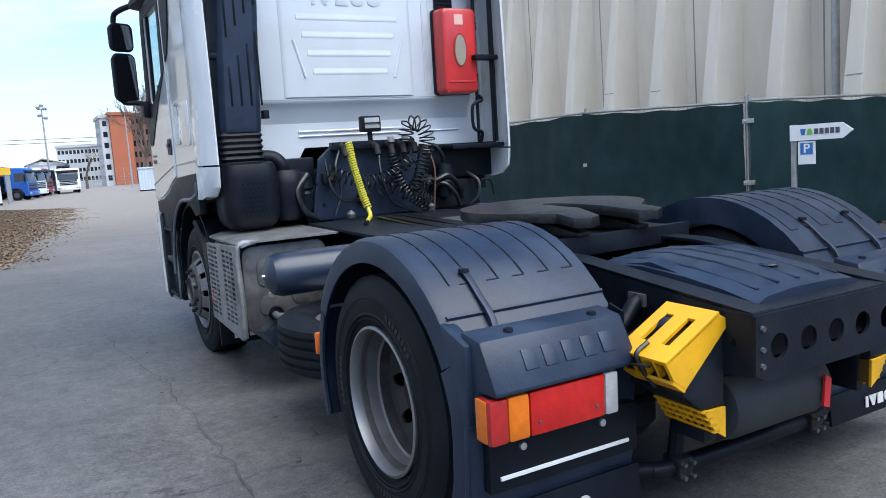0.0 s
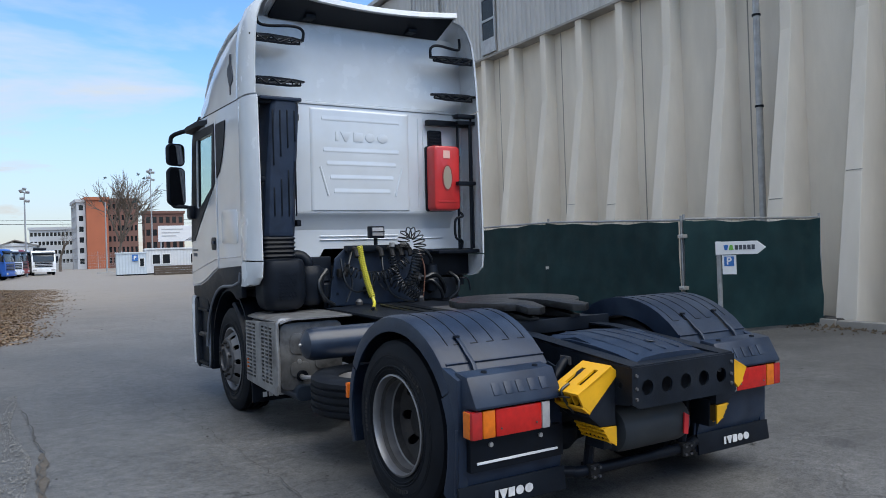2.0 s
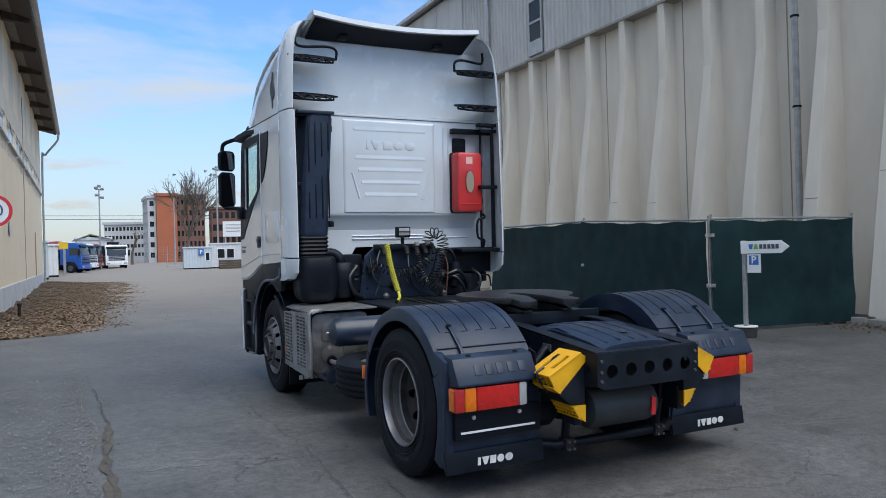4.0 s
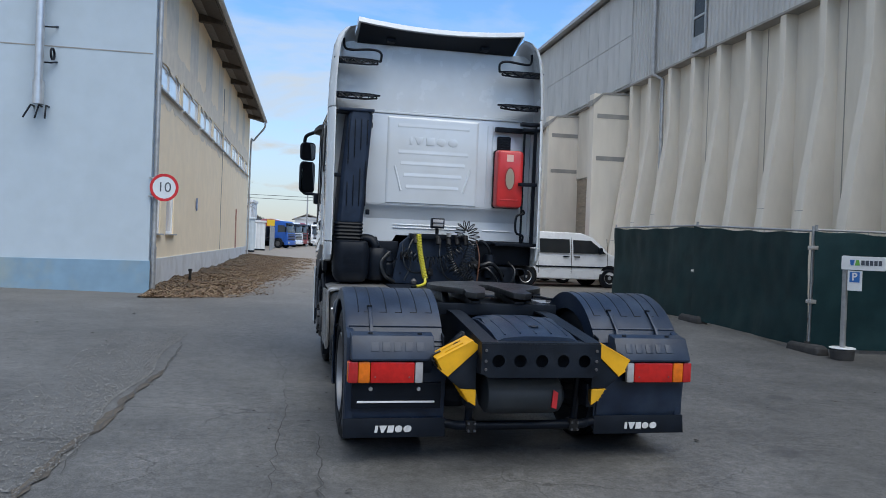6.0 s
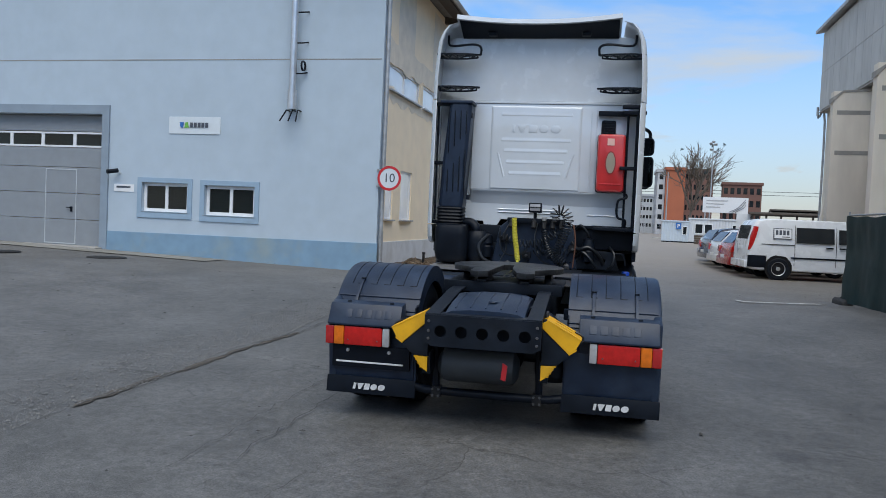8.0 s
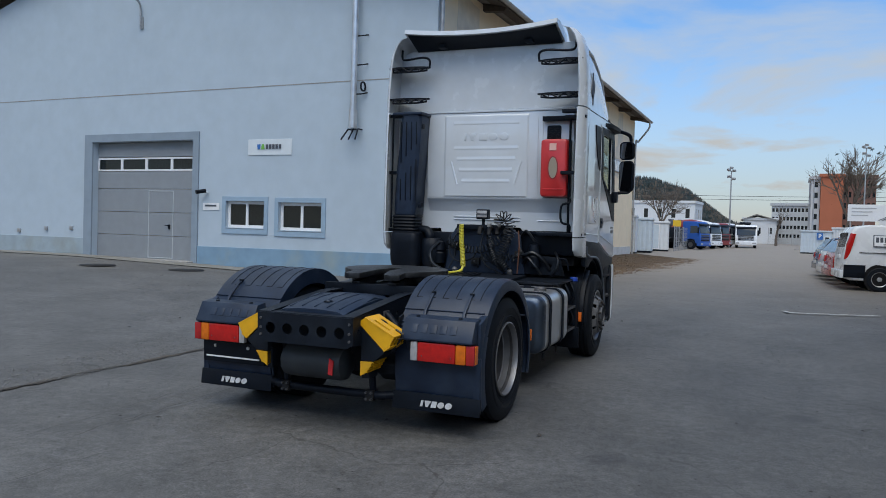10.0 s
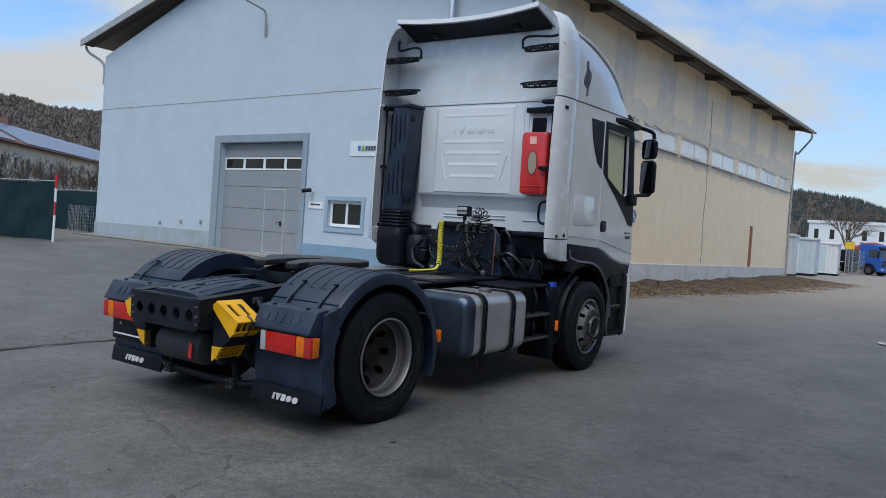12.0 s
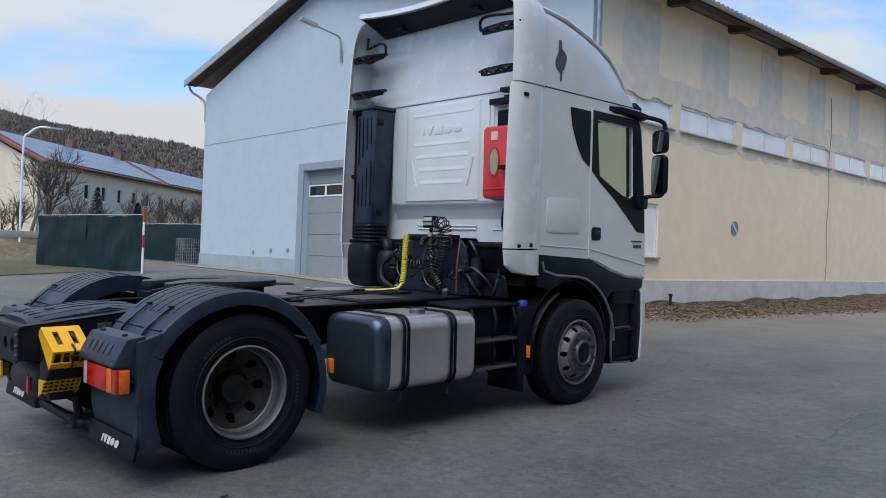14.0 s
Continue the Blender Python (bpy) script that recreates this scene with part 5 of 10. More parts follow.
# chassis rails, cross members, floor plates
RAIL = [(-0.28, 0.70), (-0.28, 0.90), (0.62, 0.985), (1.05, 0.985), (1.3, 0.955), (5.0, 0.955), (5.0, 0.66), (0.9, 0.66), (0.2, 0.66)]
for s in (-1, 1):
    hs = [ring_pts(y, z, 0.018, 8) for y, z in ((-0.2, 0.8), (0.0, 0.84), (0.0, 0.76), (0.16, 0.85), (0.3, 0.79), (0.44, 0.87), (0.5, 0.76))] + [ring_pts(0.26, 0.88, 0.03, 10)]
    T("frame_rail", plate(B(), RAIL, hs, "x", min(s * 0.40, s * 0.412), max(s * 0.40, s * 0.412)), FRAME_PAINT, "dark painted steel frame rail", 0, None, False)
    bm = B()
    top = [p for p in RAIL[1:6]]
    loft(bm, [[(s * 0.41, y, z + 0.002), (s * 0.31, y, z + 0.002), (s * 0.31, y, z + 0.014), (s * 0.415, y, z + 0.014)] for y, z in top])
    T("rail_flange", bm, FRAME_PAINT, "", 0, None, False)
hs = [ring_pts(-0.30 + 0.15 * i, 0.79, 0.043, 18) for i in range(5)]
T("rear_crossmember", plate(B(), [(-0.415, 0.71), (-0.36, 0.68), (0.36, 0.68), (0.415, 0.71), (0.415, 0.905), (-0.415, 0.905)], hs, "y", -0.295, -0.283), FRAME_PAINT, "dark steel end member with five round holes", 0, None, False)
T("crossmember_flange", box(B(), -0.415, 0.415, -0.283, -0.15, 0.898, 0.912), FRAME_PAINT, "", 0.003, None, False)
T("crossmember_back", box(B(), -0.40, 0.40, -0.16, -0.14, 0.70, 0.89), FRAME_PAINT, "", 0, None, False)
for x in (-0.385, 0.385):
    for z in (0.735, 0.79, 0.86):
        T("flange_bolt", lathe(B(), [(0, -0.010), (0.009, -0.010), (0.011, 0.0)], (x, -0.295, z), "y", 8), HUB_GREY, "worn bolt head")
for s in (-1, 1):
    T("vent_pipe", tube(B(), curve_pts([(s * 0.60, 0.21, 0.735), (s * 0.555, 0.21, 0.765), (s * 0.49, 0.215, 0.825), (s * 0.445, 0.22, 0.87), (s * 0.405, 0.225, 0.885)], 5), 0.029, 12), BLACK, "bent black pipe between guard and frame")
    T("pipe_clamp", box(B(), *sorted((s * 0.43, s * 0.414)), 0.18, 0.27, 0.86, 0.91), HUB_GREY, "", 0.006)
for y in (0.25, 1.9, 3.0):
    T("crossmember", box(B(), -0.40, 0.40, y, y + 0.12, 0.70, 0.93), FRAME_PAINT, "", 0.01)
T("deck_plate", box(B(), -0.55, 0.62, 2.25, 3.45, 0.962, 0.985), FRAME_PAINT, "dark steel catwalk plate", 0.004)
T("deck_plate", box(B(), -0.30, 0.60, 1.65, 2.22, 0.958, 0.972), GREASE, "", 0.003)
T("hose_tray", box(B(), 0.15, 0.55, 2.3, 2.75, 0.985, 0.995), HUB_GREY, "worn tread plate", 0.003)
bm = B()
for k in range(5):
    tube(bm, curve_pts([(-0.2 + 0.08 * k, 1.5, 0.93), (-0.15 + 0.07 * k, 2.2, 0.97 + 0.01 * (k % 2)), (-0.1 + 0.06 * k, 3.2, 1.0)], 5), 0.014, 6)
T("air_line", bm, HOSE, "bundle of black air lines")
ringt = lathe(B(), [(0.085 + 0.012 * math.cos(a), 0.012 * math.sin(a)) for a in [2 * math.pi * i / 8 for i in range(8)]], (0.28, 1.78, 0.99), "z", 22, True)
T("lifting_ring", ringt, BLACK, "black steel ring")

# ribbed cover between the rails
bm = B()
secs = []
for y, zc in ((-0.20, 0.93), (-0.05, 0.962), (0.12, 0.985), (0.35, 1.0), (0.55, 0.985), (0.66, 0.95)):
    w = 0.285
    secs.append([(-w, y, zc - 0.07), (-w, y, zc - 0.02), (-w + 0.05, y, zc), (-0.1, y, zc + 0.012), (0.1, y, zc + 0.012), (w - 0.05, y, zc), (w, y, zc - 0.02), (w, y, zc - 0.07)])
loft(bm, secs)
cover = T("frame_cover", bm, NAVY, "ribbed navy plastic cover between the rails")
for x in (-0.22, -0.11, 0.0, 0.11, 0.22):
    bm = B()
    tube(bm, [(x, y, z + (0.012 if abs(x) < 0.15 else 0.002)) for y, z in ((-0.15, 0.943), (0.12, 0.985), (0.35, 1.0), (0.58, 0.977))], 0.0055, 6)
    T("rib", bm, NAVY, "", 0, cover)
for s in (-1, 1):
    T("scoop", loft(B(), [[(s * 0.20, y, z + 0.004), (s * 0.275, y, z - 0.014), (s * 0.275, y, z + h - 0.014), (s * 0.22, y, z + h)] for y, z, h in ((0.1, 0.97, 0.004), (0.3, 0.985, 0.028), (0.5, 0.975, 0.008))]), NAVY, "", 0, cover)
T("emblem", lathe(B(), [(0, 0.006), (0.028, 0.006), (0.03, 0.0), (0.034, 0.004), (0.037, 0.0)], (0.03, 0.0, 0.985), "z", 20), NAVY, "small round moulded mark", 0, cover)

# fifth wheel
def fifth_outline():
    pts = []
    cy = 1.27
    n = 40
    for i in range(n):
        a = radians(-58 + 296 * i / (n - 1))
        pts.append((0.49 * math.cos(a), cy + 0.43 * math.sin(a)))
    pts += [(-0.27, cy - 0.50), (-0.20, cy - 0.54), (-0.12, cy - 0.50), (-0.065, cy - 0.30), (-0.055, cy - 0.10), (-0.05, cy + 0.02), (0.0, cy + 0.07), (0.05, cy + 0.02), (0.055, cy - 0.10), (0.065, cy - 0.30), (0.12, cy - 0.50), (0.20, cy - 0.54), (0.27, cy - 0.50)]
    return pts


bm = plate(B(), fifth_outline(), [], "z", 1.118, 1.165)
bmesh.ops.bisect_plane(bm, geom=bm.verts[:] + bm.edges[:] + bm.faces[:], plane_co=(0, 0.98, 0), plane_no=(0, 1, 0))
for v in bm.verts:
    v.co.z -= 0.09 * max(0.0, 0.98 - v.co.y)
fw = T("fifth_wheel", bm, GREASE, "black greased fifth-wheel coupling plate", 0.010)
for s in (-1, 1):
    T("rear_rib", loft(B(), [[(s * 0.14, 0.81, 1.07), (s * 0.22, 0.81, 1.07), (s * 0.22, 0.81, 1.05), (s * 0.14, 0.81, 1.05)], [(s * 0.12, 1.1, 1.112), (s * 0.24, 1.1, 1.112), (s * 0.24, 1.1, 1.04), (s * 0.12, 1.1, 1.04)]]), GREASE, "", 0.006, fw)
    T("pedestal", prism(B(), [(1.06, 0.985), (1.51, 0.985), (1.39, 1.112), (1.17, 1.112)], "x", s * 0.36 - 0.03, s * 0.36 + 0.03), GREASE, "", 0.008, fw)
    T("rib", box(B(), s * 0.2 - 0.02, s * 0.2 + 0.02, 1.06, 1.55, 1.04, 1.118), GREASE, "", 0.005, fw)
T("mounting_plate", box(B(), -0.50, 0.50, 0.86, 1.62, 0.995, 1.03), FRAME_PAINT, "dark mounting plate", 0.006)
T("mounting_plate", box(B(), -0.50, 0.50, 0.82, 0.86, 0.96, 1.05), FRAME_PAINT, "", 0.004)
T("release_handle", tube(B(), curve_pts([(0.42, 1.21, 1.08), (0.52, 1.31, 1.07), (0.62, 1.36, 1.05), (0.66, 1.31, 1.05)], 4), 0.012, 8), BLACK, "bent steel release handle", 0, fw)

# wheels
FLAP_PRINT = mat("worn_white_print", (0.52, 0.53, 0.54), 0.6, 0, 0.1, 30, 0, 0, (0.3, 0.3, 0.3), 0.5, 20)
RUBBER_WORN = mat("scuffed_tyre_rubber", (0.012, 0.0125, 0.014), 0.7, 0, 0.2, 20)


def tyre_mesh(r, w, x):
    half = w / 2
    prof = [(0.29, -half * 0.82), (0.36, -half), (r - 0.09, -half * 1.0), (r - 0.03, -half * 0.93), (r - 0.004, -half * 0.80)]
    for g in (-0.52, -0.18, 0.18, 0.52):
        c = g * half
        prof += [(r, c - 0.011), (r - 0.016, c - 0.007), (r - 0.016, c + 0.007), (r, c + 0.011)]
    prof += [(r - 0.004, half * 0.80), (r - 0.03, half * 0.93), (r - 0.09, half), (0.36, half), (0.29, half * 0.82)]
    return prof


def wheel(parent, x, y, r, side, dual):
    """side: +1 right, -1 left. A tyre with grooves, a rim with holes, a hub and nuts."""
    w = thing("wheel", None)
    w.parent = parent
    w.location = (0, 0, 0)
    w["label"] = "lorry wheel, silver steel rim with dark hub" if dual else "front lorry wheel with silver dished rim"
    zc = 0.505 if dual else 0.462
    cs = [x] if not dual else [x, x - side * 0.335]
    for c in cs:
        bm = lathe(B(), tyre_mesh(r, 0.305, c), (c, y, zc), "x", 72, True)
        T("tyre", bm, RUBBER, "black tyre with worn ribbed tread", 0, w)
        bm = lathe(B(), [(0.345, 0.151), (0.352, 0.157), (0.36, 0.151)], (c, y, zc), "x", 60)
        if side < 0:
            bm = lathe(B(), [(0.345, -0.151), (0.352, -0.157), (0.36, -0.151)], (c, y, zc), "x", 60)
        T("sidewall_ring", bm, RUBBER, "", 0, w)
    f = x + side * 0.1525
    for rr in (0.405, 0.418, 0.335):
        T("sidewall_ring", lathe(B(), [(rr - 0.004, 0.0), (rr - 0.002, side * 0.004), (rr + 0.002, side * 0.004), (rr + 0.004, 0.0)], (f - side * 0.002, y, zc), "x", 60), RUBBER, "", 0, w)
    for a0 in (20, 160, 255):
        for k in range(8):
            bm = box(B(), -0.001, 0.003, -0.009, 0.009, 0.372, 0.397)
            turned(bm, Matrix.Translation((f if side > 0 else f - 0.002, y, zc)) @ Matrix.Rotation(radians(a0 + 4.2 * k), 4, "X"), 0)
            T("sidewall_bar", bm, RUBBER_WORN, "", 0, w, False)
    s = side
    o = x + s * 0.135
    if dual:
        prof = [(0.303, s * 0.0), (0.303, s * 0.012), (0.292, s * 0.016), (0.286, s * 0.002), (0.285, -s * 0.030), (0.279, -s * 0.036), (0.276, -s * 0.048), (0.268, -s * 0.052), (0.266, -s * 0.100), (0.258, -s * 0.108), (0.257, -s * 0.165), (0.246, -s * 0.178)]
        disc = -0.165
    else:
        prof = [(0.312, s * 0.0), (0.312, s * 0.012), (0.298, s * 0.016), (0.288, s * 0.0), (0.276, -s * 0.03), (0.262, -s * 0.045), (0.250, -s * 0.03)]
        disc = -0.03
    T("rim", lathe(B(), prof[:5], (o, y, zc), "x", 56), STEEL_RIM, "silver painted steel rim", 0, w)
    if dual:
        # groove and well get the dark tone in place of recess shade
        T("bead_groove", lathe(B(), prof[4:8], (o, y, zc), "x", 56), RIM_SHADE, "groove inside the rim, painted dark for its shade", 0, w)
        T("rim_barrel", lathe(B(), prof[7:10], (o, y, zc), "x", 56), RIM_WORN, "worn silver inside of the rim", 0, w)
        T("rim_well", lathe(B(), prof[9:], (o, y, zc), "x", 56), RIM_SHADE, "bottom of the rim, painted dark for its shade", 0, w)
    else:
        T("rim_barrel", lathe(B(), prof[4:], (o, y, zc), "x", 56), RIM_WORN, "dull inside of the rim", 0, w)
    # dished disc with round holes near its edge
    bm = B()
    a0, a1 = (disc, disc + (-0.075 if dual else 0.075))
    nh = 8 if dual else 10
    rh = 0.203 if dual else 0.229
    outer = ring_pts(0, 0, 0.254 if dual else 0.262, 60)
    inner = ring_pts(0, 0, 0.135, 40)
    holes = [inner] + [ring_pts(rh * math.cos(2 * math.pi * k / nh), rh * math.sin(2 * math.pi * k / nh), 0.031 if dual else 0.025, 14) for k in range(nh)]
    plate(bm, outer, holes, "x", 0.0, s * 0.012)
    for v in bm.verts:
        rr = math.hypot(v.co.y, v.co.z)
        v.co.x += s * (a0 + (a1 - a0) * (1 - smoothstep(0.14 if dual else 0.196, 0.254 if dual else 0.270, rr)))
        v.co += Vector((o, y, zc))
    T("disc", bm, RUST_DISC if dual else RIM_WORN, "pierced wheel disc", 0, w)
    base = a1
    if dual:
        T("hub", lathe(B(), [(0.145, s * (base - 0.01)), (0.145, s * (base + 0.012)), (0.115, s * (base + 0.018)), (0.108, s * (base + 0.06)), (0.09, s * (base + 0.10)), (0.0, s * (base + 0.105))], (o, y, zc), "x", 36), DARK_STEEL, "dark greasy hub", 0, w)
    else:
        T("hub", lathe(B(), [(0.206, s * (base - 0.012)), (0.206, s * (base + 0.014)), (0.198, s * (base + 0.020)), (0.126, s * (base + 0.020)), (0.118, s * (base + 0.046)), (0.106, s * (base + 0.050)), (0.100, s * (base + 0.030)), (0.06, s * (base + 0.022)), (0.0, s * (base + 0.024))], (o, y, zc), "x", 40), HUB_GREY, "dull grey hub flange", 0, w)
        T("hub_cap", lathe(B(), [(0.0, s * (base + 0.040)), (0.066, s * (base + 0.038)), (0.086, s * (base + 0.034)), (0.098, s * (base + 0.026))], (o, y, zc), "x", 30), BLACK, "black hub cap", 0, w)
    # added near-black disc stands in for the shade behind the pierced disc
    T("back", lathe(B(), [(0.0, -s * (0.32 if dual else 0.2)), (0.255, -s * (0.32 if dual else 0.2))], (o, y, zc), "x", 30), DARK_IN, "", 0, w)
    for k in range(10):
        a = 2 * math.pi * (k + 0.5) / 10
        rn = 0.132 if dual else 0.163
        p = Vector((o + s * base, y + rn * math.cos(a), zc + rn * math.sin(a)))
        T("wheel_nut", tube(B(), [p, p + Vector((s * (0.035 if dual else 0.048), 0, 0))], 0.015, 6), DARK_STEEL, "", 0, w)
    return w


for s in (-1, 1):
    wheel(truck, s * 1.09, 0.82, 0.507, s, True)
    wheel(truck, s * 1.075 + 0.05, 4.36, 0.507, s, False)
T("axle", cyl(B(), (-0.9, 0.735, 0.5), (0.9, 0.735, 0.5), 0.085, 16), FRAME_PAINT, "dark rear axle")
T("axle_housing", lathe(B(), [(0, -0.24), (0.15, -0.22), (0.23, -0.1), (0.23, 0.08), (0.14, 0.22), (0, 0.24)], (0, 0.72, 0.5), "y", 24), FRAME_PAINT, "round axle housing")
T("axle", box(B(), -0.8, 0.8, 4.27, 4.41, 0.34, 0.46), FRAME_PAINT, "", 0.02)
T("prop_shaft", cyl(B(), (0, 0.95, 0.52), (0, 3.4, 0.68), 0.055, 12), FRAME_PAINT)
T("gearbox", box(B(), -0.32, 0.32, 2.9, 4.6, 0.42, 0.98), FRAME_PAINT, "", 0.06)
for s in (-1, 1):
    T("air_spring", lathe(B(), [(0.1, 0.5), (0.14, 0.55), (0.14, 0.62), (0.11, 0.66), (0.14, 0.7), (0.14, 0.78), (0.1, 0.8), (0, 0.8)], (s * 0.48, 0.28, -0.12), "z", 20), RUBBER, "black air spring")

# rear air tank, lower bar and clamps
tank = T("air_tank", lathe(B(), [(0, -0.30), (0.07, -0.295), (0.12, -0.26), (0.13, -0.22), (0.13, 0.22), (0.12, 0.26), (0.07, 0.295), (0, 0.30)], (-0.05, -0.02, 0.51), "x", 28), mat("dusty_tank_paint", (0.014, 0.019, 0.024), 0.55, 0, 0.2, 6, 0, 0, (0.032, 0.036, 0.04), 0.5, 4), "dark air reservoir slung across the frame")
T("red_tag", prism(B(), [(0.13, 0.45), (0.165, 0.44), (0.175, 0.55), (0.14, 0.57)], "y", -0.163, -0.152), RED_PRINT, "faded red strap", 0, tank, False)
bar = T("underrun_bar", tube(B(), curve_pts([(-0.64, 0.15, 0.29), (-0.5, 0.11, 0.272), (-0.38, 0.08, 0.27), (0.38, 0.08, 0.27), (0.5, 0.11, 0.272), (0.64, 0.15, 0.29)], 5), 0.033, 12), BLACK, "black tubular bar under the tail")
for s in (-1, 1):
    T("clamp", box(B(), s * 0.38 - 0.035, s * 0.38 + 0.035, 0.035, 0.122, 0.228, 0.312), DARK_STEEL, "bolted clamp", 0.008, bar)
    T("strut", tube(B(), [(s * 0.39, 0.09, 0.28), (s * 0.39, 0.02, 0.70)], 0.028, 8), BLACK, "", 0, bar)
    for dx, dz in ((-0.022, 0.0), (0.022, 0.0), (-0.022, 0.05), (0.022, 0.05)):
        T("bolt", cyl(B(), (s * 0.38 + dx, 0.037, 0.245 + dz), (s * 0.38 + dx, 0.014, 0.245 + dz), 0.009, 6), HUB_GREY, "", 0, bar)
    T("mount_tube", tube(B(), curve_pts([(s * 0.42, -0.02, 0.83), (s * 0.50, 0.0, 0.84), (s * 0.58, 0.08, 0.78), (s * 0.66, 0.14, 0.72)], 5), 0.034, 10), BLACK, "bent tube that carries the mudguard")
    T("mount_flange", lathe(B(), [(0, 0), (0.06, 0), (0.06, 0.02), (0, 0.02)], (s * 0.415, -0.02, 0.83), "x", 14), BLACK)

# rear mudguards
def arc(r, a0, a1, n):
    return [(0.77 + (r + 0.03) * math.cos(radians(a0 + (a1 - a0) * i / n)), 0.505 + r * math.sin(radians(a0 + (a1 - a0) * i / n))) for i in range(n + 1)]


def mudguard(s):
    g = T("mudguard", B(), NAVY, "navy ribbed plastic rear mudguard")
    xi, xo = 0.575, 1.262

    def shell(name, a0, a1, r, lip=0.075, x0=xi, x1=xo, n=16):
        bm = B()
        secs = []
        for y, z in arc(r, a0, a1, n):
            d = Vector((y - 0.77, z - 0.505)).normalized()
            pr = [(x0, -0.13), (x0, 0.0), (x1 - 0.035, 0.0), (x1 - 0.008, -0.012), (x1, -0.04), (x1, -lip), (x1 - 0.012, -lip), (x1 - 0.012, -0.045), (x1 - 0.04, -0.016), (x0 + 0.012, -0.014), (x0 + 0.012, -0.13)]
            secs.append([(s * a, y + d.x * b, z + d.y * b) for a, b in pr])
        loft(bm, secs)
        return T(name, bm, NAVY, "", 0, g)

    shell("top_section", 28, 152, 0.66, 0.095)
    shell("front_section", -20, 27, 0.648, 0.07)
    shell("rear_section", 152.5, 207, 0.65, 0.10)
    # half-sunk black tubes stand in for the shade in engraved grooves
    for x in (0.63, 0.74, 0.85, 0.96, 1.07, 1.16):
        bm = B()
        pts = arc(0.6585, 62, 128, 14)
        tube(bm, [(s * x, y, z) for y, z in pts], 0.0042, 6)
        if x < 1.1:
            y, z = pts[-1]
            tube(bm, [(s * x, y, z), (s * (x + 0.05), y, z)], 0.0042, 6)
        T("groove", bm, BLACK, "", 0, g)
    for a in (139, 149):
        y, z = arc(0.661, a, a + 1, 1)[0]
        T("ridge", tube(B(), [(s * xi, y, z), (s * (xo - 0.03), y, z)], 0.008, 6), NAVY, "", 0, g)
    for x in (1.08,) if s < 0 else (0.76, 1.08):
        pts = arc(0.668, 124, 160, 10)
        bm = B()
        loft(bm, [[(s * (x - 0.012), y, z), (s * (x + 0.012), y, z), (s * (x + 0.012), y + (y - 0.77) * k, z + (z - 0.505) * k), (s * (x - 0.012), y + (y - 0.77) * k, z + (z - 0.505) * k)] for (y, z), k in zip(pts, (0.012, 0.014, 0.014, 0.014, 0.026, 0.03, 0.02, 0.014, 0.014, 0.014, 0.012))])
        T("strap", bm, NAVY, "rubber retaining strap", 0.003, g)
        for e in (pts[0], pts[-1]):
            T("strap_end", lathe(B(), [(0, 0.014), (0.018, 0.012), (0.02, 0), (0, 0)], (s * x, e[0], e[1]), "z", 10), BLACK, "", 0, g)
    # lamp housing with sloping back
    bm = B()
    prism(bm, [(0.16, 0.915), (0.05, 0.90), (-0.03, 0.755), (-0.03, 0.74), (0.06, 0.735), (0.12, 0.60), (0.20, 0.60)], "x", min(s * 0.665, s * 1.235), max(s * 0.665, s * 1.235))
    box_p = T("lamp_housing", bm, NAVY, "navy plastic lamp housing with raised mark", 0.014, g)
    for k in range(5):
        x = 0.765 + k * 0.078
        bm = box(B(), -0.026, 0.026, -0.001, 0.004, -0.034, 0.034)
        turned(bm, pose(s * x, 0.007, 0.83, -29, 0, 0))
        T("raised_bar", bm, NAVY, "", 0.004, box_p)
    for x in (0.76, 1.1):
        T("screw", lathe(B(), [(0, 0.012), (0.014, 0.01), (0.017, 0), (0, 0)], (s * x, 0.09, 0.906), "z", 10), BLACK, "", 0, box_p)
    # mud flap with a skirt and white marks
    fl = T("mud_flap", prism(B(), [(0.10, 0.62), (0.125, 0.62), (0.15, 0.28), (0.115, 0.205), (0.10, 0.21), (0.13, 0.30)], "x", min(s * 0.56, s * 1.262), max(s * 0.56, s * 1.262)), NAVY, "dark plastic mud flap with white marks", 0.004, g)
    T("skirt", prism(B(), [(0.083, 0.192), (0.098, 0.19), (0.115, 0.32), (0.10, 0.322)], "x", min(s * 0.555, s * 1.266), max(s * 0.555, s * 1.266)), BLACK, "rubber skirt", 0.003, fl)
    x0 = 0.79 if s > 0 else -1.05
    ovals = [(0.5 + 0.5 * math.cos(a), 0.5 + 0.5 * math.sin(a)) for a in [2 * math.pi * i / 14 for i in range(14)]]
    for off, wd, shape in ((0.0, 0.02, [(0, 0), (1, 0), (1, 1), (0, 1)]), (0.027, 0.055, [(0.38, 0), (0.66, 0), (1, 1), (0, 1)]), (0.088, 0.042, [(0, 0), (1, 0), (1, 1), (0, 1)]), (0.138, 0.052, ovals), (0.198, 0.056, ovals)):
        bm = prism(B(), [(x0 + off + wd * u + 0.008 * v, 0.228 + 0.045 * v) for u, v in shape], "y", 0.082, 0.086)
        for v in bm.verts:
            v.co.y += (v.co.z - 0.25) * 0.2
        T("white_mark", bm, FLAP_PRINT, "", 0, fl, False)
    T("side_guard", prism(B(), [(0.105, 0.27), (0.10, 0.88), (0.26, 0.93), (0.235, 0.82), (0.222, 0.70), (0.216, 0.52), (0.226, 0.40), (0.262, 0.27)], "x", min(s * 1.20, s * 1.258), max(s * 1.20, s * 1.258)), NAVY, "", 0.014, g)
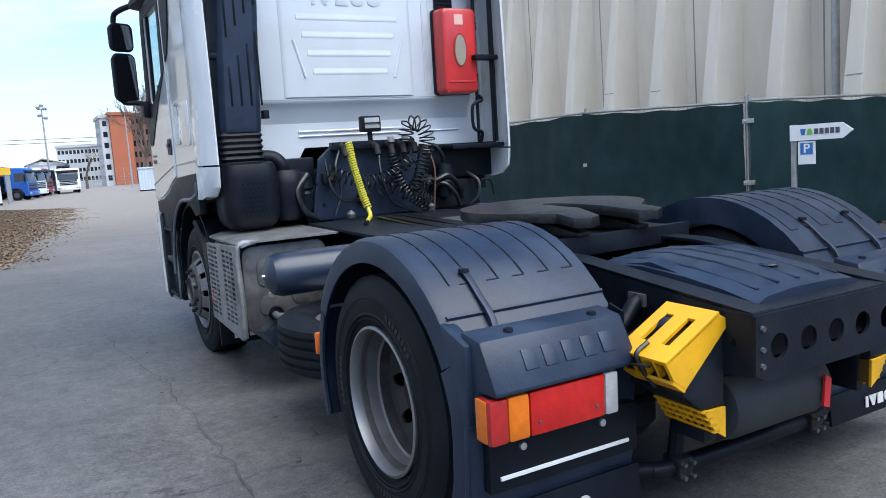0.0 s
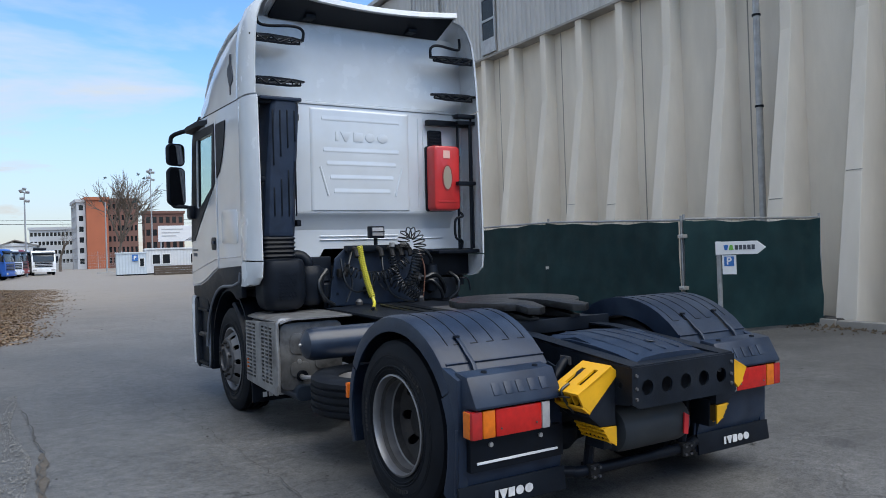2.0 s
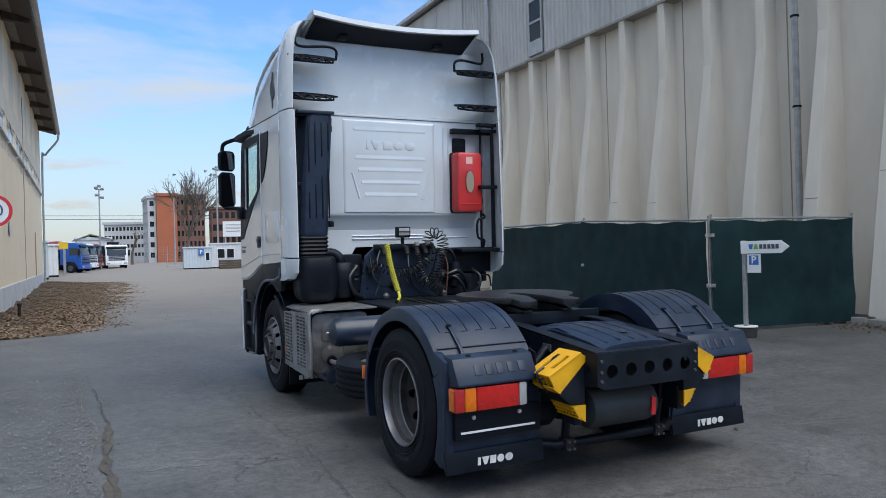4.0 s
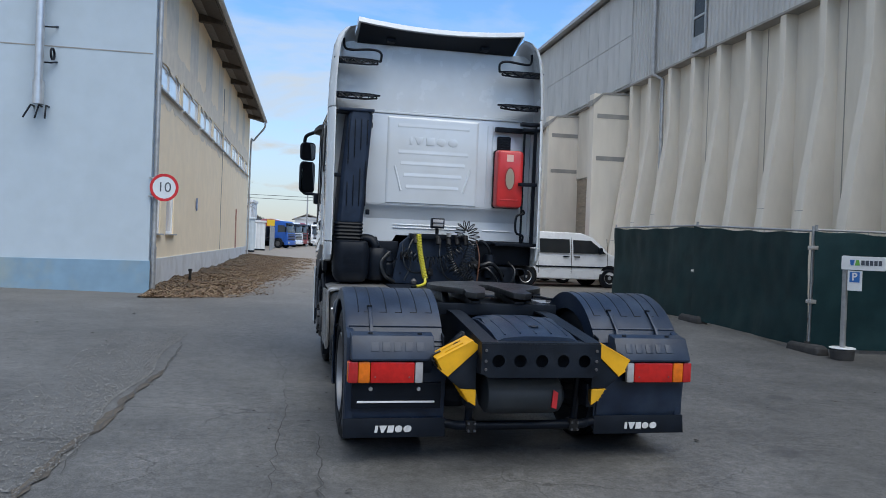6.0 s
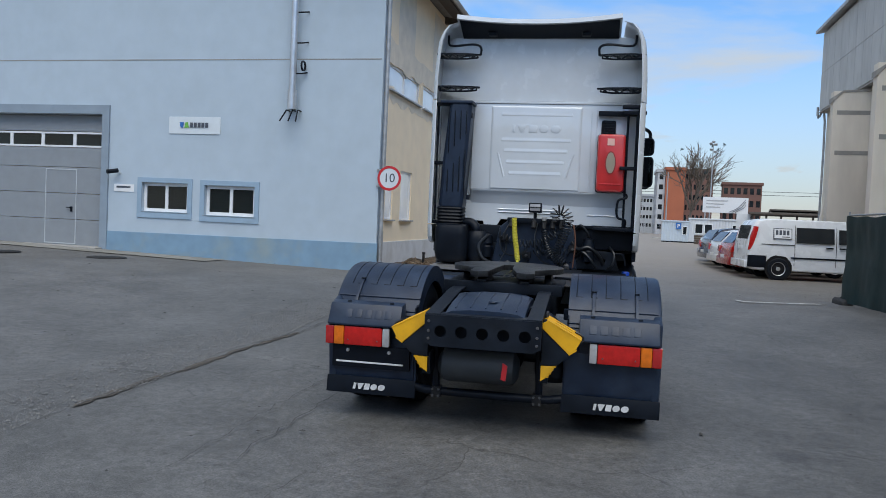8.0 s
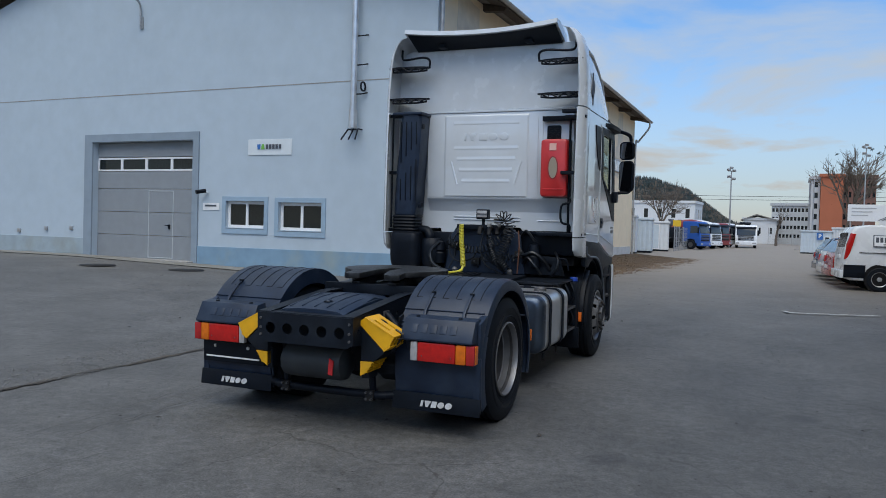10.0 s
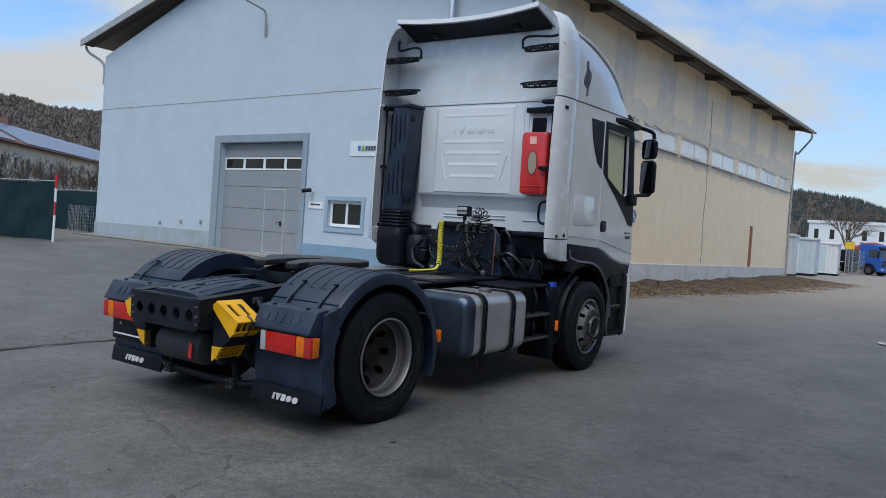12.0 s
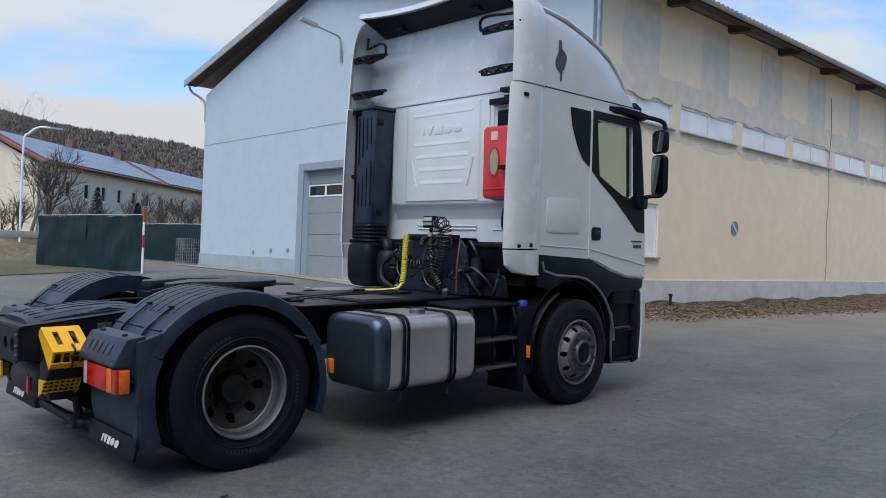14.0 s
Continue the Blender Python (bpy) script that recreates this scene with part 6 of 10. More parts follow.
    T("inner_guard", prism(B(), [(0.13, 0.30), (0.13, 0.88), (0.2, 0.9), (0.26, 0.6), (0.2, 0.30)], "x", min(s * 0.575, s * 0.585), max(s * 0.575, s * 0.585)), BLACK)
    # tail lamp: amber end, red body, clear inner end
    lamp = T("tail_lamp", prism(B(), [(0.0, 0.583), (0.0, 0.735), (0.07, 0.735), (0.07, 0.583)], "x", min(s * 0.75, s * 1.24), max(s * 0.75, s * 1.24)), BLACK, "rear lamp cluster in red, amber and clear", 0.006, g)
    for n, m, a, b in (("amber_lens", LAMP_AMBER, 1.105, 1.185), ("corner_lens", LAMP_AMBER, 1.185, 1.252), ("red_lens", LAMP_RED, 0.803, 1.103), ("clear_lens", LAMP_CLEAR, 0.745, 0.801)):
        if n == "corner_lens":
            m = LAMP_DEEP
        y1 = 0.055 if n == "corner_lens" else 0.02
        T(n, box(B(), min(s * a, s * b), max(s * a, s * b), -0.02, y1, 0.588, 0.732), m, "", 0.012, lamp)
    T("side_lens", box(B(), min(s * 1.23, s * 1.256), max(s * 1.23, s * 1.256), 0.0, 0.062, 0.592, 0.728), LAMP_AMBER, "amber side lens", 0.008, lamp)
    for x in (0.84, 1.07):
        T("screw", lathe(B(), [(0, -0.025), (0.005, -0.024), (0.006, -0.018)], (s * x, 0, 0.63), "y", 8), HUB_GREY, "", 0, lamp)
    # front orange marker
    T("side_marker", box(B(), min(s * 1.20, s * 1.25), max(s * 1.20, s * 1.25), 1.475, 1.50, 0.56, 0.66), ORANGE_REF, "orange reflector on the guard's edge", 0.004, g)
    T("guard_arm", box(B(), min(s * 0.5, s * 1.1), max(s * 0.5, s * 1.1), 1.43, 1.49, 0.68, 0.78), NAVY, "", 0.01, g)
    return g


guards = [mudguard(s) for s in (-1, 1)]
pb = T("plate_board", box(B(), -1.215, -0.60, 0.055, 0.098, 0.40, 0.575), BLACK, "black number plate board", 0.004)
T("white_strip", box(B(), -1.18, -0.645, 0.046, 0.054, 0.440, 0.453), SIGN_WHITE, "white strip along the board", 0.002, pb)
for x in (-1.09, -0.76):
    T("screw", lathe(B(), [(0, -0.012), (0.013, -0.01), (0.014, 0)], (x, 0.055, 0.535), "y", 10), CHROME, "", 0, pb)

# yellow wheel chocks in their holders
# darkened chock yellow: shade inside the open cells, put into colour
CHOCK_SHADE = plain("chock_shade_yellow", (0.10, 0.055, 0.008))


def chock(s):
    """A block with a sloping slotted top, its cell row facing outwards."""
    c = thing("wheel_chock", TM, "yellow plastic wheel chock strapped in a holder at the tail", "wheel chock", "wheel chocks")
    y0, y1 = -0.175, 0.055
    slab = lambda pts, a, b: prism(B(), [(s * u, v) for u, v in pts], "y", a, b)
    # sloping top with two slots, cut through a plate and then tilted
    run, fall = 0.245, 0.128
    tilt = math.degrees(math.atan2(fall, run))
    length = math.hypot(run, fall)
    top = plate(B(), [(0, y0), (length, y0), (length, y1), (0, y1)], [[(0.06, y), (0.20, y), (0.20, y + 0.034), (0.06, y + 0.034)] for y in (-0.125, -0.03)], "z", -0.016, 0.0)
    for v in top.verts:
        v.co = Vector((s * (0.445 + v.co.x * math.cos(radians(tilt)) + v.co.z * math.sin(radians(tilt))), v.co.y, 0.908 - v.co.x * math.sin(radians(tilt)) + v.co.z * math.cos(radians(tilt))))
    part("top_plate", top, YELLOW, c, "", 0.003, False)
    part("end_plate", slab([(0.447, 0.90), (0.688, 0.776), (0.652, 0.71), (0.60, 0.672), (0.41, 0.845), (0.41, 0.88)], y0, y0 + 0.014), YELLOW, c, "", 0.003, False)
    part("end_plate", slab([(0.447, 0.90), (0.688, 0.776), (0.652, 0.71), (0.60, 0.672), (0.41, 0.845), (0.41, 0.88)], y1 - 0.014, y1), YELLOW, c, "", 0.003, False)
    part("inner_web", slab([(0.43, 0.875), (0.64, 0.77), (0.60, 0.68), (0.43, 0.84)], y0 + 0.02, y1 - 0.02), CHOCK_SHADE, c, "shaded inside of the block", 0, False)
    part("lip", slab([(0.652, 0.71), (0.60, 0.672), (0.606, 0.662), (0.658, 0.70)], y0, y1), YELLOW, c, "", 0.002, False)
    for k in range(5):
        y = y0 + 0.004 + (y1 - y0 - 0.018) * k / 4
        part("cell_wall", slab([(0.685, 0.772), (0.652, 0.708), (0.63, 0.715), (0.65, 0.785)], y, y + 0.010), YELLOW, c, "", 0, False)
    part("strap", tube(B(), curve_pts([(s * 0.64, -0.05, 0.815), (s * 0.692, -0.05, 0.785), (s * 0.682, -0.06, 0.74), (s * 0.65, -0.05, 0.70), (s * 0.60, -0.04, 0.65)], 4), 0.008, 6), HOSE, c, "black cord")
    part("latch", tube(B(), curve_pts([(s * 0.68, -0.10, 0.75), (s * 0.70, -0.08, 0.755), (s * 0.695, -0.03, 0.745)], 4), 0.005, 6), DARK_STEEL, c, "wire latch")
    return c


def lower_chock(s):
    c = thing("wheel_chock", TM, "lower yellow wheel chock with waffle ribs in the same holder", "wheel chock", "wheel chocks")
    y0, y1 = -0.172, 0.055
    slab = lambda pts, a, b: prism(B(), [(s * u, v) for u, v in pts], "y", a, b)
    tri = [(0.412, 0.575), (0.515, 0.578), (0.465, 0.50), (0.412, 0.465)]
    part("end_plate", slab(tri, y0, y0 + 0.012), YELLOW, c, "", 0.002, False)
    part("end_plate", slab(tri, y1 - 0.012, y1), YELLOW, c, "", 0.002, False)
    part("core", slab([(0.412, 0.57), (0.495, 0.57), (0.45, 0.505), (0.412, 0.48)], y0 + 0.012, y1 - 0.012), CHOCK_SHADE, c, "shaded core", 0, False)
    for k in range(1, 7):
        y = y0 + (y1 - y0) * k / 7
        part("rib", slab([(0.495, 0.573), (0.515, 0.578), (0.465, 0.50), (0.42, 0.468), (0.42, 0.49)], y, y + 0.007), YELLOW, c, "", 0, False)
    for t in (0.0, 0.33, 0.66, 1.0):
        u, v = 0.515 - 0.05 * t, 0.578 - 0.078 * t
        part("rib", slab([(u, v), (u + 0.004, v - 0.007), (u - 0.02, v - 0.007), (u - 0.024, v)], y0, y1), YELLOW, c, "", 0, False)
    return c


for s in (-1, 1):
    chock(s)
    lower_chock(s)
    h = T("chock_holder", prism(B(), [(s * 0.413, 0.84), (s * 0.598, 0.668), (s * 0.605, 0.65), (s * 0.52, 0.582), (s * 0.413, 0.58)], "y", -0.165, 0.05), FRAME_PAINT, "dark steel chock holder", 0.004)
    T("holder_arm", box(B(), *sorted((s * 0.40, s * 0.46)), -0.12, 0.02, 0.44, 0.60), FRAME_PAINT, "", 0.004, h)

# fuel tank on the right
ft = T("fuel_tank", B(), ALLOY, "brushed aluminium fuel tank with two straps")
sec = rrect(0.54, 1.235, 0.345, 0.915, 0.105, 7)
loft_b = B()
loft(loft_b, [[(u * k + (0.8875 * (1 - k)), y, v * k + 0.63 * (1 - k)) for u, v in sec] for y, k in ((2.035, 1.0), (2.91, 1.0), (2.95, 0.985), (2.97, 0.95))])
T("shell", loft_b, ALLOY, "", 0, ft)
# the dark reflection on this end is put into its colour
T("end_cap", loft(B(), [[(u * k + (0.8875 * (1 - k)), y, v * k + 0.63 * (1 - k)) for u, v in sec] for y, k in ((1.905, 0.80), (1.915, 0.88), (1.935, 0.95), (1.96, 0.985), (2.0, 0.998), (2.034, 1.0))]), TANK_DARK, "pressed end with its dark blue reflection painted in", 0, ft)
for y in (2.18, 2.69):
    o, i = rrect(0.528, 1.248, 0.333, 0.928, 0.11, 7), rrect(0.54, 1.238, 0.345, 0.917, 0.105, 7)
    for dy in (-0.03, 0.014):
        T("strap", plate(B(), o, [i], "y", y + dy, y + dy + 0.022), BLACK, "black tank strap", 0, ft, False)
    T("strap_bolt", tube(B(), [(1.18, y, 0.33), (1.18, y, 0.26)], 0.012, 8), DARK_STEEL, "", 0, ft)
T("filler_cap", lathe(B(), [(0, 0.05), (0.055, 0.05), (0.062, 0.04), (0.062, 0.015), (0.07, 0.0)], (1.06, 2.45, 0.905), "z", 24), HUB_GREY, "round filler cap", 0, ft)
T("sender", lathe(B(), [(0, 0.02), (0.04, 0.02), (0.045, 0.0)], (0.85, 2.7, 0.915), "z", 16), BLACK, "", 0, ft)

# battery box and steps behind the front wheel, right
bb = T("battery_box", box(B(), 0.55, 1.05, 3.0, 3.62, 0.40, 0.93), BLACK, "black battery box with step brackets", 0.02)
T("lid", box(B(), 0.52, 1.12, 2.97, 3.66, 0.93, 0.955), FRAME_PAINT, "", 0.008, bb)
for z in (0.64, 0.40):
    T("step", prism(B(), [(1.02, 3.02), (1.17, 3.04), (1.17, 3.56), (1.02, 3.58)], "z", z, z + 0.022), DARK_STEEL, "steel step tread", 0.005, bb)
    T("step_edge", box(B(), 1.165, 1.18, 3.03, 3.57, z - 0.005, z + 0.02), HUB_GREY, "worn edge", 0.004, bb)
for y in (3.03, 3.32, 3.58):
    T("bracket", tube(B(), curve_pts([(1.10, y, 0.93), (1.16, y - 0.02, 0.80), (1.10, y, 0.64), (1.15, y - 0.02, 0.5), (1.05, y, 0.36)], 4), 0.016, 8), BLACK, "", 0, bb)
T("fluid_tank", box(B(), 0.75, 1.185, 3.60, 3.80, 0.30, 0.93), BLACK, "black side tank", 0.035)
T("blue_cap", lathe(B(), [(0, 0.05), (0.04, 0.05), (0.045, 0.04), (0.045, 0)], (1.12, 3.70, 0.925), "z", 18), BLUE_CAP, "blue filler cap")
# silencer and perforated shield on the left
ex = T("silencer", B(), ALLOY, "aluminium silencer box behind a slotted shield")
T("case", prism(B(), rrect(-1.19, -0.62, 0.36, 0.93, 0.07, 4), "y", 2.93, 3.70), SOOTY, "sooty dented end sheet", 0.02, ex)
for x0, x1, z0, z1 in ((-1.10, -0.93, 0.66, 0.84), (-1.10, -0.93, 0.47, 0.60), (-0.88, -0.74, 0.52, 0.70)):
    T("pressed_rib", prism(B(), rrect(x0, x1, z0, z1, 0.05, 5), "y", 2.921, 2.935), SOOTY, "", 0.006, ex)
T("top_sheet", loft(B(), [[(-0.55, y, 0.955), (-1.12, y, 0.955), (-1.20, y, 0.93), (-1.205, y, 0.945), (-1.12, y, 0.968), (-0.55, y, 0.968)] for y in (2.87, 3.72)]), SHIELD, "bright heat shield", 0, ex)
holes = []
for j in range(15):
    for y in (3.02, 3.12, 3.22, 3.45, 3.55, 3.63):
        z = 0.41 + 0.033 * j
        holes.append([(y, z), (y + 0.07, z), (y + 0.07, z + 0.018), (y, z + 0.018)])
T("slotted_shield", plate(B(), [(2.93, 0.33), (3.72, 0.36), (3.72, 0.90), (2.93, 0.94), (2.90, 0.90), (2.90, 0.37)], holes, "x", -1.226, -1.206), SHIELD, "slotted bright metal shield", 0, ex, False)
T("shield_edge", tube(B(), curve_pts([(-1.215, 2.905, 0.35), (-1.215, 2.89, 0.6), (-1.215, 2.905, 0.93), (-1.1, 2.905, 0.955)], 5), 0.018, 8), SHIELD, "", 0, ex)
for k, (x, z) in enumerate(((-0.98, 0.82), (-1.02, 0.6), (-0.9, 0.72))):
    T("rivet", lathe(B(), [(0, -0.012), (0.02, -0.01), (0.022, 0)], (x, 2.93, z), "y", 10), CHROME, "", 0, ex)
T("tailpipe", tube(B(), curve_pts([(-1.0, 2.97, 0.48), (-1.0, 2.85, 0.47), (-0.86, 2.76, 0.48), (-0.74, 2.74, 0.50)], 5), 0.022, 10), STEEL_RIM, "", 0, ex)
T("port", lathe(B(), [(0.0, -0.02), (0.03, -0.02), (0.045, -0.03), (0.05, 0.0)], (-1.0, 2.93, 0.48), "y", 16), BLACK, "", 0, ex)
T("lower_tank", prism(B(), rrect(-1.08, -0.7, 0.27, 0.40, 0.06, 4), "y", 2.86, 3.4), TANK_DARK, "dull lower shell", 0.02, ex)
side_tank = T("air_tank", lathe(B(), [(0, -0.40), (0.06, -0.39), (0.11, -0.36), (0.128, -0.31), (0.128, 0.36), (0, 0.38)], (-0.80, 2.42, 0.808), "x", 28), NAVY_PAINT, "navy painted air reservoir")
T("drain", cyl(B(), (-1.19, 2.42, 0.808), (-1.215, 2.42, 0.808), 0.012, 8), CHROME, "", 0, side_tank)
T("tank_strap", lathe(B(), [(0.128, -0.015), (0.134, -0.015), (0.134, 0.015), (0.128, 0.015)], (-0.55, 2.42, 0.808), "x", 28, True), BLACK, "", 0, side_tank)
sp = lathe(B(), tyre_mesh(0.50, 0.29, 0), (-0.74, 2.05, 0.47), "z", 60, True)
spare = T("spare_wheel", sp, RUBBER, "spare tyre slung flat under the frame")
T("rim", lathe(B(), [(0.30, 0.12), (0.26, 0.05), (0.24, 0.0), (0.0, 0.0)], (-0.74, 2.05, 0.47), "z", 36), STEEL_RIM, "", 0, spare)

# ---- cab ----
cab = T("cab", B(), WHITE_PAINT, "white high-roof sleeper cab")
SIDE = [(3.76, 1.40), (3.76, 2.93), (5.41, 2.93), (5.46, 2.76), (5.57, 1.95), (5.60, 1.14), (5.25, 1.16), (4.95, 1.23), (4.75, 1.30), (4.56, 1.355)]
GLASS = [(4.63, 2.73), (5.27, 2.72), (5.31, 2.02), (5.24, 1.985), (5.10, 2.01), (4.69, 2.18)]
for s in (-1, 1):
    x0, x1 = sorted((s * (CABW - 0.035), s * CABW))
    T("side_panel", plate(B(), SIDE, [GLASS], "x", x0, x1), WHITE_PAINT, "white cab side", 0, cab, False)
    x0, x1 = sorted((s * CABW, s * (CABW + 0.012)))
    d = T("door", plate(B(), [(4.545, 1.365), (4.545, 2.84), (5.39, 2.85), (5.44, 2.74), (5.55, 1.95), (5.58, 1.155), (5.25, 1.175), (4.95, 1.245), (4.75, 1.315)], [GLASS], "x", x0, x1), WHITE_PAINT, "white cab door", 0.005, cab, False)
    x0, x1 = sorted((s * (CABW + 0.012), s * (CABW + 0.019)))
    T("window_surround", plate(B(), [(4.56, 2.815), (5.38, 2.81), (5.43, 2.7), (5.515, 2.05), (5.545, 1.63), (5.40, 1.64), (5.25, 1.76), (4.95, 1.97), (4.70, 2.12), (4.56, 2.22)], [GLASS], "x", x0, x1), BLACK, "black window surround", 0.003, d, False)
    x0, x1 = sorted((s * (CABW + 0.001), s * (CABW + 0.010)))
    T("corner_trim", prism(B(), [(4.20, 2.80), (4.53, 2.80), (4.53, 2.26), (4.42, 2.32), (4.32, 2.45), (4.24, 2.62)], "x", x0, x1), BLACK, "black quarter trim", 0.003, cab, False)
    x0, x1 = sorted((s * (CABW - 0.018), s * (CABW - 0.012)))
    T("side_window", prism(B(), GLASS, "x", x0, x1), CAB_GLASS, "clear side window", 0, d, False)
    T("quarter_post", tube(B(), [(s * (CABW - 0.005), 5.20, 2.72), (s * (CABW - 0.005), 5.24, 2.0)], 0.014, 6), BLACK, "", 0, d)
    hd = T("door_handle", prism(B(), rrect(4.58, 4.74, 1.54, 1.67, 0.03, 4), "x", *sorted((s * (CABW + 0.012), s * (CABW + 0.018)))), BLACK, "black recessed door handle", 0.003, d)
    T("grip", box(B(), *sorted((s * (CABW + 0.018), s * (CABW + 0.032))), 4.61, 4.715, 1.60, 1.635), NAVY, "", 0.006, hd)
    for k, (y, z, w) in enumerate(((5.30, 1.53, 0.2), (5.34, 1.47, 0.15))):
        T("badge_bar", box(B(), *sorted((s * (CABW + 0.012), s * (CABW + 0.016))), y, y + w, z, z + (0.018 if k == 0 else 0.035)), GREY_PRINT, "", 0, d, False)
    x0, x1 = sorted((s * CABW, s * (CABW + 0.006)))
    T("locker_hatch", prism(B(), rrect(3.88, 4.40, 1.60, 1.93, 0.05, 5), "x", x0, x1), WHITE_PAINT, "white locker hatch", 0.004, cab)
    bm = tube(B(), [(s * (CABW + 0.001), 3.80, 1.485), (s * (CABW + 0.001), 4.54, 1.455)], 0.006, 6)
    tube(bm, [(s * (CABW + 0.013), 4.56, 1.455), (s * (CABW + 0.013), 5.58, 1.285)], 0.006, 6)
    T("crease_line", bm, WHITE_PAINT, "", 0, cab)
    # dark lower flank over the wheel arch
    a_pts = [(4.32 + 0.70 * math.cos(radians(a)), 0.47 + 0.70 * math.sin(radians(a))) for a in range(8, 128, 8)]
    FL = [(3.80, 1.398), (4.55, 1.352), (4.75, 1.297), (4.95, 1.227), (5.25, 1.157), (5.56, 1.137), (5.54, 1.04), (4.98, 1.02)] + a_pts[4:] + [(3.80, 1.10)]
    x0, x1 = sorted((s * (CABW - 0.045), s * (CABW + 0.006)))
    T("lower_flank", prism(B(), FL, "x", x0, x1), FRAME_PAINT if s > 0 else BLACK, "dark grey lower flank", 0.008, cab)
    lip = [(4.32 + 0.715 * math.cos(radians(a)), 0.47 + 0.715 * math.sin(radians(a))) for a in range(4, 92, 6)] + [(4.05, 1.20), (3.86, 1.245), (3.83, 1.33)]
    # the lip's bright highlight is painted as a pale grey tube
    T("lip_highlight", tube(B(), [(s * (CABW + 0.004), y, z) for y, z in lip], 0.015, 8), EDGE_GREY, "rounded wheel arch lip with its highlight painted grey", 0, cab)
    # front steps and bumper end
    st = T("entry_steps", box(B(), *sorted((s * 0.7, s * 1.19)), 5.02, 5.40, 0.27, 1.05), BLACK, "black entry steps", 0.015, cab)
    for z in (0.30, 0.60, 0.88):
        T("tread", box(B(), *sorted((s * 0.95, s * 1.225)), 5.04, 5.42, z, z + 0.03), BLACK, "", 0.006, st)
    T("step_edge", tube(B(), curve_pts([(s * 1.20, 5.03, 0.80), (s * 1.205, 5.02, 0.55), (s * 1.205, 5.03, 0.33), (s * 1.205, 5.10, 0.285), (s * 1.205, 5.38, 0.27)], 5), 0.013, 8), EDGE_GREY, "pale edge of the steps", 0, st)
    T("step_top", box(B(), *sorted((s * 1.0, s * 1.215)), 5.03, 5.42, 0.90, 1.06), FRAME_PAINT, "", 0.015, st)
    T("tread_edge", box(B(), *sorted((s * 1.19, s * 1.232)), 5.08, 5.33, 0.632, 0.65), HUB_GREY, "", 0.004, st)
    T("arch_liner", loft(B(), [[(s * 0.55, y, z), (s * 1.19, y, z), (s * 1.19, y + (y - 4.32) * 0.03, z + 0.02), (s * 0.55, y + (y - 4.32) * 0.03, z + 0.02)] for y, z in [(4.32 + 0.63 * math.cos(radians(a)), 0.48 + 0.66 * math.sin(radians(a))) for a in range(-10, 200, 10)]]), BLACK, "black inner wheel arch", 0, cab)
    bmz = B()
    prism(bmz, [(5.40, 0.25), (5.51, 0.28), (5.54, 0.62), (5.53, 1.0), (5.46, 1.03), (5.42, 0.95), (5.42, 0.32)], "x", *sorted((s * 0.9, s * 1.235)))
    T("bumper_end", bmz, BLACK, "dark bumper corner", 0.02, cab)
    T("bumper_edge", prism(B(), [(5.505, 0.29), (5.545, 0.32), (5.60, 0.66), (5.59, 1.02), (5.52, 1.04), (5.535, 0.66)], "x", *sorted((s * 1.0, s * 1.25))), WHITE_PLASTIC, "white bumper edge", 0.012, cab)
    gd = T("front_mudguard", loft(B(), [[(s * 0.86, y, z), (s * 1.215, y, z), (s * 1.23, y - 0.006, z - 0.02), (s * 1.23, y - 0.02, z - 0.02), (s * 1.21, y - 0.016, z + 0.0), (s * 0.86, y - 0.016, z)] for y, z in [(4.32 + 0.585 * math.cos(radians(a)), 0.49 + 0.585 * math.sin(radians(a))) for a in range(110, 198, 8)]]), BLACK, "black front mudguard", 0, cab)
    fp = T("front_flap", box(B(), *sorted((s * 0.80, s * 1.215)), 3.60, 3.625, 0.16, 0.40), BLACK, "rubber flap with a white mark", 0.004, gd)
    for k in range(5 if s < 0 else 0):
        T("white_mark", box(B(), *sorted((s * (0.86 + k * 0.055), s * (0.90 + k * 0.055))), 3.594, 3.60, 0.20, 0.245), SIGN_WHITE, "", 0, fp, False)
    T("side_marker", box(B(), *sorted((s * 1.175, s * 1.225)), 3.685, 3.70, 0.46, 0.57), ORANGE_REF, "orange side marker", 0.004, cab)
    # mirrors
    mr = T("mirror_arm", tube(B(), curve_pts([(s * 1.22, 5.38, 2.86), (s * 1.33, 5.45, 2.84), (s * 1.42, 5.56, 2.80), (s * 1.44, 5.58, 2.72)], 5), 0.024, 10), BLACK, "black mirror arms and housings", 0, cab)
    T("lower_arm", tube(B(), curve_pts([(s * 1.24, 5.46, 2.0), (s * 1.32, 5.52, 2.02), (s * 1.42, 5.56, 2.03), (s * 1.44, 5.57, 2.1)], 5), 0.022, 10), BLACK, "", 0, mr)
    T("arm_foot", box(B(), *sorted((s * 1.22, s * 1.30)), 5.36, 5.52, 1.88, 2.03), BLACK, "", 0.03, mr)
    T("arm_foot", loft(B(), [[(s * (1.22 + w), y, z), (s * (1.22 + w), y, z + 0.05), (s * 1.22, y, z + 0.07), (s * 1.22, y, z - 0.02)] for y, z, w in ((4.85, 2.84, 0.01), (5.05, 2.85, 0.06), (5.3, 2.83, 0.10), (5.42, 2.82, 0.10))]), BLACK, "black mirror shroud", 0, mr)
    for z0, z1 in ((2.47, 2.72), (2.03, 2.46)):
        m = pose(s * 1.40, 5.58, 0, 0, 0, -s * 22)
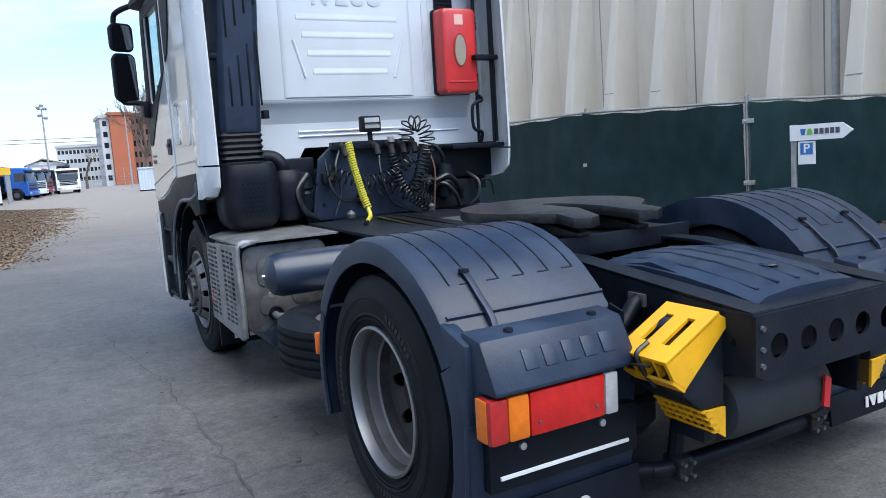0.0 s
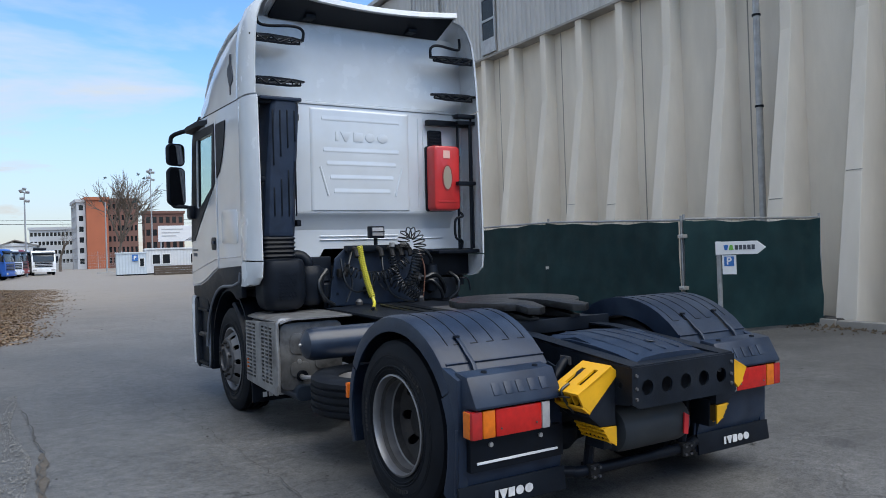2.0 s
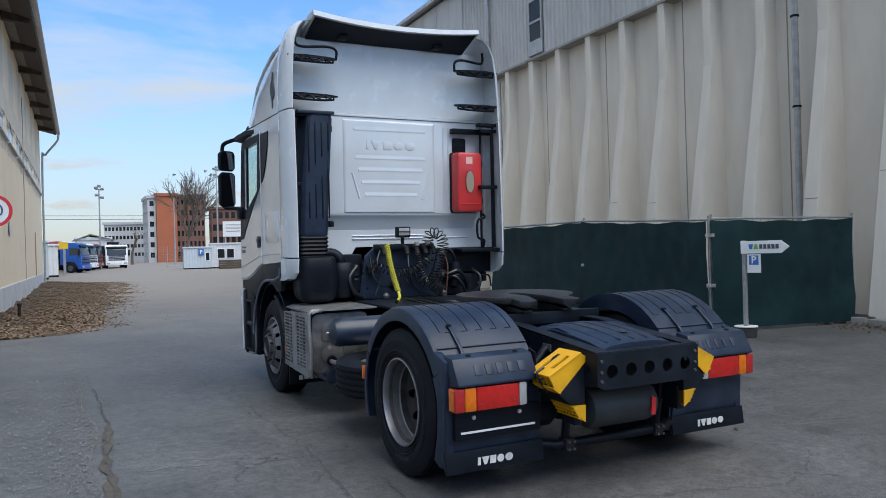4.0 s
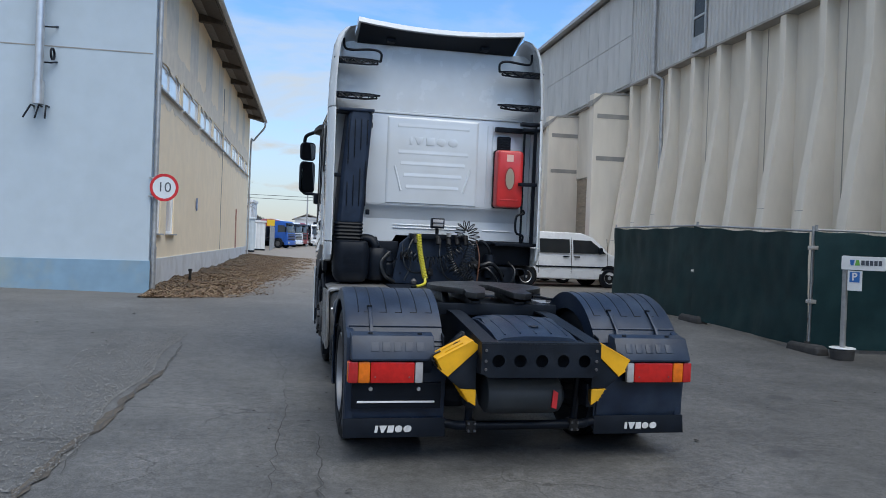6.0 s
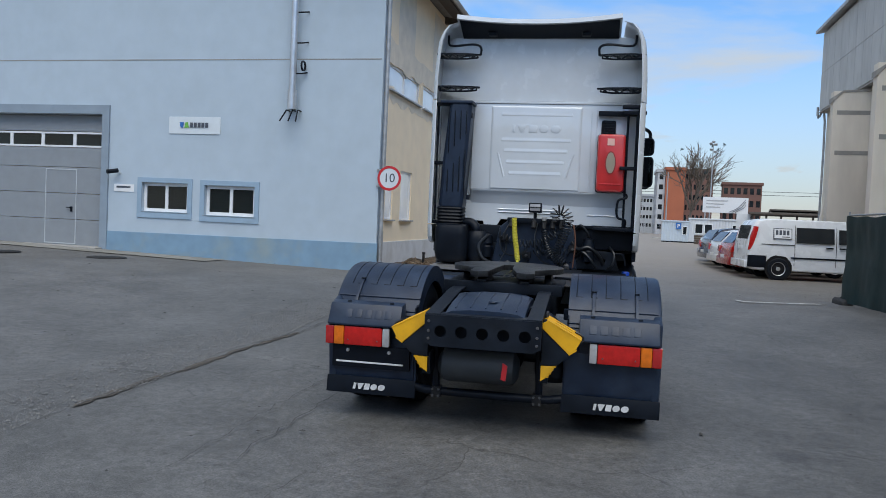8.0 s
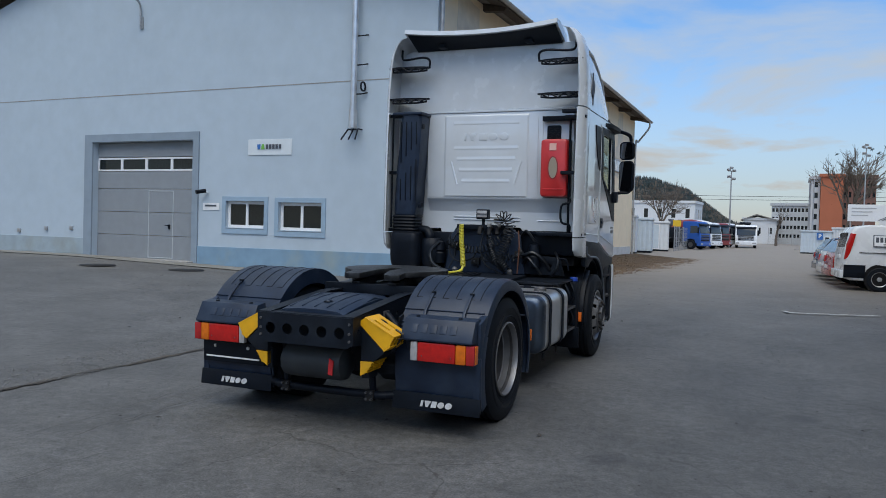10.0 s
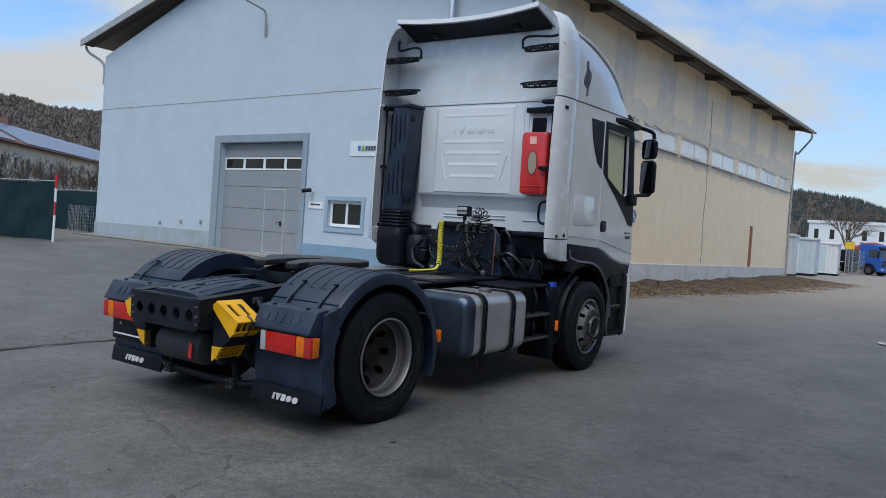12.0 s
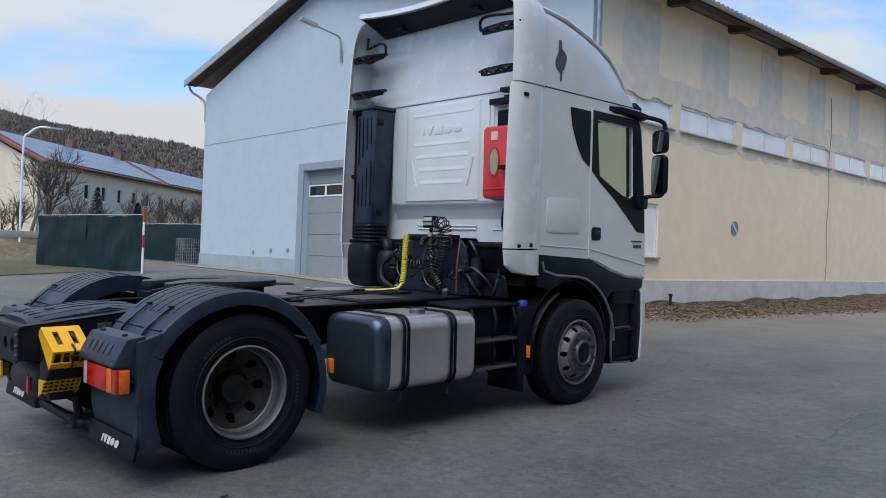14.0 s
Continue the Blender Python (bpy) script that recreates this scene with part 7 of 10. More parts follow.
        bm = loft(B(), [[(u, y, v) for u, v in rrect(-0.108 * k, 0.108 * k, (z0 + z1) / 2 - (z1 - z0) / 2 * k, (z0 + z1) / 2 + (z1 - z0) / 2 * k, 0.055 * k, 5)] for y, k in ((-0.045, 0.96), (-0.025, 1.0), (0.015, 0.93), (0.045, 0.6))])
        T("mirror_housing", turned(bm, m), BLACK, "", 0.004, mr)
        bm = prism(B(), rrect(-0.092, 0.092, z0 + 0.02, z1 - 0.02, 0.045, 5), "y", -0.048, -0.046)
        T("mirror_glass", turned(bm, m), MIRROR, "mirror glass", 0, mr, False)
# cab floor, roof, back, windscreen, front
T("cab_floor", box(B(), -1.19, 1.19, 3.80, 5.58, 1.18, 1.36), DARK_IN, "", 0, cab, False)
T("dashboard", box(B(), -1.17, 1.17, 5.0, 5.5, 1.36, 1.95), DARK_IN, "dark dashboard", 0.05, cab)
for s in (-1, 1):
    T("seat_back", prism(B(), [(4.45, 1.6), (4.62, 1.6), (4.50, 2.3), (4.36, 2.3)], "x", s * 0.62 - 0.24, s * 0.62 + 0.24), DARK_IN, "dark cab seat", 0.03, cab)
T("steering_wheel", lathe(B(), [(0.20 + 0.016 * math.cos(a), 0.016 * math.sin(a)) for a in [2 * math.pi * i / 8 for i in range(8)]], (-0.62, 4.95, 2.0), "y", 26, True), BLACK, "", 0, cab)
T("windscreen", prism(B(), [(5.42, 2.93), (5.55, 1.95), (5.56, 1.95), (5.43, 2.93)], "x", -1.18, 1.18), CAB_GLASS, "", 0, cab, False)
T("front_panel", prism(B(), [(5.52, 1.97), (5.60, 1.95), (5.64, 1.15), (5.60, 0.95), (5.50, 0.95)], "x", -1.2, 1.2), WHITE_PAINT, "white front panel", 0.02, cab)
T("bumper", prism(B(), [(5.42, 0.28), (5.60, 0.30), (5.66, 0.62), (5.62, 0.95), (5.42, 0.95)], "x", -0.9, 0.9), WHITE_PLASTIC, "white bumper", 0.02, cab)
T("grille", prism(B(), [(5.60, 1.1), (5.645, 1.12), (5.62, 1.8), (5.59, 1.8)], "x", -0.8, 0.8), BLACK, "black grille", 0.01, cab)
T("sun_visor", prism(B(), [(5.42, 2.90), (5.54, 2.86), (5.57, 2.97), (5.44, 3.02)], "x", -1.16, 1.16), BLACK, "dark sun visor", 0.01, cab)
# high roof: lofted shell that narrows towards the front and top
bm = B()
secs = []
for y, zt, w in ((3.74, 3.715, 1.20), (3.95, 3.705, 1.21), (4.2, 3.67, 1.21), (4.46, 3.612, 1.205), (4.72, 3.535, 1.20), (4.94, 3.44, 1.195), (5.12, 3.325, 1.185), (5.27, 3.19, 1.175), (5.37, 3.06, 1.165), (5.42, 2.955, 1.155)):
    h = zt - 2.935
    r = min(0.16, h * 0.6)
    right = [(w, 2.935), (w - 0.008, 2.935 + 0.5 * h)] + [(w - 0.03 - r + r * math.cos(radians(a)), zt - r + r * math.sin(radians(a))) for a in (0, 22, 45, 68, 90)]
    secs.append([(u, y, v) for u, v in right] + [(-u, y, v) for u, v in reversed(right)])
loft(bm, secs)
roof = T("high_roof", bm, WHITE_PAINT, "white moulded high roof", 0, cab)
for s in (-1, 1):
    T("roof_edge", tube(B(), [(s * (w - 0.055), y, zt - 0.045) for y, zt, w in ((3.78, 3.713, 1.20), (4.2, 3.67, 1.21), (4.6, 3.572, 1.2), (4.94, 3.44, 1.195), (5.2, 3.255, 1.18), (5.37, 3.06, 1.16))], 0.022, 8), WHITE_PAINT, "", 0, roof)
    T("roof_seam", box(B(), *sorted((s * (CABW - 0.03), s * (CABW + 0.002))), 3.76, 5.42, 2.927, 2.937), DARK_IN, "", 0, cab, False)
# plain dark emblem shape on each roof flank
for s in (-1, 1):
    x0, x1 = sorted((s * 1.204, s * 1.215))
    em = T("emblem", prism(B(), [(4.06 + 0.075 * math.cos(a) * (1 + 0.25 * math.sin(2 * a)), 3.21 + 0.105 * math.sin(a)) for a in [2 * math.pi * i / 20 for i in range(20)]], "x", x0, x1), GREY_PRINT, "dark oval decal", 0, roof, False)
    T("decal_stem", prism(B(), [(4.03, 3.27), (4.075, 3.29), (4.055, 3.40), (4.025, 3.395)], "x", x0, x1), GREY_PRINT, "", 0, roof, False)
    T("decal_stem", prism(B(), [(4.05, 3.02), (4.075, 3.02), (4.08, 3.14), (4.055, 3.14)], "x", x0, x1), GREY_PRINT, "", 0, roof, False)

# back wall with pressed ribs
BY = 3.75
back = T("back_wall", plate(B(), [(-1.2, 1.50), (-0.62, 1.50), (-0.60, 1.40), (-0.48, 1.40), (-0.40, 1.53), (0.42, 1.53), (0.52, 1.42), (0.66, 1.42), (0.70, 1.50), (1.2, 1.50), (1.2, 2.93), (-1.2, 2.93)], [], "y", BY + 0.058, BY + 0.09), WHITE_PAINT, "white pressed cab back wall", 0.004, cab, False)
T("upper_wall", box(B(), -0.78, 1.07, BY - 0.03, BY + 0.06, 1.89, 2.925), WHITE_PAINT, "", 0.008, back)
T("lower_break", loft(B(), [[(-0.78, BY - d, z), (1.07, BY - d, z), (1.07, BY + 0.06, z), (-0.78, BY + 0.06, z)] for z, d in ((1.72, -0.057), (1.80, -0.035), (1.86, 0.012), (1.876, 0.026), (1.889, 0.030))]), WHITE_PAINT, "", 0.003, back)
RB = BY - 0.042
T("raised_panel", loft(B(), [[(-0.56 + i, y, z0), (0.53 - i, y, z0), (0.53 - i, y, z1), (-0.56 + i, y, z1)] for y, i, z0, z1 in ((BY - 0.028, 0.0, 1.90, 2.90), (RB + 0.004, 0.016, 1.905, 2.884), (RB, 0.036, 1.91, 2.862))]), WHITE_PAINT, "", 0.003, back)


def louvre(x0, x1, z, h=0.045, d=0.0042):
    """A pressed rib: a long slope above, a short undercut below, fading out at its ends."""
    return loft(B(), [[(x0 + 0.012, RB + 0.001, z + h), (x1 - 0.012, RB + 0.001, z + h)] + [(x1 - 0.012, RB + 0.003, z + h), (x0 + 0.012, RB + 0.003, z + h)],
                      [(x0 + 0.006, RB - d * 0.7, z + 0.008), (x1 - 0.006, RB - d * 0.7, z + 0.008), (x1, RB + 0.003, z + 0.008), (x0, RB + 0.003, z + 0.008)],
                      [(x0 + 0.006, RB - d, z), (x1 - 0.006, RB - d, z), (x1, RB + 0.003, z), (x0, RB + 0.003, z)],
                      [(x0 + 0.01, RB - 0.001, z - 0.012), (x1 - 0.01, RB - 0.001, z - 0.012), (x1 - 0.01, RB + 0.003, z - 0.012), (x0 + 0.01, RB + 0.003, z - 0.012)]])


for z, h in ((2.79, 0.43), (2.485, 0.42), (2.355, 0.385), (2.22, 0.35), (2.085, 0.315)):
    T("pressed_rib", louvre(-0.01 - h, -0.01 + h, z), WHITE_PAINT, "", 0, back)
for s in (-1, 1):
    T("pressed_rib", tube(B(), [(-0.01 + s * 0.45, RB + 0.004, 2.33), (-0.01 + s * 0.37, RB + 0.004, 2.05)], 0.014, 8), WHITE_PAINT, "", 0, back)
T("pressed_rib", tube(B(), [(-0.44, BY + 0.052, 1.62), (0.42, BY + 0.052, 1.62)], 0.008, 8), WHITE_PAINT, "", 0, back)
T("pressed_rib", tube(B(), [(-0.44, BY + 0.052, 1.655), (0.42, BY + 0.052, 1.655)], 0.008, 8), WHITE_PAINT, "", 0, back)
T("pressed_rib", tube(B(), [(0.64, BY + 0.052, 1.62), (0.98, BY + 0.052, 1.62)], 0.008, 8), WHITE_PAINT, "", 0, back)
oval = [(0.5 + 0.5 * math.cos(a), 0.5 + 0.5 * math.sin(a)) for a in [2 * math.pi * i / 16 for i in range(16)]]
for off, wd, shape in ((0.0, 0.03, [(0, 0), (1, 0), (1, 1), (0, 1)]), (0.055, 0.11, [(0.38, 0), (0.62, 0), (1, 1), (0, 1)]), (0.195, 0.10, [(0, 0), (1, 0), (1, 1), (0, 1)]), (0.32, 0.11, oval), (0.455, 0.12, oval)):
    T("raised_mark", prism(B(), [(-0.295 + off + wd * u, 2.585 + 0.09 * v) for u, v in shape], "y", RB - 0.006, RB + 0.002), WHITE_PAINT, "", 0.003, back)
for x in (0.64, 0.70):
    T("pressed_rib", tube(B(), [(x, BY - 0.032, 2.86), (x, BY - 0.032, 1.94)], 0.006, 6), WHITE_PAINT, "", 0, back)
T("roof_lip", box(B(), -1.10, 1.08, BY - 0.042, BY + 0.01, 2.926, 2.955), WHITE_PAINT, "", 0.008, back)
T("roof_back", plate(B(), [(-1.14, 2.96), (1.14, 2.96), (1.14, 3.55), (1.02, 3.715), (-1.02, 3.715), (-1.14, 3.55)], [], "y", BY - 0.014, BY + 0.012), WHITE_PLASTIC, "white roof back", 0.003, cab, False)

# side fairings, in a lower and an upper part, and the roof wing
for s in (-1, 1):
    bm = B()
    loft(bm, [[(s * (CABW - 0.005), 3.80, z), (s * (CABW + 0.022), 3.72, z), (s * (CABW + 0.024), y + 0.22, z), (s * (CABW + 0.016), y + 0.12, z), (s * (CABW - 0.006), y + 0.045, z), (s * (CABW - 0.042), y, z), (s * (CABW - 0.054), y + 0.008, z), (s * (CABW - 0.02), y + 0.06, z), (s * (CABW - 0.002), y + 0.22, z), (s * (CABW - 0.018), 3.80, z)] for z, y in ((1.45, 3.335), (1.6, 3.335), (2.2, 3.35), (2.88, 3.38), (2.915, 3.39))])
    T("side_fairing", bm, WHITE_PLASTIC, "white side fairing", 0, cab)
    bm = B()
    loft(bm, [[(s * (CABW - 0.01), 3.80, z), (s * (CABW + 0.02), 3.74, z), (s * (CABW + 0.02), 3.72 + (y - 3.335) * 0.2, z), (s * (CABW + 0.012), y + 0.1 * (3.8 - y) / 0.465, z), (s * (CABW - 0.008), y + 0.04 * (3.8 - y) / 0.465, z), (s * (CABW - 0.044), y, z), (s * (CABW - 0.056), y + 0.008, z), (s * (CABW - 0.024), y + 0.06 * (3.8 - y) / 0.465, z), (s * (CABW - 0.02), 3.80, z)] for z, y in ((1.21, 3.62), (1.235, 3.46), (1.30, 3.36), (1.438, 3.335))])
    T("fairing_foot", bm, WHITE_PLASTIC, "white lower fairing end", 0, cab)
    bm = B()
    secs = []
    for z, y, w, f in ((2.93, 3.40, 1.235, 3.80), (3.2, 3.41, 1.23, 3.80), (3.45, 3.42, 1.215, 3.82), (3.62, 3.43, 1.195, 3.84), (3.74, 3.44, 1.15, 3.84), (3.81, 3.45, 1.09, 3.83), (3.84, 3.47, 1.0, 3.82)):
        secs.append([(s * w, f, z - 0.08 * smoothstep(3.5, 3.84, z)), (s * (w + 0.014), 3.7, z), (s * (w + 0.012), y + 0.13, z), (s * (w - 0.006), y + 0.045, z), (s * (w - 0.042), y, z), (s * (w - 0.056), y + 0.01, z), (s * (w - 0.022), y + 0.07, z), (s * (w - 0.032), 3.7, z - 0.02), (s * (w - 0.04), f, z - 0.02 - 0.08 * smoothstep(3.5, 3.84, z))])
    loft(bm, secs)
    T("upper_fairing", bm, WHITE_PLASTIC, "white upper fairing curving in at the top", 0, cab)
    bar_x = s * (CABW - 0.055)
    T("fairing_stay", tube(B(), [(bar_x, 3.50, 1.50), (bar_x, 3.52, 2.9)], 0.012, 8), BLACK, "black fairing stay", 0, cab)
    for z in (1.47, 2.18, 2.88):
        T("stay_bracket", box(B(), *sorted((s * 0.98, s * (CABW - 0.03))), 3.47, 3.56, z - 0.02, z + 0.02), BLACK, "", 0.006, cab)
# roof wing, bowed: a thin white lip over a dark, nearly flat underside
WX = -0.02
bm = B()
secs = []
for i in range(13):
    u = -1 + 2 * i / 12
    x = WX + 0.945 * u
    sag = -0.05 * (1 - u * u)
    yb = 3.36 + 0.05 * (1 - u * u)
    secs.append([(x, yb, 3.855 + sag), (x, yb + 0.008, 3.905 + sag), (x, 3.55, 3.895 + sag), (x, 3.86, 3.80 + sag * 0.6), (x, 3.86, 3.70), (x, 3.74, 3.735), (x, yb + 0.02, 3.848 + sag)])
loft(bm, secs)
wing = T("roof_wing", bm, WHITE_PLASTIC, "bowed white roof wing", 0, cab)
bm = B()
loft(bm, [[(x, 3.385 + 0.05 * (1 - ((x - WX) / 0.92) ** 2), 3.842 - 0.05 * (1 - ((x - WX) / 0.92) ** 2)), (x, 3.72, 3.70), (x, 3.735, 3.71), (x, 3.735, 3.735)] for x in [WX - 0.92 + 1.84 * i / 10 for i in range(11)]])
T("wing_underside", bm, BLACK, "dark wing underside", 0, wing)
for s in (-1, 1):
    T("wing_bracket", box(B(), WX + s * 0.55 - 0.05, WX + s * 0.55 + 0.05, 3.58, 3.72, 3.71, 3.75), BLACK, "", 0.01, wing)
# footholds and hoops on the roof back
for s in (-1, 1):
    for z, hoop in ((3.46, True), (3.08, False)):
        ox = 0.0
        out = [(s * 1.19, 3.70), (s * 1.21, 3.46), (s * 1.05, 3.42), (s * 0.80, 3.45), (s * 0.68, 3.50), (s * 0.69, 3.54), (s * 0.85, 3.60)]
        slots = [[(s * (1.13 - 0.10 * k), 3.48 + 0.006 * k), (s * (1.06 - 0.10 * k), 3.475 + 0.006 * k), (s * (1.07 - 0.10 * k), 3.56), (s * (1.10 - 0.10 * k), 3.58)] for k in range(4)]
        fh = T("foothold", plate(B(), [(ox + u, v) for u, v in out][::s], [[(ox + u, v) for u, v in q][::s] for q in slots], "z", z - 0.004, z + 0.012), BLACK, "black pierced foothold", 0, cab, False)
        rim = [(s * 1.20, 3.46, z), (s * 1.05, 3.425, z), (s * 0.80, 3.455, z), (s * 0.69, 3.505, z)]
        low = [(s * 1.16, 3.47, z - 0.045), (s * 1.03, 3.435, z - 0.055), (s * 0.84, 3.46, z - 0.05), (s * 0.72, 3.51, z - 0.03)]
        zig = []
        for k in range(9):
            f = k / 8 * 3
            a = min(2, int(f))
            line = rim if k % 2 else low
            zig.append(Vector(line[a]).lerp(Vector(line[a + 1]), f - a) + Vector((ox, 0, 0)))
        lat = tube(B(), zig, 0.010, 6)
        tube(lat, [Vector(p) + Vector((ox, 0, 0)) for p in low], 0.011, 6)
        T("lattice", lat, BLACK, "", 0, fh)
        if hoop:
            T("grab_hoop", tube(B(), curve_pts([(ox + s * 0.69, 3.51, z + 0.0), (ox + s * 0.69, 3.50, z + 0.09), (ox + s * 0.78, 3.50, z + 0.125), (ox + s * 1.02, 3.54, z + 0.115), (ox + s * 1.09, 3.58, z + 0.15), (ox + s * 1.10, 3.60, z + 0.25)], 5), 0.014, 8), BLACK, "black grab hoop", 0, fh)
# air intake stack, bellows, filter
intake = T("air_intake", B(), NAVY, "navy slotted air intake stack behind the cab")
bm = B()
loft(bm, [[(x0, 3.72, z), (x0 + 0.02, 3.47, z), (x0 + 0.06, 3.44, z), (x1 - 0.04, 3.44, z), (x1, 3.47, z), (x1, 3.72, z)] for z, x0, x1 in ((1.66, -1.185, -0.885), (1.70, -1.19, -0.88), (2.2, -1.165, -0.855), (2.85, -1.105, -0.815), (2.90, -1.09, -0.83))])
T("duct", bm, NAVY, "", 0.008, intake)
T("duct_cap", box(B(), -1.19, -0.80, 3.42, 3.73, 2.885, 2.92), NAVY, "", 0.012, intake)
# raised black strips stand in for the dark inside sunken slots
for k in range(4):
    x = -1.075 + 0.068 * k
    za, zb = ((2.30, 2.80), (2.38, 2.80), (2.46, 2.8), (2.52, 2.8))[k]
    T("slot_shade", box(B(), x - 0.006, x + 0.006, 3.432, 3.445, za, zb), BLACK, "", 0.003, intake)
    T("slot_shade", box(B(), x - 0.006, x + 0.006, 3.432, 3.445, 1.84, (2.10, 2.18, 2.26, 2.34)[k]), BLACK, "", 0.003, intake)
for z in (2.75, 1.78):
    T("latch", box(B(), -0.85, -0.81, 3.48, 3.56, z - 0.03, z + 0.03), BLACK, "", 0.006, intake)
bm = B()
loft(bm, [[(u, v, z) for u, v in rrect(-1.035 - w, -1.035 + w, 3.59 - 0.15 * w / 0.16, 3.59 + 0.13 * w / 0.16, 0.05, 4)] for z, w in [(1.42 + 0.02 * k, 0.163 if k % 2 else 0.150) for k in range(13)]])
T("bellows", bm, BLACK, "ribbed rubber bellows", 0, intake)
pot = [(0.985, 0.45), (0.992, 0.66), (1.012, 0.82), (1.05, 0.93), (1.10, 0.985), (1.18, 1.0), (1.33, 1.0), (1.40, 0.97), (1.44, 0.90), (1.455, 0.78)]
T("filter_pot", loft(B(), [[(u, v, z) for u, v in rrect(-1.0 - 0.20 * k, -1.0 + 0.20 * k, 3.56 - 0.20 * k, 3.56 + 0.18 * k, 0.10 * k, 8)] for z, k in pot]), BLACK, "rounded black filter pot", 0, intake)
bm = B()
for j in range(8):
    for k in range(6):
        b0 = len(bm.verts)
        box(bm, -0.009, 0.009, -0.003, 0.003, -0.007, 0.007)
        turned(bm, pose(-1.085 + 0.03 * k + 0.015 * (j % 2), 3.359, 1.10 + 0.03 * j, 0, 45, 0), b0)
T("filter_mesh", bm, BLACK, "pressed diamond mesh", 0, intake, False)
pot = [(1.01, 0.5), (1.02, 0.72), (1.05, 0.88), (1.10, 0.97), (1.18, 1.0), (1.28, 0.98), (1.35, 0.88), (1.38, 0.7)]
T("lower_housing", loft(B(), [[(u, v, z) for u, v in rrect(-0.70 - 0.135 * k, -0.70 + 0.135 * k, 3.60 - 0.15 * k, 3.60 + 0.14 * k, 0.12 * k, 8)] for z, k in pot]), BLACK, "rounded black air housing", 0, intake)
T("housing_neck", tube(B(), curve_pts([(-0.72, 3.58, 1.36), (-0.73, 3.58, 1.42), (-0.78, 3.60, 1.47), (-0.88, 3.62, 1.48)], 5), 0.055, 12), BLACK, "", 0, intake)
# services behind the cab
pan = T("service_panel", plate(B(), [(-0.52, 0.98), (0.50, 0.98), (0.44, 1.44), (0.30, 1.56), (-0.30, 1.56), (-0.44, 1.44)], [], "y", 3.58, 3.61), NAVY, "dark steel service panel behind the cab", 0.01, None, False)
T("bracket", box(B(), -0.34, 0.34, 3.50, 3.60, 1.50, 1.56), BLACK, "", 0.008, pan)
for x in (-0.28, -0.02, 0.10, 0.20, 0.30):
    T("coupling", tube(B(), [(x, 3.52, 1.53), (x, 3.44, 1.51), (x, 3.42, 1.45)], 0.026, 10), DARK_STEEL, "air coupling", 0, pan)
for x in (0.10, 0.22):
    T("coupling_cap", lathe(B(), [(0, -0.02), (0.025, -0.02), (0.028, 0.02), (0, 0.02)], (x, 3.43, 1.56), "z", 14), CHROME, "", 0, pan)
T("rubber_mount", lathe(B(), [(0, 0.0), (0.07, 0.0), (0.075, 0.12), (0.06, 0.14), (0.075, 0.16), (0.06, 0.26), (0, 0.28)], (-0.58, 3.56, 1.08), "z", 18), BLACK, "black cab damper")
T("rubber_mount", lathe(B(), [(0, 0.0), (0.07, 0.0), (0.075, 0.12), (0.06, 0.14), (0.075, 0.16), (0.06, 0.26), (0, 0.28)], (0.62, 3.56, 1.08), "z", 18), BLACK, "black cab damper")
T("rear_valance", box(B(), 0.40, 1.16, 3.66, 3.74, 1.22, 1.48), BLACK, "black cab underside", 0.02)
T("rear_valance", box(B(), -0.80, -0.44, 3.66, 3.74, 1.20, 1.46), BLACK, "", 0.02)
T("engine_block", box(B(), -0.5, 0.5, 3.62, 5.2, 0.95, 1.25), FRAME_PAINT, "dark engine tunnel", 0.05)
T("engine_block", box(B(), -1.1, 1.1, 3.75, 5.4, 1.1, 1.2), DARK_IN, "", 0, None, False)
T("valance_rail", box(B(), 0.42, 1.2, 3.62, 3.66, 1.465, 1.50), BLACK, "", 0.006)
wl_t = T("work_lamp", box(B(), -0.095, 0.06, 3.50, 3.58, 1.625, 1.745), BLACK, "square black work lamp", 0.014)
T("lens", box(B(), -0.078, 0.043, 3.492, 3.50, 1.65, 1.73), LAMP_CLEAR, "clear lamp glass", 0.004, wl_t)
T("guard", tube(B(), [(-0.085, 3.487, 1.69), (0.05, 3.487, 1.69)], 0.005, 6), BLACK, "", 0, wl_t)
T("stand", tube(B(), [(-0.017, 3.55, 1.55), (-0.017, 3.55, 1.63)], 0.02, 8), BLACK, "", 0, wl_t)
def coil(path, r, turns, wire, step=12, r_end=None):
    """A coiled hose: a wire wound round a bent path."""
    base = curve_pts(path, 10)
    ln = [0.0]
    for a, b in zip(base, base[1:]):
        ln.append(ln[-1] + (Vector(b) - Vector(a)).length)
    out = []
    n = int(turns * step)
    for i in range(n + 1):
        f = ln[-1] * i / n
        k = max(j for j in range(len(ln)) if ln[j] <= f + 1e-9)
        k = min(k, len(base) - 2)
        p = Vector(base[k]).lerp(Vector(base[k + 1]), (f - ln[k]) / max(1e-9, ln[k + 1] - ln[k]))
        d = (Vector(base[k + 1]) - Vector(base[k])).normalized()
        u = d.cross(Vector((0, 1, 0.3))).normalized()
        v = d.cross(u)
        rr = r + ((r_end or r) - r) * i / n
        a = 2 * math.pi * i / step
        out.append(p + u * (rr * math.cos(a)) + v * (rr * math.sin(a)))
    return tube(B(), out, wire, 5)


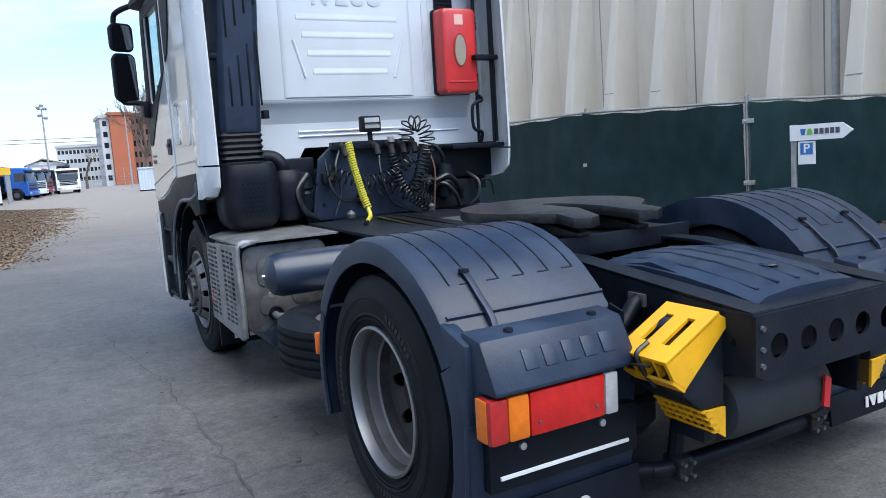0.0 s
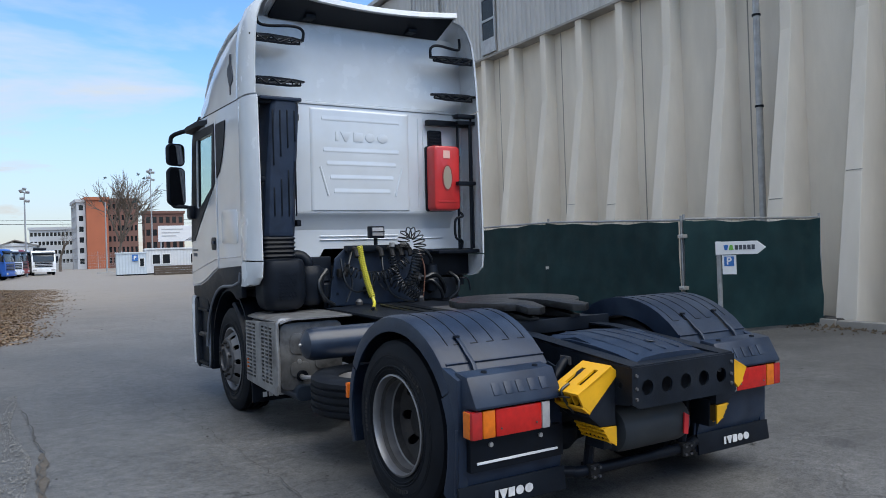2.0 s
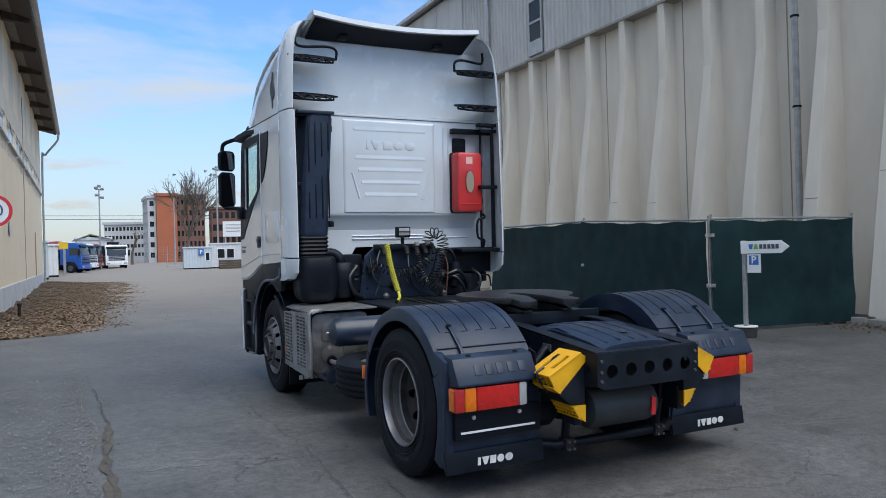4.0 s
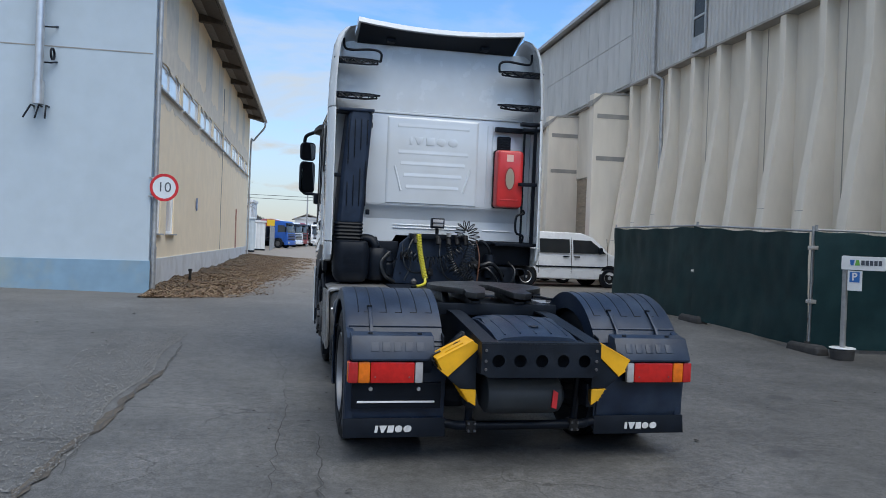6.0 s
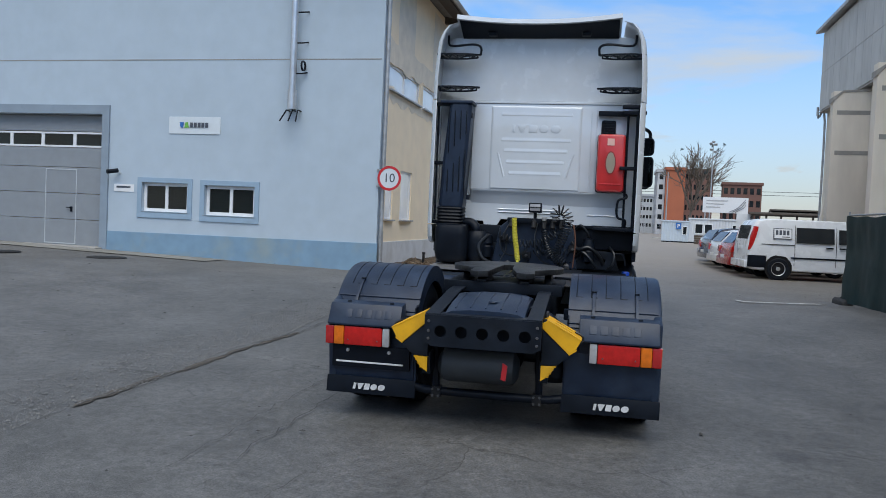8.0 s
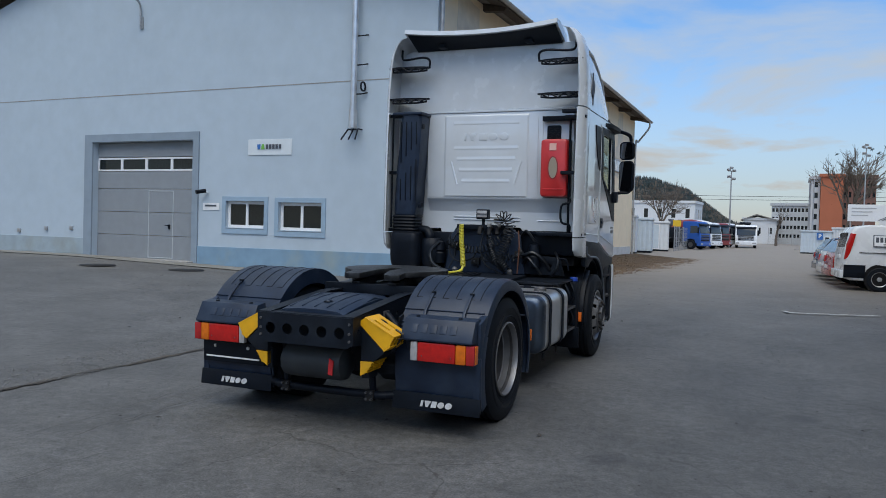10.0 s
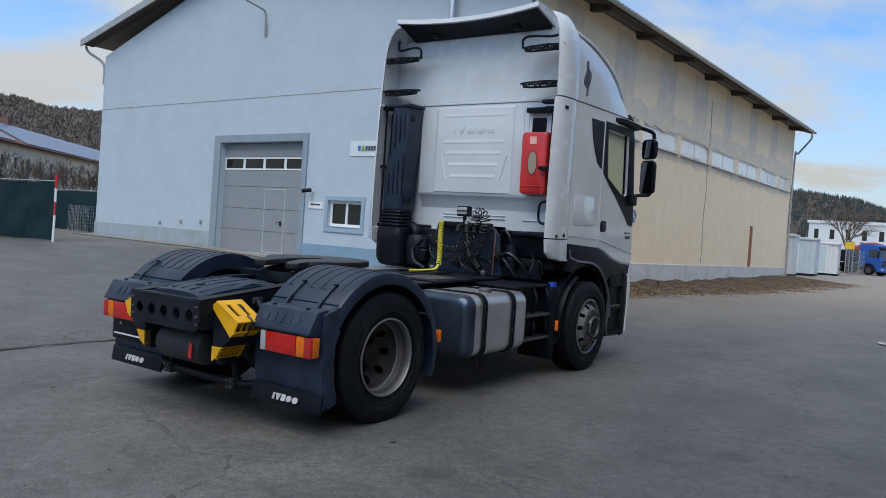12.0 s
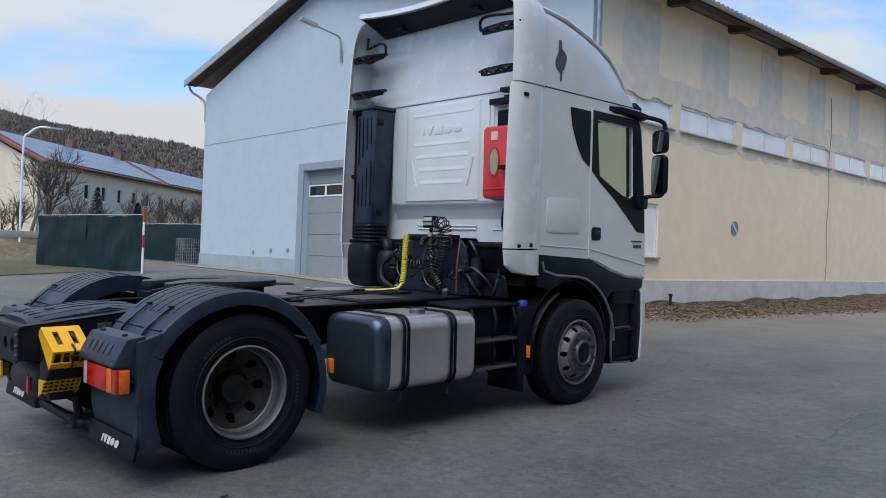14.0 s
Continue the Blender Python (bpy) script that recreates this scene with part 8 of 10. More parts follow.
yc = T("yellow_coil_hose", coil([(-0.25, 3.43, 1.55), (-0.235, 3.40, 1.38), (-0.20, 3.36, 1.18), (-0.18, 3.32, 1.07)], 0.024, 28, 0.0085, 9), YELLOW_HOSE, "yellow coiled air hose")
T("yellow_hose_end", tube(B(), curve_pts([(-0.18, 3.32, 1.07), (-0.19, 3.26, 1.015), (-0.27, 3.12, 0.998), (-0.34, 2.98, 0.998)], 4), 0.016, 8), YELLOW_HOSE, "", 0, yc)
T("connector", cyl(B(), (-0.34, 2.98, 0.998), (-0.40, 2.88, 0.998), 0.014, 8), BLACK, "", 0, yc)
for path, r, n, re_, lab in (
        ([(0.22, 3.42, 1.55), (0.24, 3.40, 1.66), (0.33, 3.38, 1.66), (0.38, 3.37, 1.56), (0.36, 3.38, 1.44)], 0.055, 12, 0.06, "black coiled electric cable in loose loops"),
        ([(0.36, 3.38, 1.44), (0.30, 3.36, 1.28), (0.26, 3.36, 1.16), (0.36, 3.34, 1.05)], 0.05, 15, 0.045, "black coiled air hose hanging slack"),
        ([(-0.42, 3.45, 1.36), (-0.2, 3.42, 1.27), (0.05, 3.42, 1.28), (0.27, 3.42, 1.42)], 0.042, 17, 0.045, "black coiled air hose slung across"),
        ([(0.10, 3.44, 1.45), (0.14, 3.42, 1.26), (0.22, 3.40, 1.12), (0.34, 3.38, 1.04)], 0.034, 18, 0.04, "black coiled air hose"),
        ([(0.02, 3.50, 1.15), (0.10, 3.44, 1.20), (0.20, 3.42, 1.13), (0.30, 3.44, 1.20), (0.42, 3.48, 1.16)], 0.05, 10, 0.04, "black coiled hose in a tangle")):
    T("black_coil_hose", coil(path, r, n, 0.0065, 12, re_), HOSE, lab)
rnd_h = random.Random(17)
for pts in ([(-0.42, 3.50, 1.44), (-0.40, 3.44, 1.22), (-0.30, 3.43, 1.12), (-0.12, 3.45, 1.16), (-0.06, 3.50, 1.30)],
            [(0.02, 3.50, 1.50), (0.0, 3.43, 1.30), (0.06, 3.41, 1.10), (0.20, 3.42, 1.02), (0.30, 3.36, 0.99)],
            [(-0.30, 3.50, 1.50), (-0.36, 3.45, 1.36), (-0.33, 3.44, 1.20), (-0.40, 3.42, 1.03)]):
    T("air_hose", tube(B(), curve_pts(pts, 6), 0.010, 6), HOSE, "black air hose")
for x, z in ((-0.38, 1.30), (-0.1, 1.12), (0.44, 1.22)):
    vb = T("valve_block", box(B(), x - 0.05, x + 0.05, 3.52, 3.58, z - 0.04, z + 0.04), DARK_STEEL, "dark valve block", 0.01)
    T("union", cyl(B(), (x, 3.52, z), (x, 3.49, z), 0.016, 8), HUB_GREY, "", 0, vb)
T("thin_cable", tube(B(), curve_pts([(0.44, 3.5, 1.5), (0.47, 3.44, 1.3), (0.45, 3.45, 1.0)], 6), 0.008, 6), plain("brown_cable", (0.12, 0.05, 0.03)), "thin brown cable")
for x, y, z in ((0.38, 3.38, 1.0), (-0.3, 3.36, 1.0)):
    T("hose_coupling", lathe(B(), [(0, 0), (0.03, 0), (0.035, 0.03), (0.02, 0.05), (0, 0.06)], (x, y, z), "z", 14), HUB_GREY, "dull steel hose coupling")
# clutter under the cab's rear edge
for pts, r in (([(0.42, 3.60, 1.30), (0.50, 3.52, 1.22), (0.62, 3.50, 1.25), (0.74, 3.54, 1.16), (0.80, 3.60, 1.05)], 0.022),
               ([(0.48, 3.58, 1.12), (0.56, 3.48, 1.19), (0.66, 3.46, 1.10), (0.72, 3.50, 1.0)], 0.018),
               ([(0.44, 3.62, 1.44), (0.52, 3.55, 1.50), (0.60, 3.54, 1.42), (0.63, 3.58, 1.33)], 0.016),
               ([(0.86, 3.60, 1.26), (0.92, 3.52, 1.18), (0.90, 3.50, 1.06), (0.84, 3.54, 0.99)], 0.016),
               ([(-0.56, 3.50, 1.34), (-0.66, 3.46, 1.22), (-0.62, 3.44, 1.08), (-0.50, 3.48, 1.0)], 0.022)):
    T("rubber_pipe", tube(B(), curve_pts(pts, 6), r, 8), HOSE, "black rubber pipe")
T("rear_bracket", plate(B(), [(0.44, 0.99), (0.98, 0.99), (0.92, 1.20), (0.56, 1.22)], [ring_pts(0.62, 1.08, 0.03, 12), ring_pts(0.80, 1.10, 0.025, 12)], "y", 3.60, 3.615), FRAME_PAINT, "dark steel bracket", 0.004)
T("latch_handle", tube(B(), curve_pts([(0.93, 3.50, 1.19), (1.02, 3.49, 1.18), (1.05, 3.49, 1.06)], 5), 0.010, 6), BLACK, "bent black latch handle")
T("hose_clip", prism(B(), [(0.355, 0.99), (0.415, 0.99), (0.385, 1.05)], "y", 3.36, 3.372), HUB_GREY, "steel hose clip")
for x, z in ((-0.47, 1.26), (-0.42, 1.10), (-0.36, 1.34), (-0.08, 1.05), (0.42, 1.06)):
    T("panel_bolt", lathe(B(), [(0, -0.010), (0.012, -0.008), (0.014, 0.0)], (x, 3.58, z), "y", 8), BLACK, "", 0, pan)

# red extinguisher box, vent, grab frame
rb = thing("extinguisher_box", TM @ pose(0.057, 0, 0), "red plastic extinguisher box fixed to the cab back", "fire box")
part("case", loft(B(), [[(u, y, v) for u, v in rrect(0.665 + i, 0.985 - i, 1.90 + i, 2.575 - i, 0.04, 4)] for y, i in ((3.70, 0.0), (3.60, 0.0), (3.545, 0.008), (3.535, 0.025))]), RED_BOX, rb, "", 0.004)
part("back_tray", prism(B(), rrect(0.66, 0.995, 1.895, 2.58, 0.03, 4), "y", 3.68, 3.735), BLACK, rb, "black back tray", 0.005)
part("sticker", box(B(), 0.775, 0.855, 3.531, 3.535, 2.44, 2.52), plain("faded_sticker", (0.70, 0.42, 0.36)), rb, "pale pink sticker", 0, False)
part("window_rim", prism(B(), [(0.82 + 0.062 * math.cos(a), 2.24 + 0.135 * math.sin(a)) for a in [2 * math.pi * i / 28 for i in range(28)]], "y", 3.529, 3.536), plain("dark_red", (0.26, 0.02, 0.02)), rb, "", 0, False)
part("window", prism(B(), [(0.82 + 0.05 * math.cos(a), 2.24 + 0.12 * math.sin(a)) for a in [2 * math.pi * i / 28 for i in range(28)]], "y", 3.526, 3.5295), plain("clouded_window", (0.30, 0.26, 0.20), 0.3), rb, "clouded oval window", 0, False)
for z in (2.44, 2.03):
    part("clasp", box(B(), 0.985, 1.01, 3.58, 3.64, z - 0.035, z + 0.035), BLACK, rb, "black clasp", 0.005)
part("rib", box(B(), 0.70, 0.95, 3.528, 3.537, 1.985, 2.0), RED_BOX, rb, "", 0.003)
vent = T("cab_vent", prism(B(), rrect(0.70, 0.865, 2.57, 2.745, 0.02, 3), "y", 3.700, 3.725), BLACK, "black louvred vent", 0.003, cab)
for k in range(5):
    T("louvre", box(B(), 0.715, 0.85, 3.692, 3.702, 2.59 + 0.03 * k, 2.604 + 0.03 * k), BLACK, "", 0.003, vent)
gf = T("grab_frame", tube(B(), [(1.0, 3.60, 1.50), (1.0, 3.60, 2.80)], 0.014, 8), BLACK, "black steel grab frame behind the cab")
T("bar", tube(B(), [(1.10, 3.52, 1.48), (1.10, 3.52, 2.82)], 0.014, 8), BLACK, "", 0, gf)
T("plate", box(B(), 0.66, 1.19, 3.62, 3.70, 2.79, 2.845), BLACK, "drilled top plate", 0.005, gf)
T("plate", box(B(), 0.95, 1.20, 3.50, 3.56, 2.80, 2.835), BLACK, "", 0.005, gf)
T("handle", tube(B(), curve_pts([(1.02, 3.60, 1.88), (1.02, 3.56, 1.84), (0.93, 3.56, 1.80), (0.93, 3.56, 1.62), (1.02, 3.58, 1.58), (1.02, 3.6, 1.5)], 4), 0.014, 8), BLACK, "bent grab handle", 0, gf)
T("foot", box(B(), 0.66, 1.19, 3.46, 3.66, 1.455, 1.49), BLACK, "", 0.006, gf)

# what hangs behind the cab sits a little to the right of the lorry's middle line
for ob in truck.children:
    if ob.name.split(".")[0] in {"service_panel", "work_lamp", "yellow_coil_hose", "black_coil_hose", "air_hose", "valve_block", "thin_cable", "hose_coupling", "rubber_pipe", "rear_bracket", "latch_handle", "hose_clip", "grab_frame", "rear_valance", "valance_rail", "rubber_mount", "air_intake"}:
        ob.location.x = 0.055
vent.location.x = 0.055

# ---- parked vehicles ----
CAR_GLASS = plain("car_glass", (0.012, 0.015, 0.018), 0.05)
CAR_TYRE = RUBBER
CAR_RIM = plain("car_rim", (0.42, 0.43, 0.44), 0.35, 0.6)
VAN_WHITE = mat("white_van_paint", (0.72, 0.735, 0.75), 0.28, 0, 0.03, 3, 0, 0, None, 0, 1, 0.4)


def car_wheel(parent, x, y, r, side, w=0.21):
    t = part("wheel", lathe(B(), [(r * 0.62, -w / 2), (r * 0.9, -w / 2), (r, -w * 0.36), (r, w * 0.36), (r * 0.9, w / 2), (r * 0.62, w / 2)], (x, y, r), "x", 28, True), CAR_TYRE, parent, "black tyre")
    s = side
    part("rim", lathe(B(), [(r * 0.64, s * w * 0.46), (r * 0.58, s * w * 0.42), (r * 0.5, s * w * 0.30), (r * 0.22, s * w * 0.34), (r * 0.16, s * w * 0.44), (0, s * w * 0.45)], (x, y, r), "x", 24), CAR_RIM, t, "silver wheel")
    for k in range(5):
        a = 2 * math.pi * k / 5
        bm = box(B(), 0, 0.012, -r * 0.07, r * 0.07, r * 0.27, r * 0.5)
        turned(bm, Matrix.Translation((x + s * w * 0.33, y, r)) @ Matrix.Rotation(a, 4, "X"), 0)
        part("vent", bm, DARK_IN, t, "", 0, False)


def vehicle_body(parent, outline, width, paint, name="body", taper=0.12, waist=0.95, label=""):
    """A body from its side outline (y, z), drawn in above the waist."""
    bm = B()
    def half(z):
        return width / 2 * (1 - taper * smoothstep(waist, waist + 0.9, z) - 0.05 * (1 - smoothstep(0.2, 0.5, z)))
    secs = []
    for k in (-1.0, -0.93, 0.93, 1.0):
        g = 1.0 if abs(k) < 0.95 else 0.965
        cy = sum(p[0] for p in outline) / len(outline)
        cz = sum(p[1] for p in outline) / len(outline)
        secs.append([(k * half(z), cy + (y - cy) * g, cz + (z - cz) * g) for y, z in outline])
    loft(bm, secs)
    return part(name, bm, paint, parent, label, 0.015)


VAN_OUT = [(0.0, 0.42), (0.02, 1.05), (0.14, 1.55), (0.28, 1.78), (0.6, 1.84), (2.9, 1.83), (3.35, 1.68), (3.95, 1.14), (4.55, 0.98), (4.74, 0.80), (4.76, 0.38), (4.4, 0.26), (0.2, 0.28)]
VX, VY = 4.93, 19.9
van = thing("van", pose(VX, VY, gz(VX, VY), 0, 0, -86.4), "white panel van with black lower trim and side windows", "van")
vehicle_body(van, VAN_OUT, 1.88, VAN_WHITE, "body", 0.13, 1.0)


def van_side(y0, y1, z0, z1, s, material, name, label="", slope=0.0, up=0.006):
    """A panel on the van's drawn-in flank."""
    def half(z):
        return 1.88 / 2 * (1 - 0.13 * smoothstep(1.0, 1.9, z) - 0.05 * (1 - smoothstep(0.2, 0.5, z)))
    bm = B()
    n = 5
    rows = []
    for i in range(n + 1):
        z = z0 + (z1 - z0) * i / n
        ye = y1 - slope * (i / n)
        rows.append([(s * (half(z) + up), y0, z), (s * (half(z) + up), ye, z), (s * (half(z) - 0.03), ye, z), (s * (half(z) - 0.03), y0, z)])
    loft(bm, rows)
    return part(name, bm, material, van, label, 0.004, False)


for s in (-1, 1):
    van_side(1.40, 2.47, 1.14, 1.60, s, CAR_GLASS, "side_window", "dark side window")
    van_side(2.60, 3.80, 1.14, 1.58, s, CAR_GLASS, "door_window", "dark front door window", 0.55)
    van_side(1.26, 4.4, 0.66, 0.71, s, BLACK, "rub_strip", "black rubbing strip", 0, 0.014)
    van_side(0.02, 0.56, 0.36, 0.72, s, BLACK, "corner_guard", "black plastic bumper corner", 0, 0.012)
    van_side(0.40, 1.36, 1.06, 1.075, s, DARK_IN, "slide_rail", "", 0, 0.004)
    for y in (2.53, 3.84, 1.36):
        van_side(y, y + 0.006, 0.45, 1.66, s, DARK_IN, "door_gap", "", 0, 0.002)
    for y in (2.62, 2.24):
        van_side(y, y + 0.2, 1.00, 1.04, s, BLACK, "door_handle", "", 0, 0.022)
    car_wheel(van, s * 0.84, 0.92, 0.335, s)
    car_wheel(van, s * 0.84, 3.95, 0.335, s)
    # flat dark discs take the place of the shade in the arches
    for y in (0.92, 3.95):
        bm = lathe(B(), [(0, -0.03), (0.395, -0.03), (0.395, 0.003), (0, 0.003)], (s * 0.918, y, 0.36), "x", 28)
        part("arch_shade", bm, DARK_IN, van, "dark disc standing in for the wheel arch shade")
    part("tail_lamp", prism(B(), [(0.02, 0.86), (0.10, 0.90), (0.17, 1.05), (0.24, 1.30), (0.30, 1.58), (0.17, 1.60), (0.08, 1.30)], "x", *sorted((s * 0.80, s * 0.935))), LAMP_RED, van, "tall red tail lamp", 0.01)
    part("mirror", loft(B(), [[(s * 0.95, 3.5, 1.12), (s * 1.12, 3.47, 1.12), (s * 1.12, 3.47, 1.36), (s * 0.95, 3.5, 1.34)], [(s * 0.95, 3.6, 1.14), (s * 1.10, 3.58, 1.14), (s * 1.10, 3.58, 1.34), (s * 0.95, 3.6, 1.32)]]), BLACK, van, "black door mirror", 0.02)
part("rear_bumper", box(B(), -0.90, 0.90, -0.07, 0.14, 0.34, 0.56), VAN_WHITE, van, "bumper", 0.03)
part("rear_window", prism(B(), [(0.055, 1.2), (0.13, 1.62), (0.145, 1.62), (0.07, 1.2)], "x", -0.66, 0.66), CAR_GLASS, van, "dark rear window", 0, False)
part("plate", box(B(), -0.26, 0.26, -0.012, 0.02, 0.88, 0.99), SIGN_WHITE, van, "", 0.003)
for s in (-1, 1):
    lg = van_side(0.74, 1.27, 1.24, 1.56, s, SIGN_WHITE, "company_mark", "white framed company mark", 0, 0.008)
    for a, b, c, d in ((0.74, 1.27, 1.54, 1.56), (0.74, 1.27, 1.24, 1.26), (0.74, 0.76, 1.24, 1.56), (1.25, 1.27, 1.24, 1.56)):
        van_side(a, b, c, d, s, GREY_PRINT, "mark_edge", "", 0, 0.011)
    for k in range(4):
        van_side(0.80 + 0.105 * k, 0.875 + 0.105 * k, 1.36, 1.50, s, GREY_PRINT, "mark_bar", "", 0, 0.011)
    van_side(0.98, 1.21, 1.29, 1.315, s, GREY_PRINT, "mark_bar", "", 0, 0.011)

HATCH = [(0.0, 0.35), (0.02, 0.75), (0.10, 1.0), (0.42, 1.36), (0.8, 1.46), (2.2, 1.45), (2.75, 1.25), (3.25, 0.96), (4.05, 0.80), (4.2, 0.62), (4.2, 0.30), (3.9, 0.22), (0.3, 0.22)]
ESTATE = [(0.0, 0.35), (0.03, 0.85), (0.14, 1.10), (0.5, 1.42), (0.9, 1.50), (2.5, 1.48), (3.1, 1.22), (3.5, 0.98), (4.45, 0.84), (4.62, 0.62), (4.6, 0.30), (4.3, 0.22), (0.3, 0.22)]


def car(name, m, outline, width, paint, label):
    c = thing(name, m, label, "car", "cars parked in a row")
    vehicle_body(c, outline, width, paint, "body", 0.26, 0.85)
    L = outline[-3][0]
    zt = max(z for _, z in outline)
    for s in (-1, 1):
        def half(z):
            return width / 2 * (1 - 0.26 * smoothstep(0.85, 1.75, z))
        for y0, y1, sl in ((0.62, 1.45, 0.0), (1.52, 2.6, 0.5)):
            bm = B()
            loft(bm, [[(s * (half(z) + 0.005), y0 + k * 0.12, z), (s * (half(z) + 0.005), y1 - sl * k, z), (s * (half(z) - 0.03), y1 - sl * k, z), (s * (half(z) - 0.03), y0 + k * 0.12, z)] for k, z in ((0, 0.96), (0.5, 1.15), (1, zt - 0.12))])
            part("side_window", bm, CAR_GLASS, c, "", 0.003, False)
        car_wheel(c, s * (width / 2 - 0.12), 0.78, 0.31, s, 0.2)
        car_wheel(c, s * (width / 2 - 0.12), L - 0.85, 0.31, s, 0.2)
        part("tail_lamp", prism(B(), [(0.0, 0.70), (0.03, 0.90), (0.24, 0.90), (0.2, 0.72)], "x", *sorted((s * (width / 2 - 0.26), s * (width / 2 - 0.01)))), LAMP_RED, c, "red tail lamp", 0.01)
        part("mirror", box(B(), *sorted((s * (width / 2 - 0.04), s * (width / 2 + 0.12))), 2.62, 2.74, 0.92, 1.06), BLACK, c, "", 0.02)
    part("rear_window", prism(B(), [(0.13, 1.02), (0.43, zt - 0.10), (0.40, zt - 0.08), (0.09, 1.02)], "x", -width / 2 + 0.28, width / 2 - 0.28), CAR_GLASS, c, "dark rear window", 0, False)
    part("bumper", box(B(), -width / 2 + 0.05, width / 2 - 0.05, -0.05, 0.12, 0.28, 0.55), paint, c, "", 0.04)
    part("plate", box(B(), -0.26, 0.26, -0.058, -0.045, 0.5, 0.61), SIGN_WHITE, c, "", 0.002)
    return c


RED_CAR, BLUE_CAR, WHITE_CAR, SILVER_CAR = (mat(n, c, 0.25, 0.2, 0.04, 3, 0, 0, None, 0, 1, 0.5) for n, c in (("red_car_paint", (0.36, 0.02, 0.018)), ("dark_blue_car_paint", (0.012, 0.018, 0.04)), ("white_car_paint", (0.7, 0.71, 0.72)), ("silver_car_paint", (0.45, 0.46, 0.48))))
for x, y, o, p, lab, k in ((4.8, 22.3, HATCH, RED_CAR, "red hatchback parked beside the van", "car"), (4.75, 24.7, HATCH, WHITE_CAR, "white hatchback parked in the row", "car"), (4.7, 27.2, ESTATE, BLUE_CAR, "dark blue estate car parked in the row", "car"), (4.95, 29.8, HATCH, WHITE_CAR, "white hatchback at the end of the row", "car")):
    car(k, pose(x, y, gz(x, y), 0, 0, -84), o, 1.78, p, lab)

# ---- far lorries at the end of the yard ----
# glass greyed to hold the sky's reflection in its base colour
TRUCK_GLASS = plain("sky_grey_windscreen", (0.045, 0.055, 0.065), 0.12)


